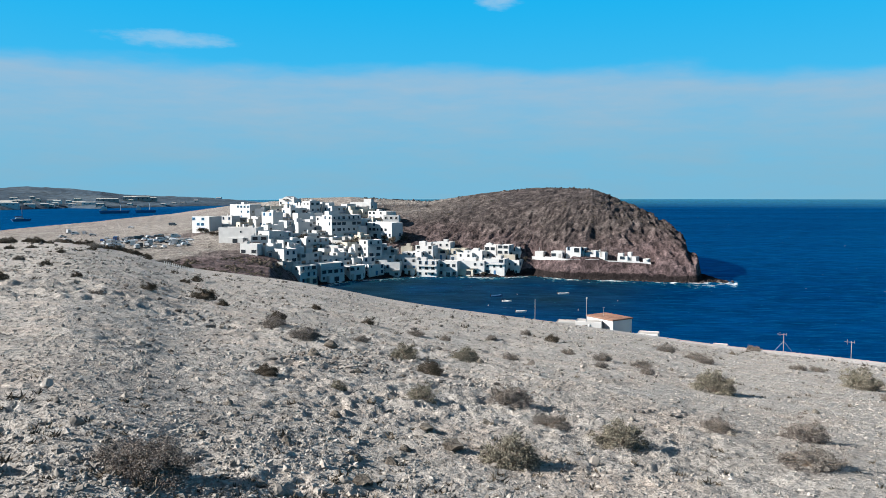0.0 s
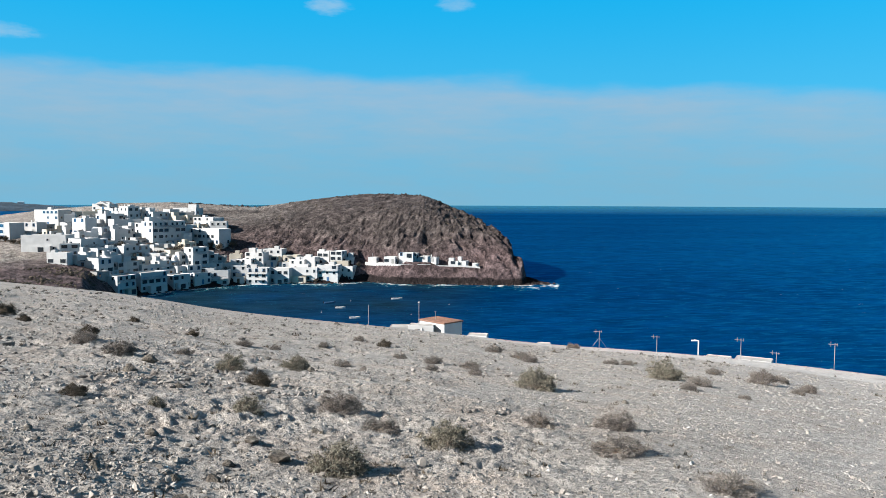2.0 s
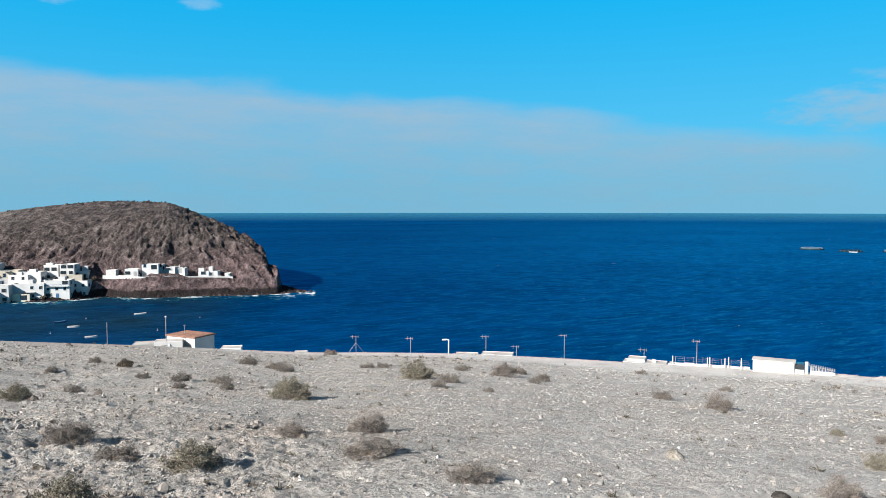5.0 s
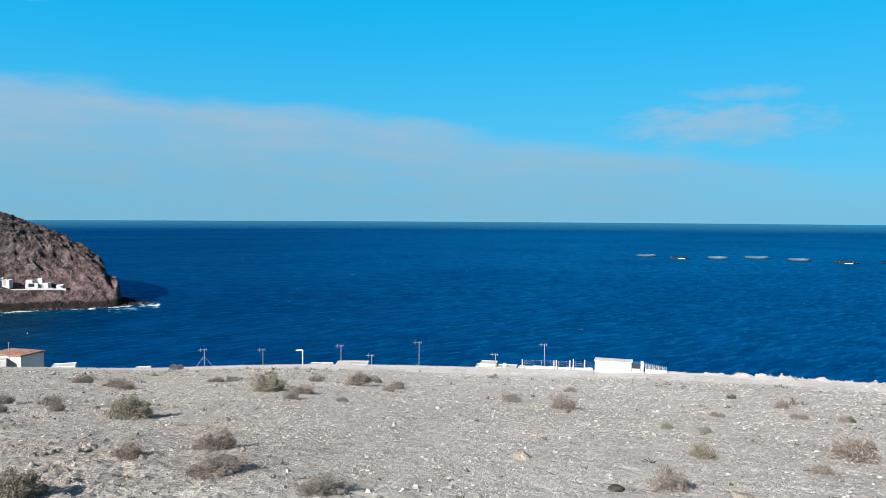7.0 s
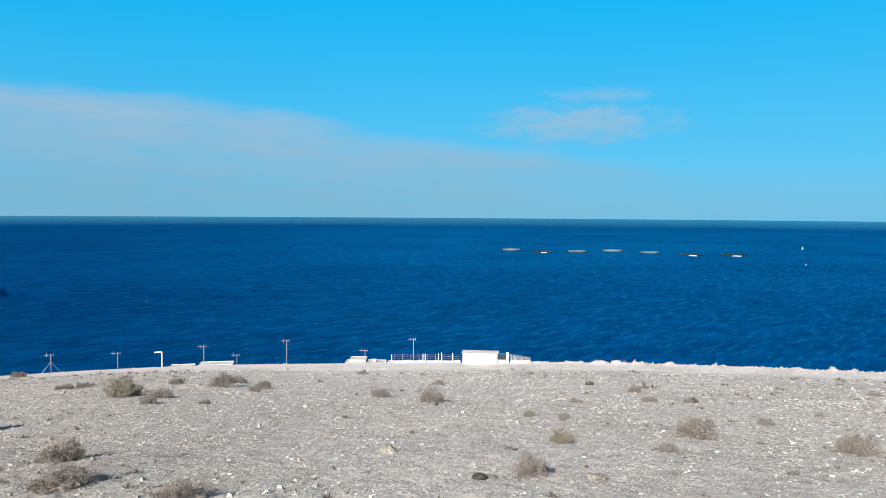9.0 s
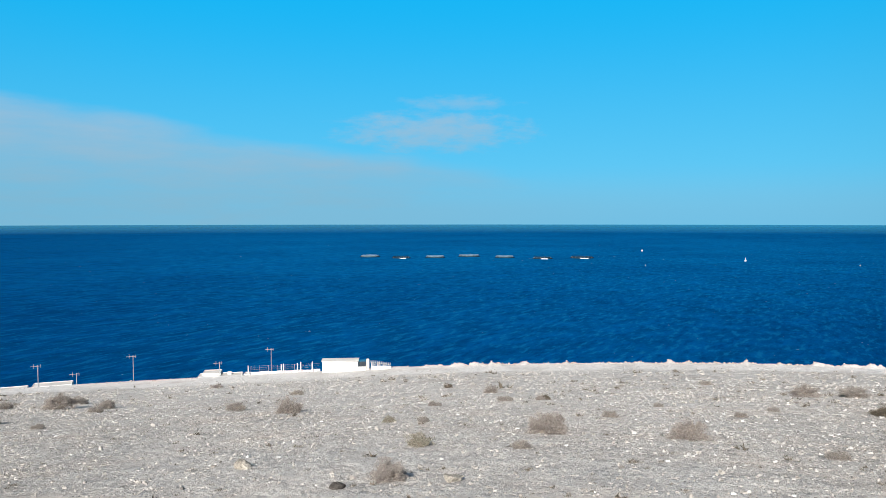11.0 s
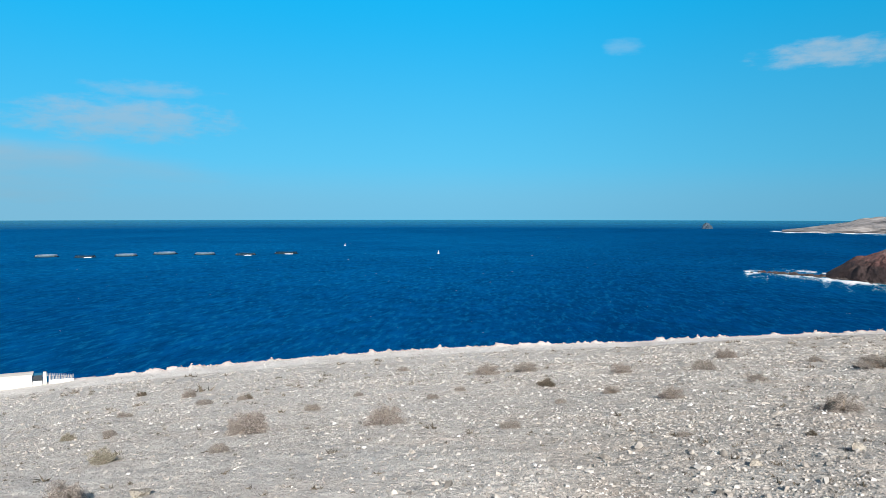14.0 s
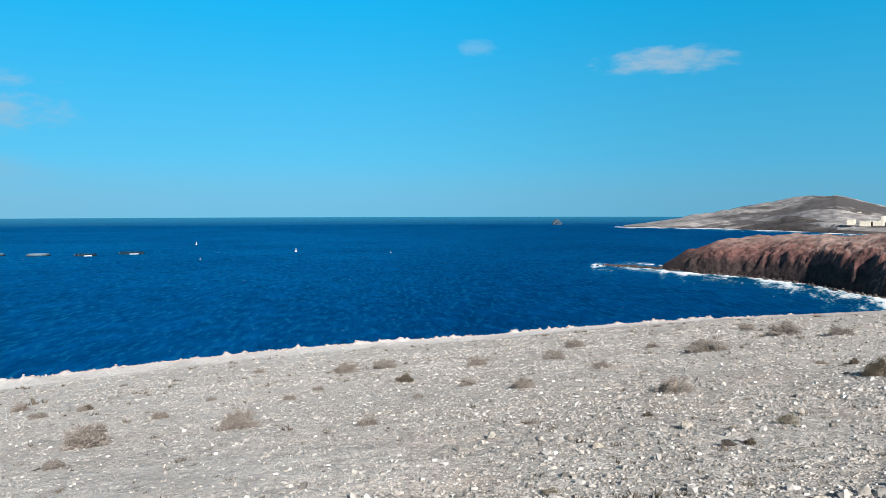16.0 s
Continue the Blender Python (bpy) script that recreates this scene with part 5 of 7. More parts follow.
def shrub(kind, bearing, dist, width, tall=1.0):
    tw, lv = SHRUB_RNG.choice(SHRUBS[kind])
    p = on_hill(bearing, dist + width * 0.35)
    ob = thing("shrub", pose(*p, 0, 0, SHRUB_RNG.uniform(0, 360)), SHRUB_TEXT[kind], "shrub", "dry shrubs on the hillside")
    s = width * 1.08
    ob.scale = (s, s, s * tall * SHRUB_RNG.uniform(0.85, 1.1))
    part("branchwork", tw, None, ob)
    part("foliage", lv, None, ob)
    return ob


shrub("dark", -30.0, 72.35, 1.15, 0.6)
shrub("dark", -28.7, 72.85, 1.03, 0.6)
shrub("dark", -27.0, 66.05, 0.81, 0.6)
shrub("dark", -25.1, 85.70, 1.29, 0.6)
shrub("dark", -19.0, 53.80, 0.82)
shrub("dark", -27.8, 42.35, 0.71)
shrub("low", -29.4, 49.80, 0.91)
shrub("near", -21.0, 5.95, 0.80, 0.80)
shrub("dark", -17.7, 35.45, 1.40)
shrub("dark", -12.4, 26.25, 0.72)
shrub("brown", -12.6, 22.00, 0.80)
shrub("low", -10.3, 19.35, 0.91)
shrub("olive", -3.0, 18.35, 0.76)
shrub("dark", -0.8, 16.40, 0.65)
shrub("olive", 1.7, 19.30, 0.80)
shrub("dark", -13.1, 12.40, 0.47)
shrub("olive", -7.8, 11.70, 0.32)
shrub("olive", -1.7, 11.95, 0.56)
shrub("brown", 5.2, 12.70, 0.73)
shrub("low", 8.0, 11.30, 0.60)
shrub("olive", 13.2, 10.25, 0.76)
shrub("olive", 5.0, 8.20, 0.70)
shrub("olive", 20.2, 20.95, 1.24)
shrub("brown", 20.1, 13.40, 0.57)
shrub("brown", 25.9, 13.80, 0.77)
shrub("low", 26.3, 10.85, 0.78)
shrub("dark", -5.6, 31.25, 0.71)
shrub("low", -2.1, 28.75, 0.65)
shrub("dark", 8.4, 39.00, 0.89)
shrub("brown", 6.5, 43.00, 0.78)
shrub("low", 12.0, 23.95, 0.62)
shrub("brown", 15.4, 23.90, 0.54)
shrub("low", 16.8, 50.45, 1.38)
shrub("brown", 19.6, 41.80, 0.95)
shrub("dark", -21.3, 29.65, 0.67)
shrub("low", -24.7, 23.90, 0.51)
shrub("dark", -25.9, 29.10, 0.44)
shrub("dark", -30.4, 28.15, 0.60)
shrub("dark", -16.3, 29.95, 0.54)
shrub("dark", -18.2, 57.00, 0.95)
shrub("dark", -9.6, 38.85, 0.65)
shrub("low", 3.8, 33.55, 0.66)
shrub("low", -6.2, 21.20, 0.48)
shrub("brown", 0.3, 28.65, 0.48)
shrub("low", 9.5, 29.85, 0.59)
shrub("low", 5.3, 22.45, 0.51)
shrub("low", 31.1, 29.00, 0.79)
shrub("olive", 29.6, 33.85, 1.79)
shrub("low", 32.0, 31.75, 1.08)
shrub("low", 37.4, 49.20, 1.12)
shrub("low", 47.8, 32.45, 0.84)
shrub("brown", 51.7, 27.90, 1.06)
shrub("low", 33.4, 9.10, 0.61)
shrub("brown", 39.1, 41.10, 0.93)
shrub("low", 22.8, 92.85, 1.69)
shrub("low", 35.0, 27.80, 0.51)
shrub("low", 26.8, 49.65, 0.90)
shrub("low", 18.9, 46.20, 1.19)
shrub("low", 15.0, 27.40, 0.71)
shrub("low", 12.1, 28.15, 0.73)
shrub("low", 25.7, 48.60, 1.18)
shrub("low", 32.9, 48.45, 1.03)
shrub("brown", 36.1, 42.60, 1.68)
shrub("low", 38.5, 36.75, 0.67)
shrub("low", 52.4, 45.75, 0.83)
shrub("low", 46.4, 75.30, 1.14)
shrub("olive", 61.7, 14.75, 0.56)
shrub("brown", 59.2, 10.70, 0.62)
shrub("brown", 71.1, 16.60, 1.01)
shrub("brown", 67.0, 35.70, 0.81)
shrub("low", 68.2, 28.95, 0.75)
shrub("dark", 71.2, 29.50, 0.45)
shrub("olive", 59.3, 20.85, 0.41)
shrub("low", 61.9, 20.40, 0.46)
shrub("low", 63.0, 27.20, 0.41)
shrub("dark", 63.8, 44.50, 0.61)
shrub("low", 69.4, 13.90, 0.38)
shrub("brown", 81.3, 15.90, 0.84)
shrub("brown", 89.2, 35.45, 1.18)
shrub("low", 92.2, 36.35, 1.32)
shrub("dark", 93.8, 25.60, 0.81)
shrub("low", 75.9, 20.90, 0.47)
shrub("brown", 70.8, 29.20, 0.44)
shrub("low", 91.0, 13.95, 0.49)
shrub("low", 87.2, 24.65, 0.45)
shrub("low", 62.6, 27.60, 0.42)
shrub("low", 98.5, 22.00, 0.57)
shrub("brown", 99.3, 32.05, 0.87)
shrub("low", 105.1, 31.55, 1.34)
shrub("brown", 106.7, 43.45, 1.18)
shrub("brown", 102.7, 19.85, 0.63)
shrub("brown", 113.6, 16.30, 0.81)
shrub("low", 116.1, 30.05, 1.75, 0.8)
shrub("low", 103.5, 12.80, 0.35)
shrub("low", 112.3, 34.90, 0.74)
shrub("brown", 118.7, 57.25, 1.13)
shrub("dark", 111.8, 12.80, 0.19)
shrub("low", 82.8, 45.70, 0.69)
shrub("low", 79.4, 25.50, 0.46)
shrub("low", 85.0, 22.75, 0.41)
shrub("brown", 121.3, 40.45, 1.78)
shrub("low", 124.6, 38.85, 1.18)
shrub("olive", 121.0, 11.50, 0.30)
shrub("olive", 104.6, 7.80, 0.20)
shrub("dark", 126.8, 18.50, 0.84)
shrub("low", 108.5, 24.55, 0.56)
shrub("dark", 125.3, 23.50, 0.43)
shrub("dark", 118.6, 10.00, 0.18)
shrub("low", 94.7, 19.65, 0.39)
shrub("brown", 118.9, 50.65, 0.77)
shrub("low", 123.3, 23.60, 0.39)
# a broken belt of dark scrub along the north-western brow
BELT = random.Random(21)
for k in range(30):
    b = -31.0 + 0.42 * k + BELT.uniform(-0.2, 0.2)
    shrub(BELT.choice(("dark", "dark", "low")), b, float(brow_far(b)) * BELT.uniform(0.80, 0.97), BELT.uniform(0.9, 2.4), BELT.uniform(0.6, 1.0))
# small tufts between the shrubs
tv, tf = [], []
g = np.random.default_rng(77)
a, r = strewn(3200, 5, 92, -36, 131, 0.8, 171)
p = on_hill(a, r)
for i in range(len(a)):
    s = max(0.05, 0.0028 * r[i]) * math.exp(g.normal(0, 0.35))
    for k in range(14):
        d = g.normal(size=3)
        d[2] = abs(d[2]) * 0.8 + 0.15
        d /= np.linalg.norm(d)
        side = np.cross(d, g.normal(size=3))
        side *= s * 0.13 / (np.linalg.norm(side) + 1e-6)
        c = p[i] + np.array([g.normal(0, s * 0.4), g.normal(0, s * 0.4), -0.01])
        b = len(tv)
        tv += [c - side, c + side, c + d * s]
        tf.append((b, b + 1, b + 2))
tufts = mesh_object("dry_tufts", tv, tf, LEAF_DARK)
tagged(tufts, "small dry plant tufts scattered between the stones", "dry plants", kind="stuff")
rock(-1.2, 9.75, 0.30, 0, GREY_ROCK, "grey weathered rock on the stony soil")
rock(8.1, 6.75, 0.36, 1, PALE_ROCK, "pale limestone rock on the stony soil")
rock(3.0, 19.40, 0.44, 2, GREY_ROCK, "grey weathered rock on the stony soil")
rock(-6.3, 14.40, 0.28, 3, GREY_ROCK, "grey weathered rock on the stony soil")
rock(-9.7, 16.85, 0.51, 4, GREY_ROCK, "grey weathered rock on the stony soil")
rock(-2.8, 8.45, 0.19, 5, GREY_ROCK, "grey weathered rock on the stony soil")
rock(0.8, 8.70, 0.40, 0, GREY_ROCK, "grey weathered rock on the stony soil")
rock(-6.3, 7.85, 0.20, 1, GREY_ROCK, "grey weathered rock on the stony soil")
rock(-11.5, 8.00, 0.21, 2, GREY_ROCK, "grey weathered rock on the stony soil")
rock(-3.7, 7.90, 0.24, 3, GREY_ROCK, "grey weathered rock on the stony soil")
rock(-10.1, 20.75, 0.63, 4, GREY_ROCK, "grey weathered rock on the stony soil")
rock(-8.4, 18.75, 0.48, 5, GREY_ROCK, "grey weathered rock on the stony soil")
rock(-13.2, 6.35, 0.14, 0, GREY_ROCK, "grey weathered rock on the stony soil")
rock(-17.3, 7.80, 0.15, 1, GREY_ROCK, "grey weathered rock on the stony soil")
rock(-15.6, 9.85, 0.18, 2, GREY_ROCK, "grey weathered rock on the stony soil")
rock(3.4, 11.05, 0.22, 3, GREY_ROCK, "grey weathered rock on the stony soil")
rock(14.2, 13.15, 0.20, 4, PALE_ROCK, "pale limestone rock on the stony soil")
rock(-8.0, 9.80, 0.22, 5, GREY_ROCK, "grey weathered rock on the stony soil")
rock(-5.9, 6.85, 0.31, 0, GREY_ROCK, "grey weathered rock on the stony soil")
rock(-3.7, 6.00, 0.36, 1, PALE_ROCK, "pale limestone rock on the stony soil")
rock(21.1, 13.00, 0.26, 2, GREY_ROCK, "grey weathered rock on the stony soil")
rock(18.9, 8.90, 0.18, 3, PALE_ROCK, "pale limestone rock on the stony soil")
rock(26.6, 19.55, 0.30, 4, GREY_ROCK, "grey weathered rock on the stony soil")
rock(55.5, 10.35, 0.30, 5, BLACK_ROCK, "dark lava rock on the stony soil")
rock(64.1, 10.60, 0.39, 0, PALE_ROCK, "pale limestone rock on the stony soil")
rock(48.7, 13.30, 0.46, 1, PALE_ROCK, "pale limestone rock on the stony soil")
rock(117.1, 9.95, 0.27, 2, BLACK_ROCK, "dark lava rock on the stony soil")
rock(122.7, 7.45, 0.28, 3, PALE_ROCK, "pale limestone rock on the stony soil")
rock(108.2, 10.15, 0.28, 4, PALE_ROCK, "pale limestone rock on the stony soil")
rock(114.3, 11.45, 0.31, 5, PALE_ROCK, "pale limestone rock on the stony soil")
rock(121.6, 11.35, 0.17, 0, PALE_ROCK, "pale limestone rock on the stony soil")
# smaller houses between them
house(-10.50, 398, 22.1, 9.4, 5.9, 6, 27, LIME, "small white terraced house among the village roofs", 'tank', glazing=0.5)
house(-7.61, 338, 5.0, 5.9, 3.1, 4, 33, LIME, "small white terraced house among the village roofs", 'pipe', glazing=0.5)
house(-3.78, 352, 6.5, 5.2, 5.9, 4, -10, GREY_PLASTER, "small unpainted grey house among the village roofs", 'tank', glazing=1)
house(-10.98, 460, 28.7, 5.8, 3.8, 6, 45, LIME, "small white terraced house among the village roofs", 'tank', glazing=1)
house(-9.81, 393, 21.1, 8.0, 3.8, 4, 45, LIME, "small white terraced house among the village roofs", 'band', glazing=0.8)
house(-9.07, 342, 8.9, 6.8, 2.8, 6, 27, CREAM, "small cream terraced house among the village roofs", 'band', glazing=0.5)
house(-5.81, 340, 3.6, 6.6, 5.7, 6, 27, LIME, "small white terraced house among the village roofs", 'pipe', glazing=1)
house(-5.69, 412, 25.9, 7.5, 3.7, 4, 27, CREAM, "small cream terraced house among the village roofs", 'band', glazing=0.5)
house(-7.05, 345, 8.0, 6.1, 3.1, 5, 39, LIME, "small white terraced house among the village roofs", 'tank', glazing=0.8)
house(-12.16, 462, 26.8, 10.9, 4.1, 6, -4, CREAM, "small cream terraced house among the village roofs", 'pipe', glazing=1)
house(-14.72, 402, 19.8, 8.3, 3.5, 5, 24, CREAM, "small cream terraced house among the village roofs", '', glazing=1)
house(-9.36, 408, 24.0, 5.4, 3.7, 6, -4, LIME, "small white terraced house among the village roofs", 'pipe', glazing=0.8)
house(-13.88, 402, 20.7, 5.3, 3.5, 6, 33, LIME, "small white terraced house among the village roofs", 'room', glazing=0.5)
house(0.88, 354, 5.6, 5.2, 3.2, 4, -10, LIME, "small white terraced house among the village roofs", '', glazing=0.5)
house(-10.53, 378, 17.8, 8.3, 6.2, 6, 27, LIME, "small white terraced house among the village roofs", 'room', glazing=0.5)
house(-7.89, 340, 6.5, 6.7, 5.1, 5, 45, LIME, "small white terraced house among the village roofs", 'room', glazing=0.8)
house(-0.04, 356, 6.5, 4.9, 3.0, 4, -10, LIME, "small white terraced house among the village roofs", '', glazing=0.8)
house(-4.63, 341, 2.6, 6.0, 5.2, 6, -10, LIME, "small white terraced house among the village roofs", '', glazing=0.8)
house(-6.08, 362, 12.1, 6.3, 6.0, 5, 39, CREAM, "small cream terraced house among the village roofs", 'pipe', glazing=0.8)
house(5.59, 352, 7.4, 6.5, 3.5, 6, -12, LIME, "small white terraced house among the village roofs", 'room', glazing=0.5)
house(-6.59, 347, 8.2, 4.8, 5.3, 4, 45, LIME, "small white terraced house among the village roofs", 'tank', glazing=0.8)
house(-7.61, 359, 12.4, 6.9, 3.5, 6, 45, GREY_PLASTER, "small unpainted grey house among the village roofs", '', glazing=0.5)
house(-9.14, 372, 16.4, 8.5, 3.6, 5, 27, LIME, "small white terraced house among the village roofs", 'band', glazing=0.5)
house(-12.36, 368, 17.5, 5.4, 5.5, 5, -4, LIME, "small white terraced house among the village roofs", 'band', glazing=0.5)
house(-8.30, 364, 13.6, 4.9, 3.6, 4, 45, LIME, "small white terraced house among the village roofs", 'band', glazing=0.8)
house(-1.98, 352, 5.3, 8.2, 5.4, 5, -28, LIME, "small white terraced house among the village roofs", '', glazing=0.5)
house(-14.98, 434, 21.3, 5.8, 3.5, 4, -4, GREY_PLASTER, "small unpainted grey house among the village roofs", 'pipe', glazing=0.8)
house(-11.82, 402, 22.6, 7.2, 3.3, 4, 39, GREY_PLASTER, "small unpainted grey house among the village roofs", 'room', glazing=0.8)
house(-11.28, 320, 7.1, 5.4, 2.6, 4, 27, LIME, "small white terraced house among the village roofs", 'band', glazing=0.8)
house(-13.73, 338, 14.2, 7.2, 5.5, 4, -4, LIME, "small white terraced house among the village roofs", 'pipe', glazing=0.8)
house(-7.59, 348, 9.7, 4.8, 3.1, 6, 45, LIME, "small white terraced house among the village roofs", '', glazing=1)
house(-7.69, 366, 14.2, 7.1, 3.3, 5, 27, LIME, "small white terraced house among the village roofs", 'band', glazing=0.5)
house(-6.88, 366, 13.9, 6.0, 3.3, 5, 45, LIME, "small white terraced house among the village roofs", '', glazing=0.5)
house(-4.31, 352, 7.9, 5.0, 5.3, 4, -10, LIME, "small white terraced house among the village roofs", '', glazing=0.5)
house(-6.23, 420, 27.3, 9.6, 3.5, 6, -4, GREY_PLASTER, "small unpainted grey house among the village roofs", 'band', glazing=0.8)
house(-12.68, 320, 11.0, 5.9, 2.9, 6, -4, GREY_PLASTER, "small unpainted grey house among the village roofs", 'band', glazing=1)
house(1.97, 350, 4.4, 8.0, 5.9, 6, -28, LIME, "small white terraced house among the village roofs", '', glazing=1)
house(-13.49, 500, 25.8, 9.5, 4.4, 4, 39, CREAM, "small cream terraced house among the village roofs", '', glazing=0.5)
house(-2.42, 343, 0.5, 4.7, 2.9, 5, -10, LIME, "small white terraced house among the village roofs", 'band', glazing=0.5)
house(3.33, 351, 5.3, 7.4, 3.2, 4, -20, GREY_PLASTER, "small unpainted grey house among the village roofs", 'tank', glazing=0.5)
house(-12.08, 352, 14.8, 8.1, 5.8, 5, 39, LIME, "small white terraced house among the village roofs", 'pipe', glazing=1)
house(-8.82, 346, 9.9, 6.2, 3.1, 6, 33, LIME, "small white terraced house among the village roofs", 'band', glazing=0.5)
house(-12.89, 377, 19.2, 8.0, 3.6, 5, 39, LIME, "small white terraced house among the village roofs", 'pipe', glazing=0.8)
house(5.05, 349, 4.3, 7.9, 5.3, 5, -10, CREAM, "small cream terraced house among the village roofs", 'tank', glazing=0.5)
house(-5.95, 386, 19.0, 6.7, 6.4, 4, 39, LIME, "small white terraced house among the village roofs", '', glazing=0.5)
house(-12.03, 416, 23.9, 8.4, 3.7, 6, 27, GREY_PLASTER, "small unpainted grey house among the village roofs", 'room', glazing=0.5)
house(-5.20, 398, 21.7, 6.1, 3.6, 6, 39, CREAM, "small cream terraced house among the village roofs", '', glazing=0.8)
house(-6.21, 376, 16.1, 5.0, 5.7, 4, 39, LIME, "small white terraced house among the village roofs", '', glazing=0.5)
house(-10.45, 440, 27.7, 6.5, 3.6, 4, 39, LIME, "small white terraced house among the village roofs", 'room', glazing=0.5)
house(-12.66, 327, 11.9, 4.3, 4.9, 6, 27, LIME, "small white terraced house among the village roofs", 'room', glazing=0.5)
house(-11.91, 310, 7.4, 5.5, 3.0, 4, 39, GREY_PLASTER, "small unpainted grey house among the village roofs", '', glazing=0.8)
house(-6.54, 411, 25.6, 9.2, 3.7, 5, 39, CREAM, "small cream terraced house among the village roofs", 'room', glazing=0.5)
house(-9.64, 384, 18.9, 5.8, 3.4, 5, 33, LIME, "small white terraced house among the village roofs", '', glazing=1)
house(-3.83, 396, 20.7, 8.2, 6.0, 5, -10, LIME, "small white terraced house among the village roofs", '', glazing=0.8)
house(-8.84, 366, 14.6, 7.2, 3.3, 5, 33, GREY_PLASTER, "small unpainted grey house among the village roofs", 'pipe', glazing=1)
house(-13.62, 420, 22.3, 9.8, 3.7, 4, 39, LIME, "small white terraced house among the village roofs", '', glazing=0.8)
house(-11.16, 332, 9.5, 6.9, 5.5, 4, 33, LIME, "small white terraced house among the village roofs", 'room', glazing=0.5)

# ---------------------------------------------------------------- village green, path wall, huts on the brow
def tree(bearing, dist, width):
    """A small dark tree between the houses."""
    z = float(headland_z(bearing, dist))
    x, y = polar(bearing, dist)
    ob = thing("tree", pose(float(x), float(y), z - 0.2), "small dark evergreen tree between white houses", "tree", "trees of the village")
    g = np.random.default_rng(int(abs(bearing) * 100))
    bm = bmesh.new()
    rod(bm, (0, 0, -0.5), (0.1, 0, width * 0.45), width * 0.06, 7, width * 0.035)
    for k in range(5):
        b = 1.257 * k
        rod(bm, (0.05, 0, width * 0.3), (0.3 * width * math.cos(b), 0.3 * width * math.sin(b), width * 0.6), width * 0.025, 5, width * 0.01)
    part("trunk", bm, BROWN_WOOD, ob)
    c = g.normal(size=(14, 3)) * np.array([0.24, 0.24, 0.13]) * width + np.array([0, 0, width * 0.6])
    n = 1400
    p = c[g.integers(0, 14, n)] + g.normal(size=(n, 3)) * 0.11 * width
    u, w = g.normal(size=(n, 3)), g.normal(size=(n, 3))
    u, w = u / np.linalg.norm(u, axis=1)[:, None] * 0.05 * width, w / np.linalg.norm(w, axis=1)[:, None] * 0.03 * width
    co = np.stack([p - u, p + w, p + u, p - w], 1).reshape(-1, 3)
    q = np.arange(n)[:, None] * 4
    mesh_object("crown", co.tolist(), np.concatenate([q + [0, 1, 2], q + [0, 2, 3]]).tolist(), LEAF_DARK, ob)
    return ob


tree(-13.33, 339, 2.1)
tree(-11.87, 366, 2.5)
tree(-11.23, 388, 2.4)
tree(-8.50, 378, 2.9)
tree(-7.34, 390, 2.4)
tree(-6.14, 396, 2.7)
tree(-5.95, 342, 2.6)
tree(-4.96, 346, 2.4)
tree(-12.10, 326, 2.2)
tree(-10.18, 388, 2.4)
tree(-7.67, 343, 2.3)
tree(-2.71, 350, 2.4)
tree(-0.96, 354, 2.1)
tree(1.30, 355, 2.4)
tree(2.74, 349, 2.4)
tree(3.18, 342, 2.1)
tree(5.77, 352, 2.4)
tree(6.42, 350, 2.4)
tree(-6.60, 340, 2.3)
tree(-8.95, 335, 2.0)
tree(-10.54, 358, 5.4)
tree(-10.13, 341, 4.1)
tree(-11.13, 341, 4.1)
tree(-9.78, 354, 4.3)
tree(-11.46, 356, 3.8)
tree(-6.72, 359, 5.4)
tree(-7.34, 397, 4.8)
tree(-6.48, 398, 4.8)
tree(-5.71, 397, 4.2)
tree(-6.56, 422, 2.6)
tree(-3.45, 348, 3.2)
tree(-17.94, 420, 3.2)
tree(-17.54, 410, 3.4)
tree(-17.11, 396, 3.0)
tree(-16.72, 388, 2.9)
tree(-13.17, 402, 2.7)
tree(-9.22, 378, 2.6)
tree(-7.87, 357, 3.2)
tree(-6.16, 360, 3.3)
tree(-9.57, 354, 2.4)
tree(-5.51, 358, 3.8)
tree(-4.43, 375, 3.4)
tree(-3.78, 372, 4.0)
tree(-2.91, 376, 3.4)
tree(-8.31, 345, 2.6)


def path_wall():
    """The white wall of the path along the foot of the headland."""
    bm = bmesh.new()
    for k in range(44):
        b0, b1 = 6.9 + k * 0.2, 6.9 + (k + 1) * 0.2
        pts = []
        base = 99.0
        for b in (b0, b1):
            d = np.interp(b, sections[:, 0], sections[:, 5]) - 0.3
            base = min(base, float(headland_z(b, d)))
            for dd in (-0.15, 0.15):
                x, y = polar(b, d + dd)
                pts.append((float(x), float(y)))
        top = 8.75 - 0.026 * k + (0.3 if (k // 5) % 3 == 1 else 0)
        base = max(min(base, top - 0.6), top - 0.9)
        v = [bm.verts.new((px, py, pz)) for pz in (base - 0.6, top) for px, py in pts]
        for f in ((0, 2, 6, 4), (1, 5, 7, 3), (4, 6, 7, 5), (0, 1, 3, 2), (0, 4, 5, 1), (2, 3, 7, 6)):
            bm.faces.new([v[i] for i in f])
    bmesh.ops.recalc_face_normals(bm, faces=bm.faces)
    ob = new("path_wall", to_mesh("path_wall", bm, LIME))
    return tagged(ob, "long whitewashed wall along a cliff path", "wall")


path_wall()


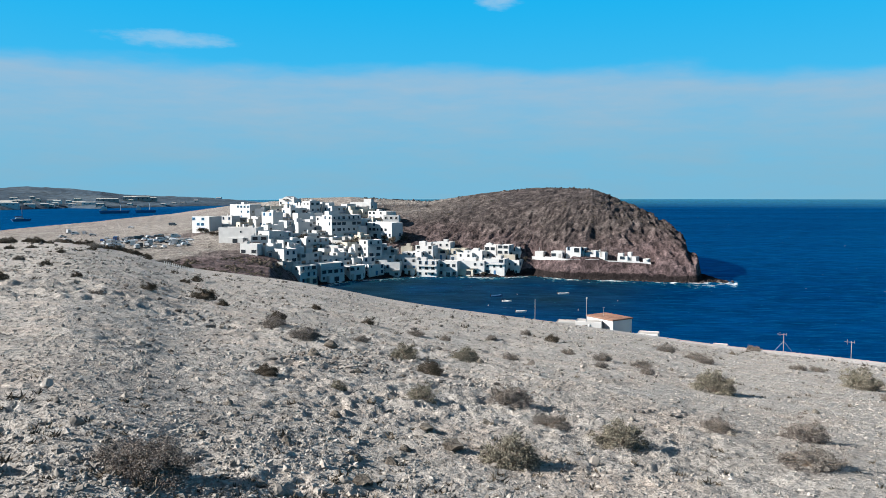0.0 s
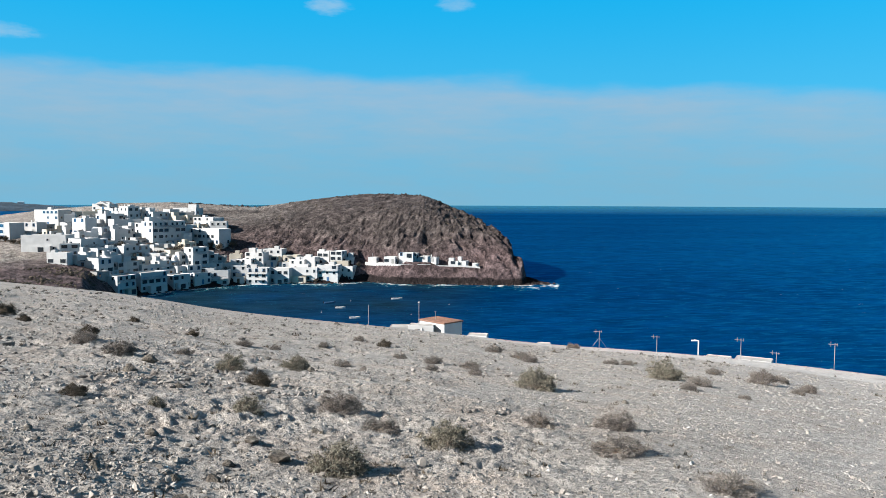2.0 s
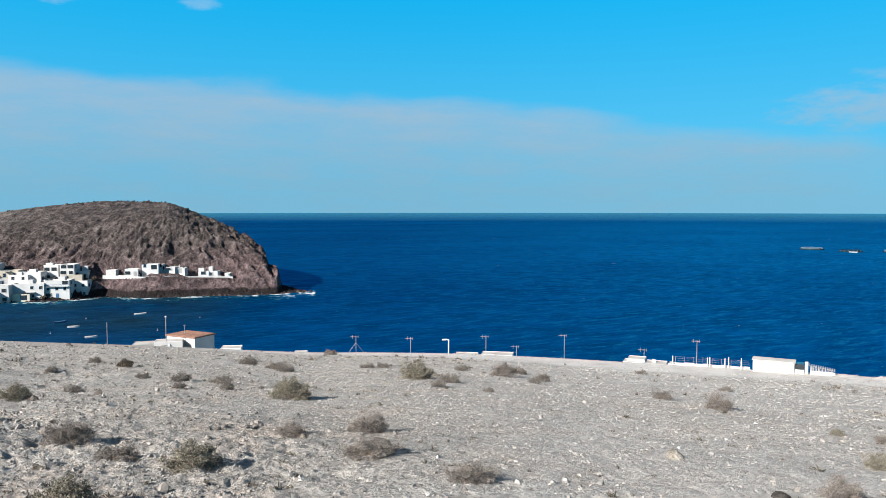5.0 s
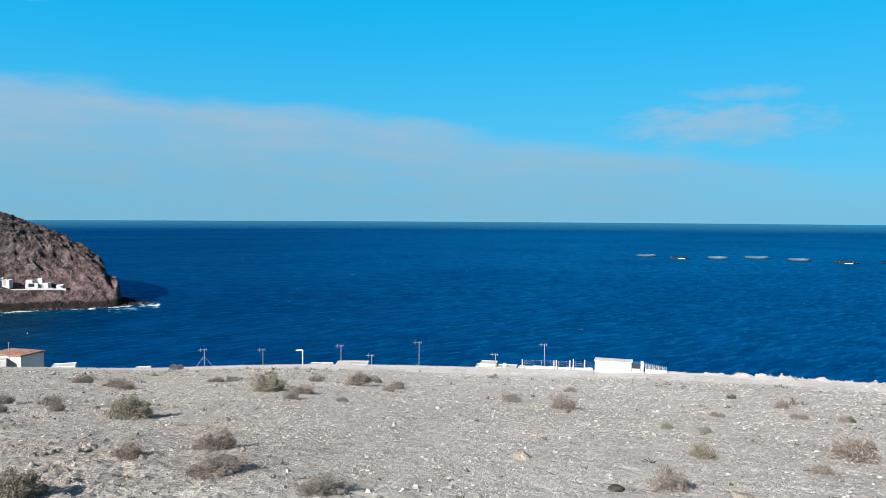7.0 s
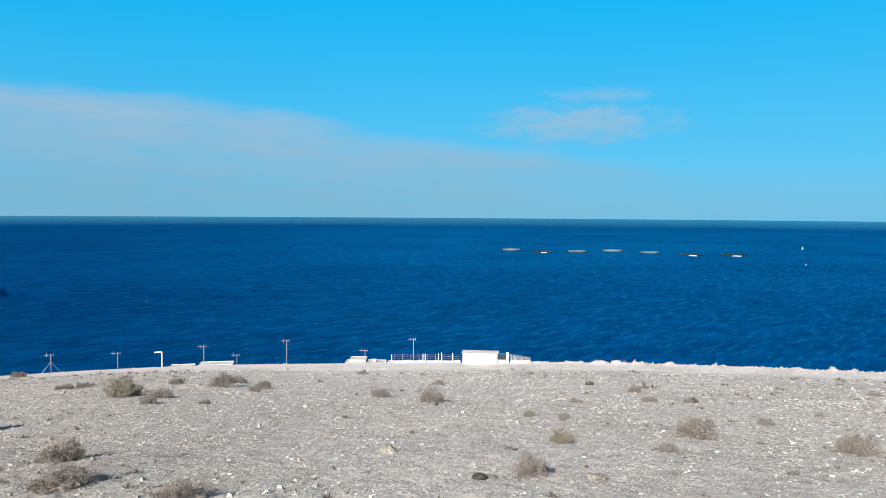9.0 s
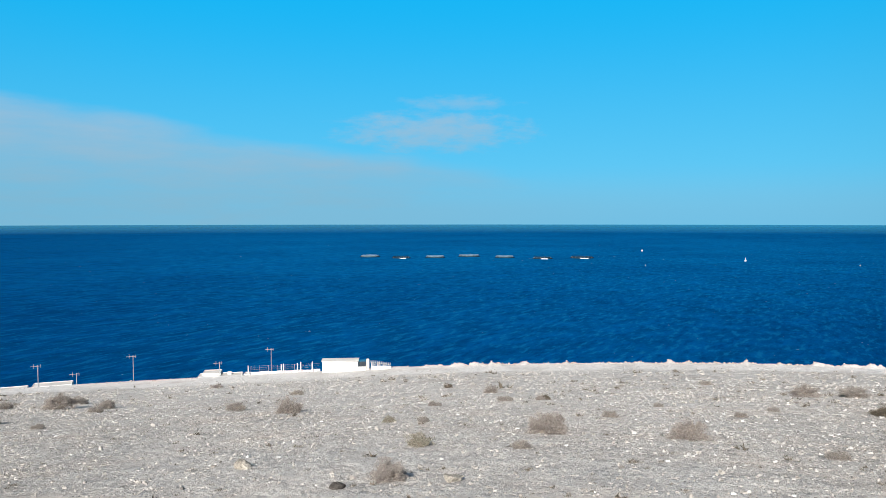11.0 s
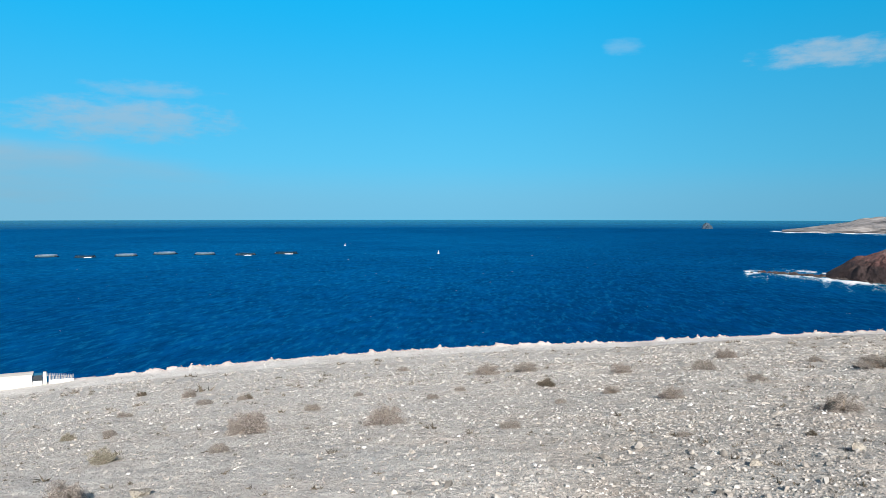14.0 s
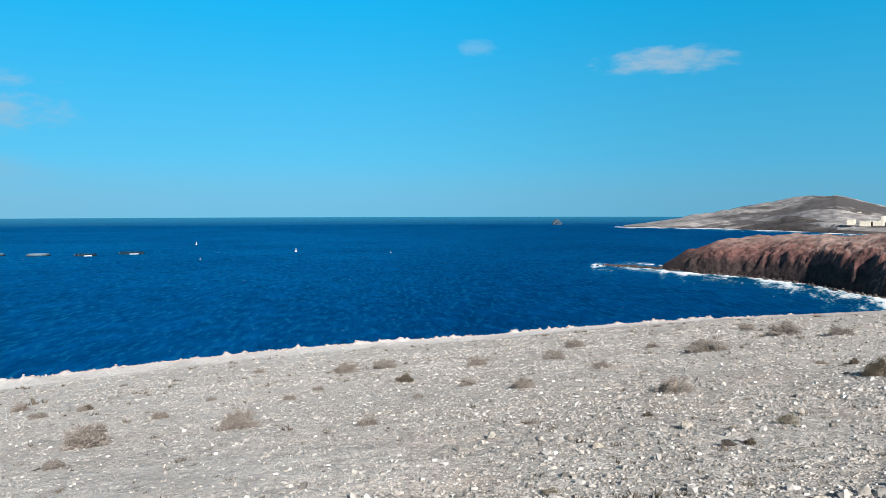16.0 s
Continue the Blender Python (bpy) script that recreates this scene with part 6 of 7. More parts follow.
def mast(kind, bearing, dist, base, height):
    """Aerials and lamps that stick up over the brow from roofs below."""
    x, y = polar(bearing, dist)
    text = {"plain": "thin steel mast rising above the brow", "dish": "steel mast with a small round antenna", "tripod": "television aerial on a stayed mast",
            "aerial": "television aerial on a thin steel mast", "lamp": "white street lamp with a bent arm"}[kind]
    ob = thing("street_lamp" if kind == "lamp" else "antenna_mast", pose(float(x), float(y), base, 0, 0, -bearing), text, "lamp" if kind == "lamp" else "antenna", "masts along the brow")
    t = 0.09 if kind == "lamp" else 0.045
    bm = bmesh.new()
    rod(bm, (0, 0, -0.2), (0, 0, height), t, 6)
    part("pole", bm, LIME if kind == "lamp" else STEEL, ob)
    if kind == "lamp":
        bm = bmesh.new()
        rod(bm, (0.02, 0, height - 0.05), (-0.55, 0, height + 0.02), t, 6)
        part("arm", bm, LIME, ob)
        bm = bmesh.new()
        box(bm, -0.65, 0, height - 0.1, 0.55, 0.25, 0.14, 0.8)
        part("lamp_head", bm, LIME, ob)
    if kind == "dish":
        bm = bmesh.new()
        bmesh.ops.create_cone(bm, cap_ends=True, segments=12, radius1=0.15, radius2=0.06, depth=0.1, matrix=Matrix.Translation((0, -0.1, height - 0.1)) @ Euler((radians(90), 0, 0)).to_matrix().to_4x4())
        part("dish", bm, LIME, ob)
    if kind in ("aerial", "tripod"):
        bm = bmesh.new()
        rod(bm, (-0.75, 0, height - 0.15), (0.35, 0, height - 0.15), 0.03, 5)
        for k in range(7):
            rod(bm, (-0.75 + 0.17 * k, -0.22, height - 0.15), (-0.75 + 0.17 * k, 0.22, height - 0.15), 0.014, 4)
        rod(bm, (-0.45, 0, height - 0.42), (-0.45, 0, height + 0.15), 0.025, 4)
        rod(bm, (0.28, -0.3, height - 0.3), (0.28, 0.3, height), 0.02, 4)
        part("aerial", bm, STEEL, ob)
    if kind == "tripod":
        for sx, sy in ((-1.9, 0.2), (1.9, 0.2), (0, 1.7)):
            bm = bmesh.new()
            rod(bm, (0, 0, height - 1.0), (sx, sy, 0.0), 0.022, 4)
            part("stay", bm, STEEL, ob)
    return ob


def low_roof(bearing, dist, base, w, d, h, kind):
    """The top of a house that stands below the brow."""
    x, y = polar(bearing, dist + d / 2)
    ob = thing("low_house", pose(float(x), float(y), base, 0, 0, -bearing - 6), "low whitewashed house roof showing over the brow" if kind == "white" else "low grey flat roof showing over the brow", "house", "houses below the brow")
    part("wall", shell(w, d, h, 1.5, 0.12, 0.12), LIME if kind == "white" else GREY_PLASTER, ob)
    bm = bmesh.new()
    box(bm, 0, 0, h - 0.11, w - 0.26, d - 0.26, 0.05)
    part("roof", bm, ROOF_GREY, ob)
    if kind == "white" and w > 5.5:
        bm = bmesh.new()
        box(bm, w * 0.2, 0.1, h - 0.06, 0.5, 0.5, 0.35)
        part("chimney", bm, LIME, ob)
    return ob


def post(bearing, dist, base, h):
    x, y = polar(bearing, dist)
    bm = bmesh.new()
    rod(bm, (0, 0, -0.3), (0.02, 0.02, h), 0.075, 7, 0.06)
    ob = new("post", to_mesh("post", bm, LIME))
    ob.matrix_world = pose(float(x), float(y), base, 2, -3, 0)
    return tagged(ob, "whitewashed wooden post beside the track", "post", "posts by the hut")


def red_roof_house(bearing, dist, base, h):
    """White hut, one corner towards the track, under a flat brown-tiled slab; bearing and distance give that corner."""
    w, d, rz = 3.7, 5.2, radians(45 - bearing)
    x, y = polar(bearing, dist)
    x += w / 2 * math.cos(rz) - d / 2 * math.sin(rz)
    y += w / 2 * math.sin(rz) + d / 2 * math.cos(rz)
    ob = thing("house", pose(float(x), float(y), base, 0, 0, math.degrees(rz)), "white hut with a flat brown-tiled roof slab", "house")
    part("wall", shell(w, d, h - 0.3, 1.5, 0.05, 0.15), LIME, ob)
    bm = bmesh.new()
    v = [bm.verts.new((sx * (w / 2 + 0.15), sy * (d / 2 + 0.15), h - 0.32 + t)) for t in (0, 0.2) for sx, sy in ((-1, -1), (1, -1), (1, 1), (-1, 1))]
    for f in ((3, 2, 1, 0), (4, 5, 6, 7), (0, 1, 5, 4), (1, 2, 6, 5), (2, 3, 7, 6), (3, 0, 4, 7)):
        bm.faces.new([v[i] for i in f])
    bmesh.ops.bevel(bm, geom=bm.edges[:], offset=0.03, segments=1, affect="EDGES")
    part("roof", bm, TILE_BROWN, ob, "faded brown tiled roof slab")
    for k in range(7):
        bm = bmesh.new()
        box(bm, -w / 2 + 0.3 + k * 0.52, 0, h - 0.13, 0.09, d * 0.9, 0.05)
        part("tile_ridge", bm, TILE_BROWN, ob)
    bm = bmesh.new()
    box(bm, -w / 2 - 1.2, 0.9, -1.5, 2.3, 2.6, h + 0.6)
    part("annex", bm, LIME, ob)
    bm = bmesh.new()
    rod(bm, (-0.6, 0.5, h - 0.1), (-0.6, 0.5, h + 1.2), 0.03, 5)
    rod(bm, (-0.8, 0.5, h + 1.1), (-0.4, 0.5, h + 1.1), 0.03, 5)
    part("aerial", bm, STEEL, ob)
    return ob


def beach_hut(bearing, dist, base, w, h):
    """The white flat-roofed hut on the track with a shaded porch beside it."""
    x, y = polar(bearing, dist + 0.95)
    ob = thing("hut", pose(float(x), float(y), base, 0, 0, -bearing - 3), "white flat-roofed hut with a porch beside the track", "hut")
    main = w * 0.80
    bm = shell(main, 1.9, h, 1.0, 0.08, 0.12)
    bmesh.ops.translate(bm, verts=bm.verts, vec=(-w * 0.1, 0, 0))
    part("wall", bm, LIME, ob)
    bm = bmesh.new()
    box(bm, -w * 0.1, 0, h - 0.02, main + 0.25, 2.1, 0.08)
    part("roof", bm, ROOF_GREY, ob, "thin grey roof edge")
    px = -w * 0.1 + main / 2
    bm = bmesh.new()
    box(bm, px + 0.55, -0.1, -1.0, 1.0, 1.6, h * 0.5 + 1.0)
    part("low_wall", bm, LIME, ob)
    bm = bmesh.new()
    box(bm, px + 0.55, 0.0, h * 0.5, 0.95, 1.4, h * 0.42)
    part("opening", bm, DARK_GLASS, ob, "dark shaded opening")
    bm = bmesh.new()
    box(bm, px + 1.3, -0.6, -1.0, 0.36, 0.36, h + 1.2)
    part("pillar", bm, CREAM, ob)
    for k in range(4):
        bm = bmesh.new()
        box(bm, px + 1.8 + 0.75 * k, -0.9, -1.0, 0.09, 0.09, h + 0.75 - 0.12 * k)
        part("porch_post", bm, STEEL, ob)
    bm = bmesh.new()
    for k in range(12):
        box(bm, px + 1.6 + 0.24 * k, -0.3, h - 0.2 - 0.035 * k, 0.14, 1.5, 0.05)
    part("pergola", bm, STEEL, ob, "grey slatted porch roof")
    bm = bmesh.new()
    for k in range(16):
        box(bm, px + 1.75 + 0.155 * k, -0.80, h * 0.5, 0.07, 0.04, h * 0.42 - 0.02 * k)
    part("screen", bm, GREY_PLASTER, ob, "weathered grey slatted screen")
    bm = bmesh.new()
    box(bm, px + 3.0, -0.85, -1.0, 2.6, 0.12, 1.0 + h * 0.52)
    part("porch_wall", bm, LIME, ob)
    return ob


mast("plain", 7.15, 108.5, 18.56, 4.15)
mast("dish", 11.03, 106.6, 18.09, 5.31)
mast("tripod", 24.80, 102.3, 16.95, 3.49)
mast("aerial", 28.99, 101.7, 16.89, 3.32)
mast("aerial", 34.80, 101.4, 16.71, 3.81)
mast("aerial", 37.14, 101.4, 16.60, 2.58)
mast("aerial", 40.77, 101.5, 16.42, 4.41)
mast("aerial", 46.66, 101.6, 16.23, 3.06)
mast("aerial", 50.38, 101.5, 16.26, 4.55)
mast("lamp", 31.92, 101.5, 16.82, 3.11)
low_roof(9.89, 107.6, 16.51, 4.08, 2.4, 3.08, "grey")
low_roof(11.24, 106.5, 16.75, 3.63, 2.4, 3.19, "white")
low_roof(15.58, 104.9, 16.18, 2.78, 2.4, 2.64, "white")
low_roof(20.61, 104.3, 14.75, 1.90, 2, 3.10, "white")
low_roof(33.30, 101.4, 15.45, 3.07, 2.4, 2.31, "white")
low_roof(35.68, 101.4, 15.36, 4.38, 2.4, 2.52, "white")
low_roof(46.74, 101.1, 15.34, 5.59, 2.4, 2.18, "white")
low_roof(46.15, 102.1, 14.50, 2.32, 2.4, 3.27, "white")
low_roof(48.65, 101.0, 15.72, 0.84, 1.5, 1.90, "white")
low_roof(49.95, 101.0, 15.69, 2.37, 1.6, 1.83, "white")
post(51.12, 99.5, 17.70, 1.30)
post(51.29, 99.4, 17.70, 1.38)
post(52.32, 99.4, 17.73, 1.36)
post(52.57, 99.4, 17.73, 1.52)
post(53.42, 99.3, 17.76, 1.49)
post(48.71, 99.5, 17.65, 1.35)
red_roof_house(12.99, 106.4, 13.17, 7.30)
beach_hut(55.87, 97.3, 17.99, 5.70, 1.55)


def low_wall(b0, b1, dist, base, h):
    """A whitewashed wall of short straight lengths, with a wire fence on thin stakes above it."""
    ob = thing("low_wall", pose(0, 0, 0), "low whitewashed wall with a wire fence by the hut", "wall")
    n = max(2, int((b1 - b0) / 0.6))
    pts = [polar(b0 + (b1 - b0) * k / n, dist) for k in range(n + 1)]
    bm, wire = bmesh.new(), bmesh.new()
    for k, ((x0, y0), (x1, y1)) in enumerate(zip(pts, pts[1:])):
        m = pose((x0 + x1) / 2, (y0 + y1) / 2, base, 0, 0, math.degrees(math.atan2(y1 - y0, x1 - x0)))
        old = set(bm.verts)
        box(bm, 0, 0, -0.8, math.hypot(x1 - x0, y1 - y0), 0.25, 0.8 + h * (0.85 + 0.15 * (k % 2)))
        bmesh.ops.transform(bm, matrix=m, verts=[v for v in bm.verts if v not in old])
        rod(wire, (x0, y0, base), (x0, y0, base + h + 0.75), 0.02, 4)
        for z in (0.25, 0.5, 0.72):
            rod(wire, (x0, y0, base + h + z), (x1, y1, base + h + z), 0.008, 3)
    part("wall", bm, LIME, ob)
    part("fence", wire, STEEL, ob, "thin wire fence")
    return ob


low_wall(48.9, 54.0, 99.8, 17.68, 0.45)


# ---------------------------------------------------------------- on the water
def boat(bearing, dist, length, turn, hull=LIME, colour="white"):
    x, y = polar(bearing, dist)
    ob = thing("rowing_boat", pose(float(x), float(y), 0.0, 0, 0, -bearing + turn), f"small {colour} open boat moored in the bay", "boat", "boats in the bay")
    bm = bmesh.new()
    rings = []
    for k in range(9):
        u = k / 8 * 2 - 1
        w = length * 0.18 * (1 - max(0, u) ** 2.2) * (1 if u > -0.9 else 0.85)
        sheer = 0.45 + 0.28 * max(0, u) ** 2
        xx = u * length / 2
        rings.append([bm.verts.new(c) for c in ((xx, -w, sheer), (xx, -w * 0.75, -0.05), (xx, 0, -0.2), (xx, w * 0.75, -0.05), (xx, w, sheer), (xx, w * 0.85, sheer - 0.02), (xx, 0, 0.12), (xx, -w * 0.85, sheer - 0.02))])
    for a, b in zip(rings, rings[1:]):
        for i in range(8):
            j = (i + 1) % 8
            bm.faces.new((a[i], a[j], b[j], b[i]))
    bm.faces.new(rings[0])
    part("hull", bm, hull, ob)
    for u in (-0.2, 0.12):
        bm = bmesh.new()
        box(bm, u * length, 0, 0.28, 0.25, length * 0.3, 0.05)
        part("bench", bm, BROWN_WOOD, ob)
    bm = bmesh.new()
    box(bm, -length * 0.5 - 0.1, 0, 0.1, 0.25, 0.3, 0.75, 0.8)
    part("outboard_motor", bm, RUBBER, ob)
    return ob


# blue of the air between is mixed into these pen colours
PEN_GREY = plain("hazed_grey_pipe", (0.27, 0.35, 0.40), 0.9, 0.1)
NET_GREY = plain("hazed_grey_net", (0.08, 0.135, 0.17), 0.95, 0.05)
NET_DARK = plain("hazed_dark_net", (0.012, 0.035, 0.055), 0.95, 0.05)


def fish_pen(bearing, dist, width, dark):
    """A floating fish-farm ring: a double collar, a handrail on stanchions and the net."""
    x, y = polar(bearing, dist)
    ob = thing("fish_pen", pose(float(x), float(y), 0.0, 0, 0, -bearing), "dark floating fish farm ring with a handrail" if dark else "pale floating fish farm ring with a handrail", "fish pen", "fish farm on the sea")
    R = width / 2
    mat = NET_DARK

    def ring(rad, z, t):
        bm = bmesh.new()
        n = 28
        for k in range(n):
            a, b = 2 * math.pi * k / n, 2 * math.pi * (k + 1) / n
            rod(bm, (rad * math.cos(a), rad * math.sin(a), z), (rad * math.cos(b), rad * math.sin(b), z), t, 5)
        return bm
    part("collar", ring(R, 0.25, 0.42), mat, ob)
    part("inner_collar", ring(R * 0.9, 0.25, 0.36), NET_DARK, ob)
    part("handrail", ring(R * 0.9, 1.7, 0.13), NET_DARK if dark else PEN_GREY, ob)
    for k in range(14):
        a = 2 * math.pi * k / 14
        bm = bmesh.new()
        rod(bm, (R * 0.9 * math.cos(a), R * 0.9 * math.sin(a), 0.2), (R * 0.9 * math.cos(a), R * 0.9 * math.sin(a), 1.5), 0.08, 5)
        part("stanchion", bm, PEN_GREY, ob)
    bm = bmesh.new()
    n = 40
    v = [[bm.verts.new((R * 0.88 * math.cos(2 * math.pi * k / n), R * 0.88 * math.sin(2 * math.pi * k / n), z)) for z in (0.2, 1.15 + 0.3 * (k % 2))] for k in range(n)]
    for k in range(n):
        bm.faces.new((v[k][0], v[(k + 1) % n][0], v[(k + 1) % n][1], v[k][1]))
    part("net", bm, NET_DARK if dark else NET_GREY, ob, "dark net" if dark else "net in hazy blue-grey")
    if dark:
        bm = bmesh.new()
        box(bm, R * 0.2, -R * 1.05, 0.05, R * 0.7, 1.3, 0.55, 0.9)
        part("work_float", bm, LIME, ob, "white work float")
    return ob


def buoy(bearing, dist, h):
    x, y = polar(bearing, dist)
    ob = thing("buoy", pose(float(x), float(y), 0.0), "small white marker buoy on the water", "buoy", "buoys")
    bm = bmesh.new()
    bmesh.ops.create_uvsphere(bm, u_segments=10, v_segments=7, radius=h * 0.3, matrix=Matrix.Translation((0, 0, h * 0.12)))
    part("float", bm, LIME, ob)
    bm = bmesh.new()
    rod(bm, (0, 0, 0), (0, 0, h), h * 0.1, 6, h * 0.05)
    part("staff", bm, LIME, ob)
    return ob


boat(4.18, 275, 4.2, 20, BLUE_PAINT, "blue-painted")
boat(5.01, 262, 3.5, -10)
boat(9.31, 284, 4.3, 5)
boat(6.10, 239, 3.5, 0)
fish_pen(57.81, 747, 19.2, 0)
fish_pen(60.18, 723, 17.5, 1)
fish_pen(62.79, 732, 18.9, 0)
fish_pen(65.39, 754, 21.7, 0)
fish_pen(68.12, 734, 18.9, 0)
fish_pen(71.00, 717, 18.5, 1)
fish_pen(73.96, 733, 22.2, 1)
buoy(78.34, 901, 3.2)
buoy(85.48, 715, 3.3)
buoy(78.59, 621, 1.4)
buoy(92.64, 685, 1.6)
buoy(5.79, 280, 0.6)
buoy(10.43, 245, 0.6)
buoy(13.35, 269, 0.6)
buoy(3.57, 252, 0.6)


# ---------------------------------------------------------------- car park and track
def vehicle_parts(kind, paint):
    L, Wd, H = {"car": (4.1, 1.72, 1.45), "van": (4.9, 1.9, 2.0), "camper": (6.2, 2.2, 2.8)}[kind]
    prof = {"car": ((-0.5, 0.3), (-0.5, 0.62), (-0.44, 0.68), (-0.36, 0.97), (-0.05, 1.0), (0.16, 0.70), (0.46, 0.6), (0.5, 0.3)),
            "van": ((-0.5, 0.22), (-0.5, 0.95), (-0.47, 1.0), (0.15, 1.0), (0.3, 0.62), (0.47, 0.52), (0.5, 0.22)),
            "camper": ((-0.5, 0.17), (-0.5, 0.97), (-0.48, 1.0), (0.36, 1.0), (0.46, 0.9), (0.40, 0.66), (0.5, 0.4), (0.5, 0.17))}[kind]
    bm = bmesh.new()
    sides = [[bm.verts.new((x * L, s * Wd / 2 * (1 if z < 0.7 else 0.86), z * H)) for x, z in prof] for s in (-1, 1)]
    bm.faces.new(sides[0])
    bm.faces.new(sides[1][::-1])
    for i in range(len(prof)):
        j = (i + 1) % len(prof)
        bm.faces.new((sides[0][j], sides[0][i], sides[1][i], sides[1][j]))
    bmesh.ops.recalc_face_normals(bm, faces=bm.faces)
    body = to_mesh("body", bm, paint)
    bm = bmesh.new()
    z0, z1 = {"car": (0.68, 0.92), "van": (0.62, 0.88), "camper": (0.55, 0.72)}[kind]
    x0, x1 = {"car": (-0.34, 0.06), "van": (-0.4, 0.2), "camper": (-0.3, 0.3)}[kind]
    box(bm, (x0 + x1) / 2 * L, 0, z0 * H, (x1 - x0) * L, Wd * 0.96, (z1 - z0) * H, 0.93)
    glass = to_mesh("side_windows", bm, DARK_GLASS)
    bm = bmesh.new()
    rod(bm, (0, -0.1, 0), (0, 0.1, 0), 0.32, 12)
    return body, glass, to_mesh("wheel", bm, RUBBER), L, Wd


VEHICLES = {}


def vehicle(kind, bearing, dist, base, turn, paint):
    x, y = polar(bearing, dist)
    key = (kind, paint)
    if key not in VEHICLES:
        VEHICLES[key] = vehicle_parts(kind, CAR_PAINTS[paint])
    body, glass, wheel, L, Wd = VEHICLES[key]
    colour = ("white", "silver", "black", "blue", "red")[paint]
    ob = thing("camper_van" if kind == "camper" else kind, pose(float(x), float(y), base + 0.06, 0, 0, -bearing + turn), f"{colour} {kind} parked on the dusty car park", kind, "parked vehicles")
    part("body", body, None, ob)
    part("glazing", glass, None, ob)
    for sx in (-0.3, 0.3):
        for sy in (-1, 1):
            o = part("wheel", wheel, None, ob)
            o.location = (sx * L, sy * (Wd / 2 - 0.08), 0.27)
    return ob


def track_post(bearing, dist):
    x, y = polar(bearing, dist)
    bm = bmesh.new()
    box(bm, 0, 0, -0.3, 0.10, 0.10, 0.72, 0.9)
    ob = new("track_post", to_mesh("track_post", bm, LIME))
    ob.matrix_world = pose(float(x), float(y), float(hill_z(bearing, dist)))
    return tagged(ob, "short white post in a row beside the track", "post", "row of posts along the track")


vehicle("camper", -26.57, 548, 12.15, 100, 1)
vehicle("van", -25.59, 526, 12.63, 80, 0)
vehicle("car", -26.66, 454, 12.57, 20, 0)
vehicle("car", -24.47, 426, 13.38, 80, 3)
vehicle("car", -23.97, 412, 13.85, 100, 0)
vehicle("camper", -23.60, 408, 14.09, 80, 3)
vehicle("car", -23.01, 420, 14.35, 170, 0)
vehicle("car", -22.57, 418, 14.64, -30, 2)
vehicle("van", -22.12, 412, 14.65, 20, 2)
vehicle("car", -21.68, 406, 14.63, -30, 2)
vehicle("car", -21.15, 395, 14.60, 20, 0)
vehicle("van", -20.62, 396, 14.73, 20, 0)
vehicle("car", -20.23, 404, 15.07, 0, 0)
vehicle("car", -20.09, 380, 14.76, 170, 0)
vehicle("car", -19.40, 376, 14.88, -30, 2)
vehicle("car", -18.69, 384, 15.12, -30, 0)
vehicle("car", -21.54, 364, 14.26, 80, 0)
vehicle("car", -22.62, 570, 14.18, -30, 0)
vehicle("van", -19.82, 528, 16.98, -30, 2)
vehicle("car", -25.07, 491, 13.16, 0, 1)
vehicle("car", -20.84, 418, 15.34, 20, 2)
vehicle("car", -24.18, 446, 13.41, 80, 1)
vehicle("car", -23.39, 393, 14.33, 0, 0)
vehicle("car", -22.80, 395, 14.34, -30, 0)
vehicle("car", -22.35, 402, 14.19, 100, 0)
vehicle("car", -21.89, 432, 14.68, 100, 2)
vehicle("car", -21.37, 422, 14.84, 20, 0)
vehicle("car", -20.47, 380, 14.51, 20, 2)
vehicle("car", -19.78, 394, 15.04, -30, 0)
vehicle("car", -19.09, 368, 14.82, 170, 0)
vehicle("van", -26.16, 518, 12.80, 0, 0)
vehicle("car", -26.93, 487, 12.81, 20, 1)
vehicle("van", -19.62, 412, 15.40, 0, 0)
PARKING = random.Random(8)
for k in range(24):       # the rest of the rows on the flat
    b = -24.4 + 0.235 * k + PARKING.uniform(-0.05, 0.05)
    d = PARKING.choice((352, 360, 371, 386, 399)) + PARKING.uniform(-2, 2)
    vehicle(PARKING.choice(("car", "car", "van", "camper")), b, d, float(headland_z(b, d)) + 0.02, PARKING.choice((70, 85, 100, 20)), PARKING.choice((0, 0, 0, 1, 2)))
track_post(-20.40, 103.6)
track_post(-20.26, 103.3)
track_post(-20.12, 103.5)
track_post(-19.99, 103.3)
track_post(-19.85, 102.9)
track_post(-19.71, 102.6)
track_post(-19.57, 102.2)
track_post(-19.44, 101.5)
track_post(-19.30, 101.0)
track_post(-19.16, 100.9)
track_post(-19.02, 100.6)
track_post(-18.88, 97.9)
track_post(-18.74, 96.8)
track_post(-18.60, 95.3)
track_post(-18.46, 94.8)


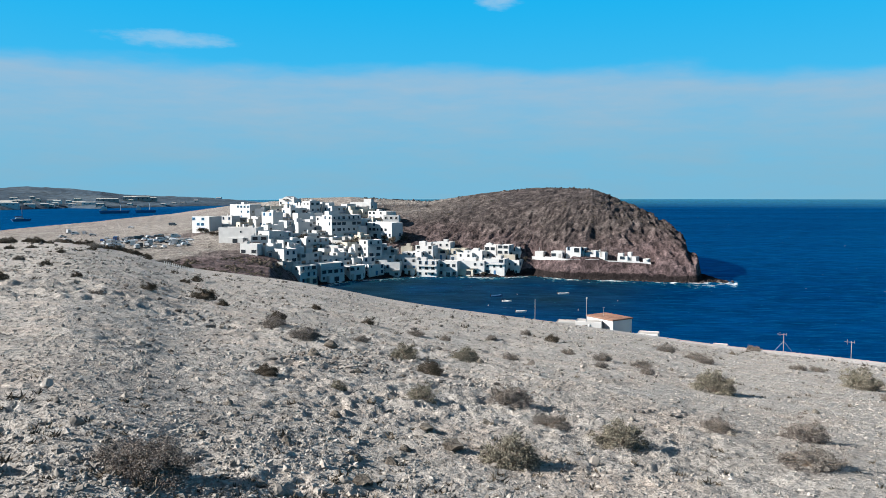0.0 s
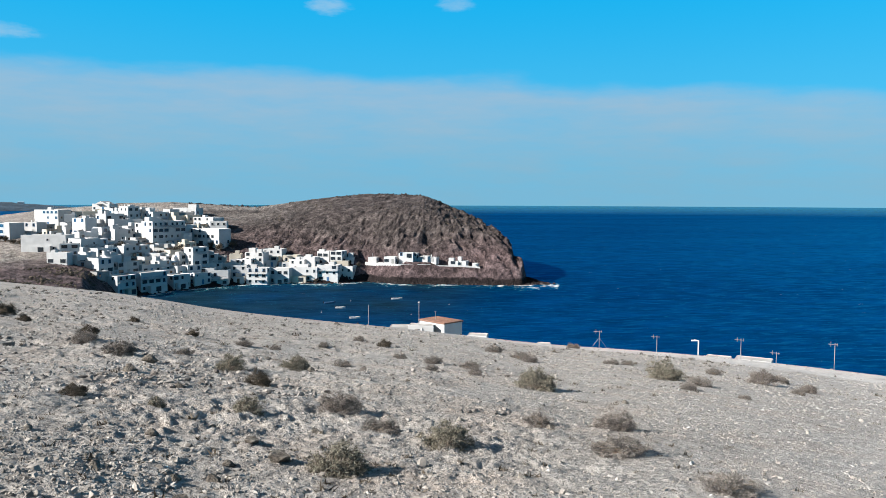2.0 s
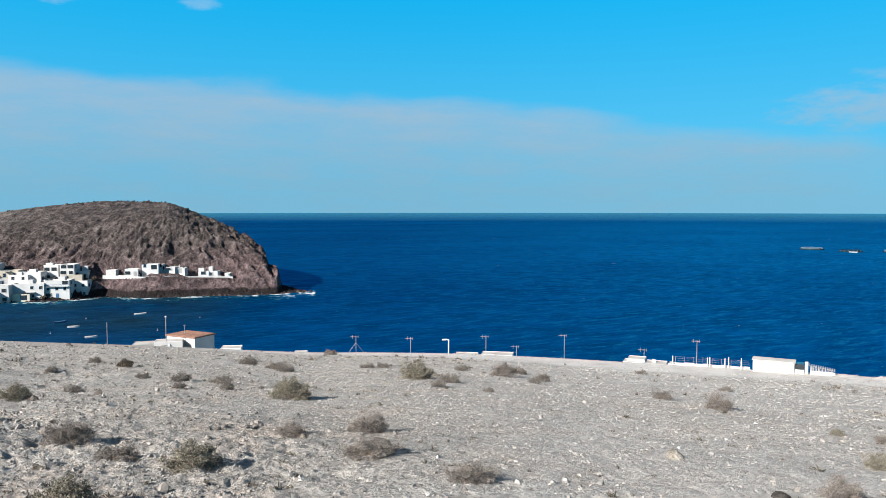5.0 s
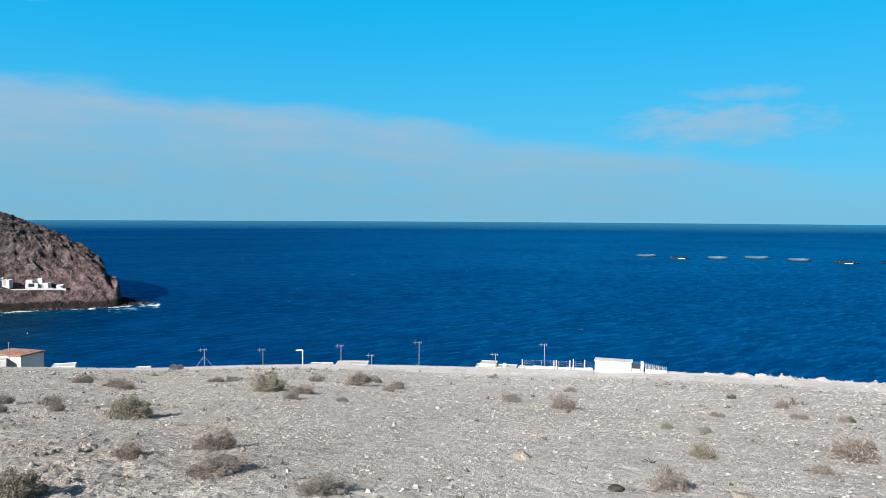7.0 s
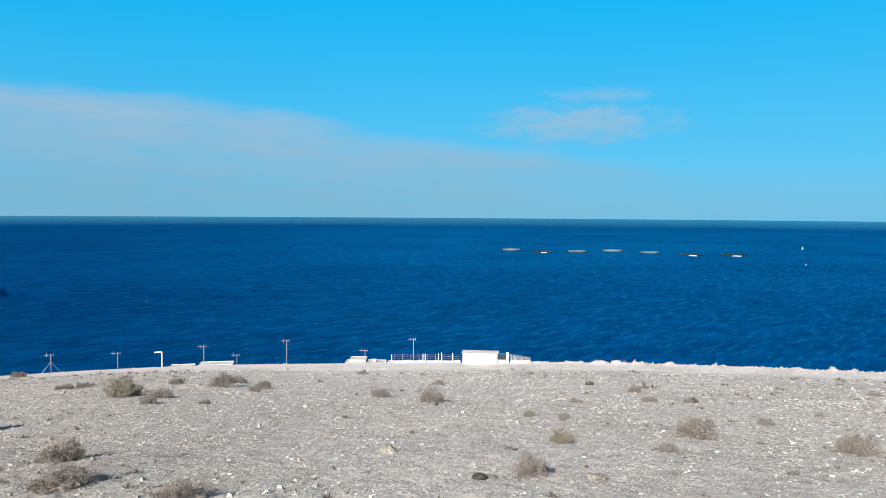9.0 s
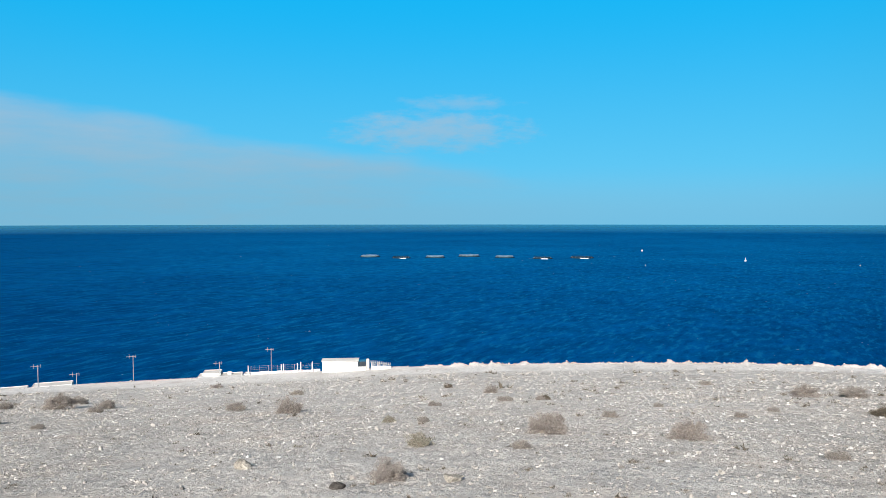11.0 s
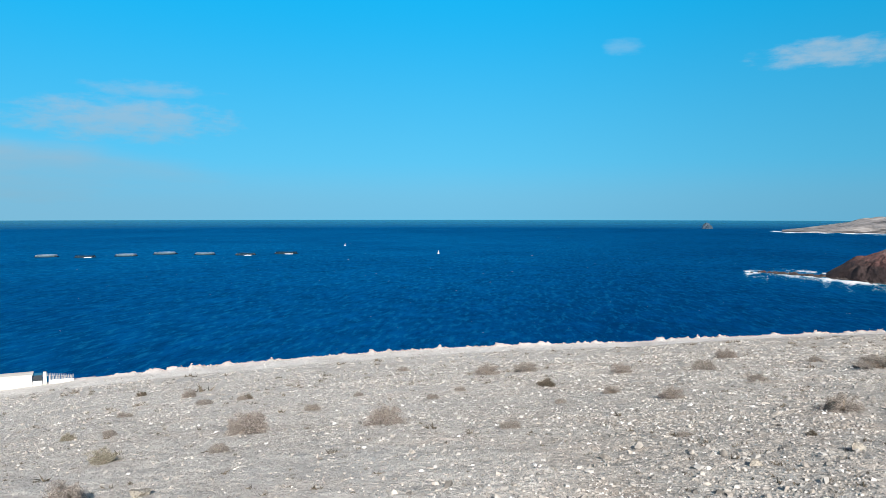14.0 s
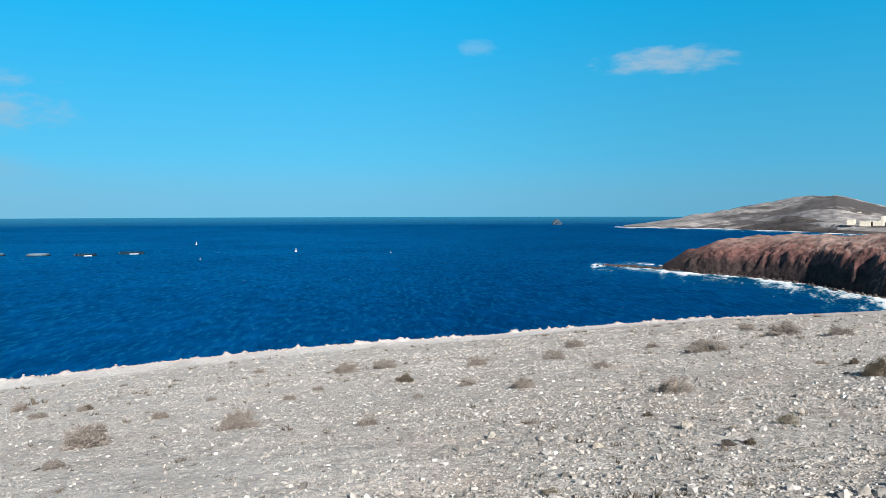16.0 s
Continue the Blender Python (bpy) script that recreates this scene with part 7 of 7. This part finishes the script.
# ---------------------------------------------------------------- far shores
def shed(bearing, dist, base, w, h, mat):
    x, y = polar(bearing, dist + 12)
    text = "far white building on the coast" if mat is LIME else "far grey industrial shed by the harbour"
    ob = thing("far_building", pose(float(x), float(y), base, 0, 0, -bearing - 8), text, "building", "far buildings")
    part("wall", shell(w, 20, h, 8, 0.3, 0.4), mat, ob)
    bm = bmesh.new()
    v = [bm.verts.new(c) for c in ((-w / 2, -10.4, h - 0.1), (w / 2, -10.4, h - 0.1), (w / 2, 10.4, h - 0.1), (-w / 2, 10.4, h - 0.1), (-w / 2, 0, h + min(2.0, h * 0.2)), (w / 2, 0, h + min(2.0, h * 0.2)))]
    for f in ((0, 1, 5, 4), (2, 3, 4, 5), (1, 2, 5), (3, 0, 4), (3, 2, 1, 0)):
        bm.faces.new([v[i] for i in f])
    part("roof", bm, ROOF_GREY, ob)
    for k in range(max(1, int(w / 14))):
        bm = bmesh.new()
        box(bm, -w / 2 + 7 + 14 * k, -10.1, h * 0.4, 3.5, 0.4, h * 0.25)
        part("window", bm, DARK_GLASS, ob)
    return ob


def ship(bearing, dist, length):
    x, y = polar(bearing, dist)
    ob = thing("cargo_ship", pose(float(x), float(y), 0, 0, 0, -bearing), "dark-hulled ship moored off the far harbour", "ship")
    bm = bmesh.new()
    lo = [bm.verts.new((u * length, s * 5, 0)) for u, s in ((-0.46, -1), (0.42, -1), (0.46, 0), (0.42, 1), (-0.46, 1))]
    hi = [bm.verts.new((u * length, s * 6, 6)) for u, s in ((-0.5, -1), (0.44, -1), (0.52, 0), (0.44, 1), (-0.5, 1))]
    for i in range(5):
        j = (i + 1) % 5
        bm.faces.new((lo[i], lo[j], hi[j], hi[i]))
    bm.faces.new(hi)
    bm.faces.new(lo[::-1])
    part("hull", bm, BLUE_PAINT, ob)
    bm = bmesh.new()
    box(bm, -length * 0.33, 0, 6, length * 0.2, 9, 7, 0.85)
    box(bm, -length * 0.35, 0, 13, length * 0.08, 6, 3)
    part("superstructure", bm, LIME, ob)
    bm = bmesh.new()
    rod(bm, (length * 0.2, 0, 6), (length * 0.2, 0, 20), 0.7, 6)
    part("crane_mast", bm, STEEL, ob)
    return ob


def sail_boat(bearing, dist, length):
    x, y = polar(bearing, dist)
    ob = thing("sailing_boat", pose(float(x), float(y), 0, 0, 0, -bearing + 12), "dark sailing boat at anchor with bare mast", "boat")
    bm = bmesh.new()
    lo = [bm.verts.new((u * length, s * length * 0.12, 0)) for u, s in ((-0.42, -1), (0.3, -1), (0.42, 0), (0.3, 1), (-0.42, 1))]
    hi = [bm.verts.new((u * length, s * length * 0.14, length * 0.13)) for u, s in ((-0.5, -1), (0.32, -1), (0.5, 0), (0.32, 1), (-0.5, 1))]
    for i in range(5):
        j = (i + 1) % 5
        bm.faces.new((lo[i], lo[j], hi[j], hi[i]))
    bm.faces.new(hi)
    bm.faces.new(lo[::-1])
    part("hull", bm, BLUE_PAINT, ob)
    bm = bmesh.new()
    box(bm, -length * 0.08, 0, length * 0.13, length * 0.4, length * 0.17, length * 0.07, 0.8)
    part("cabin", bm, CREAM, ob)
    bm = bmesh.new()
    rod(bm, (0.05 * length, 0, 0.1 * length), (0.05 * length, 0, 0.75 * length), 0.014 * length, 6)
    rod(bm, (0.05 * length, 0, 0.26 * length), (-0.36 * length, 0, 0.26 * length), 0.012 * length, 6)
    part("mast", bm, BROWN_WOOD, ob)
    return ob


def islet(bearing, dist, w, h):
    x, y = polar(bearing, dist)
    v, f = ico(3)
    s = 1 + 0.28 * fbm(v[:, 0] * 2.2 + 5, v[:, 1] * 2.2 + v[:, 2] * 3, 3, 81)
    v = v * s[:, None] * np.array([w / 2, w / 3, h])
    v[:, 2] = np.maximum(v[:, 2], -2)
    # takes the northern hills' colour, with the haze blue painted in
    ob = mesh_object("islet", v, f, HAZE_HILL)
    ob.matrix_world = pose(float(x), float(y), 0)
    return tagged(ob, "small bare rock islet near the horizon", "islet", kind="structure")


shed(-28.88, 2206, 6.1, 26, 6.7, LIME)
shed(-30.19, 2209, 12.0, 20, 8.1, LIME)
shed(-28.99, 2314, 14.2, 20, 8.0, LIME)
shed(-28.68, 2508, 23.3, 12, 8.2, GREY_PLASTER)
shed(-24.54, 2188, 7.5, 20, 5.8, GREY_PLASTER)
shed(-30.03, 2288, 14.9, 60, 6.2, LIME)
shed(-29.33, 2275, 13.1, 12, 8.8, GREY_PLASTER)
shed(-30.64, 2157, 10.8, 60, 8.5, LIME)
shed(-27.51, 2411, 14.9, 26, 6.5, LIME)
shed(-28.35, 2461, 19.7, 12, 4.9, CREAM)
shed(-25.88, 2303, 9.4, 34, 7.4, GREY_PLASTER)
shed(-29.58, 2338, 16.4, 12, 6.4, LIME)
shed(-25.81, 2344, 11.1, 16, 6.1, GREY_PLASTER)
shed(-25.81, 2280, 8.8, 20, 5.0, LIME)
shed(-25.25, 2257, 8.9, 34, 7.3, LIME)
shed(-29.76, 2450, 22.5, 20, 6.6, LIME)
shed(-27.95, 2250, 5.4, 20, 7.8, GREY_PLASTER)
shed(-30.56, 2159, 10.8, 16, 8.0, CREAM)
shed(-24.07, 2454, 15.9, 60, 8.2, GREY_PLASTER)
shed(-25.94, 2540, 20.0, 20, 5.1, CREAM)
shed(-26.09, 2292, 7.8, 34, 4.5, LIME)
shed(-27.20, 2347, 11.3, 20, 9.0, LIME)
shed(-27.32, 2302, 10.0, 16, 5.0, LIME)
shed(-30.27, 2147, 8.3, 60, 8.9, LIME)
shed(-26.49, 2443, 13.9, 14, 5.9, LIME)
shed(-29.76, 2273, 13.8, 14, 8.0, CREAM)
shed(-25.68, 2271, 8.7, 14, 5.4, CREAM)
shed(-27.54, 2266, 4.3, 14, 6.4, LIME)
shed(-19.69, 2524, 6.0, 14, 5.5, LIME)
shed(-22.65, 2322, 5.8, 14, 5.6, LIME)
shed(-19.09, 2546, 5.9, 14, 5.7, GREY_PLASTER)
shed(-22.55, 2584, 14.0, 14, 7.0, CREAM)
shed(-18.18, 2671, 8.8, 14, 8.4, LIME)
shed(-20.43, 2415, 3.4, 14, 5.4, LIME)
shed(-22.60, 2618, 16.1, 40, 13.0, GREY_PLASTER)
shed(-21.90, 2665, 15.4, 56, 15.0, GREY_PLASTER)
shed(-21.20, 2704, 15.0, 34, 11.0, GREY_PLASTER)
shed(-17.84, 4300, 0.2, 26, 15.4, LIME)
shed(-16.60, 4300, -3.3, 29, 21.7, LIME)
sail_boat(-29.38, 1213, 26)
ship(-21.62, 1639, 40)
ship(-23.65, 1620, 56)
shed(125.32, 1430, 21.4, 11, 1.0, CREAM)
shed(126.18, 1430, 19.2, 16, 1.4, CREAM)
shed(126.93, 1430, 20.4, 14, 1.2, CREAM)
shed(125.79, 1800, 34.0, 5, 0.9, CREAM)
shed(125.19, 1800, 36.4, 4, 0.6, CREAM)
shed(127.20, 1430, 27.3, 4, 1.5, CREAM)
islet(105.34, 2086, 32, 14)


# ---------------------------------------------------------------- surf and shore rocks
def shore_rocks(name, lines, label, mat):
    g = np.random.default_rng(3)
    pos, size = [], []
    for b0, d0, b1, d1, wid, n, s in lines:
        p0, p1 = np.array(polar(b0, d0)), np.array(polar(b1, d1))
        u = g.random(n)
        pos.append(p0 + (p1 - p0) * u[:, None] + g.normal(0, wid, (n, 2)))
        size.append(g.uniform(0.5, 1.3, n) * s)
    pos, size = np.concatenate(pos), np.concatenate(size)
    scatter(name, LARGE, np.stack([pos[:, 0], pos[:, 1], 0 * size - 0.3], -1), size, g.uniform(0.35, 0.8, len(size)), mat, label, "rocks", 0.4)


def along(table, a, b, push):
    """Straight stretches that follow a shoreline given as two rows."""
    ks = np.linspace(a, b, 15)
    ds = np.interp(ks, *table) + push
    return [(ks[i], ds[i], ks[i + 1], ds[i + 1]) for i in range(14)]


bay = (sections[:, 0], sections[:, 3])
south_shore = ([106, 109, 113, 115, 119, 123, 125, 127.5, 133], [546, 532, 505, 484, 462, 428, 400, 374, 335])
shore_rocks("shore_rocks", [(*s, 1.2, 26, 1.1) for s in along(bay, -9.5, 19.4, -0.5)] + [(19, 338, 21.2, 341, 1.5, 120, 1.2)] +
            [(*s, 2.5, 40, 1.7) for s in along(south_shore, 108.9, 133, 1)] + [(109.3, 533, 113.8, 506, 2.5, 170, 1.7)], "black lava boulders along the waterline", BASALT)

# ---------------------------------------------------------------- scrub and boulders on the headland and below the car park
def on_headland(a, r):
    x, y = polar(a, r)
    return np.stack([x, y, headland_z(a, r)], -1)


n = 5200
# the second half thickens real scrub on the steep bank to stand for its shade
a, r = np.concatenate([rng.uniform(-36, -10.5, n // 2), rng.uniform(-19, -10.5, n // 2)]), rng.uniform(195, 335, n)
x, y = polar(a, r)
keep = (fbm(x / 14, y / 14, 3, 91) > -0.05) & ((r < 312) | (a < -19) & (r < 320))
pos = on_headland(a[keep], r[keep])
pos = pos[pos[:, 2] > 0.8]
scatter("scrub", SMALL, pos, rng.uniform(0.25, 0.95, len(pos)), rng.uniform(0.4, 0.7, len(pos)), LEAF_DARK, "dark dry scrub on the bank below the car park", "scrub", 0.3)
n = 7000
a, r = rng.uniform(-1, 18.6, n), rng.uniform(345, 445, n)
pos = on_headland(a, r)
keep = (pos[:, 2] > 9) & (pos[:, 2] < 36) & (fbm(pos[:, 0] / 10, pos[:, 1] / 14, 3, 95) > -0.1)
pos = pos[keep]
half = rng.random(len(pos)) < 0.5
size = np.exp(rng.normal(-1.45, 0.4, len(pos)))
scatter("headland_scrub", SMALL, pos[half], size[half] * 1.3, rng.uniform(0.4, 0.7, half.sum()), LEAF_DARK, "dark low scrub dotted over the headland", "scrub", 0.3)
scatter("headland_boulders", SMALL, pos[~half], size[~half], rng.uniform(0.5, 0.9, (~half).sum()), HEAD_STONE, "grey boulders dotted over the headland slope", "boulders", 0.3)
a = np.concatenate([rng.uniform(-6, 12.5, 420), rng.uniform(12.5, 18, 260)])
crest_r = np.interp(a, sections[:, 0], sections[:, 9]) + rng.normal(0, 2.2, len(a))
heap = vnoise(a / 0.7, a * 0, 71) > -0.1
a, crest_r = a[heap], crest_r[heap]
scatter("crest_boulders", LARGE, on_headland(a, crest_r), np.exp(rng.normal(-0.75, 0.4, len(a))), rng.uniform(0.4, 0.8, len(a)), BASALT, "dark boulders along the crest of the headland", "boulders", 0.3)
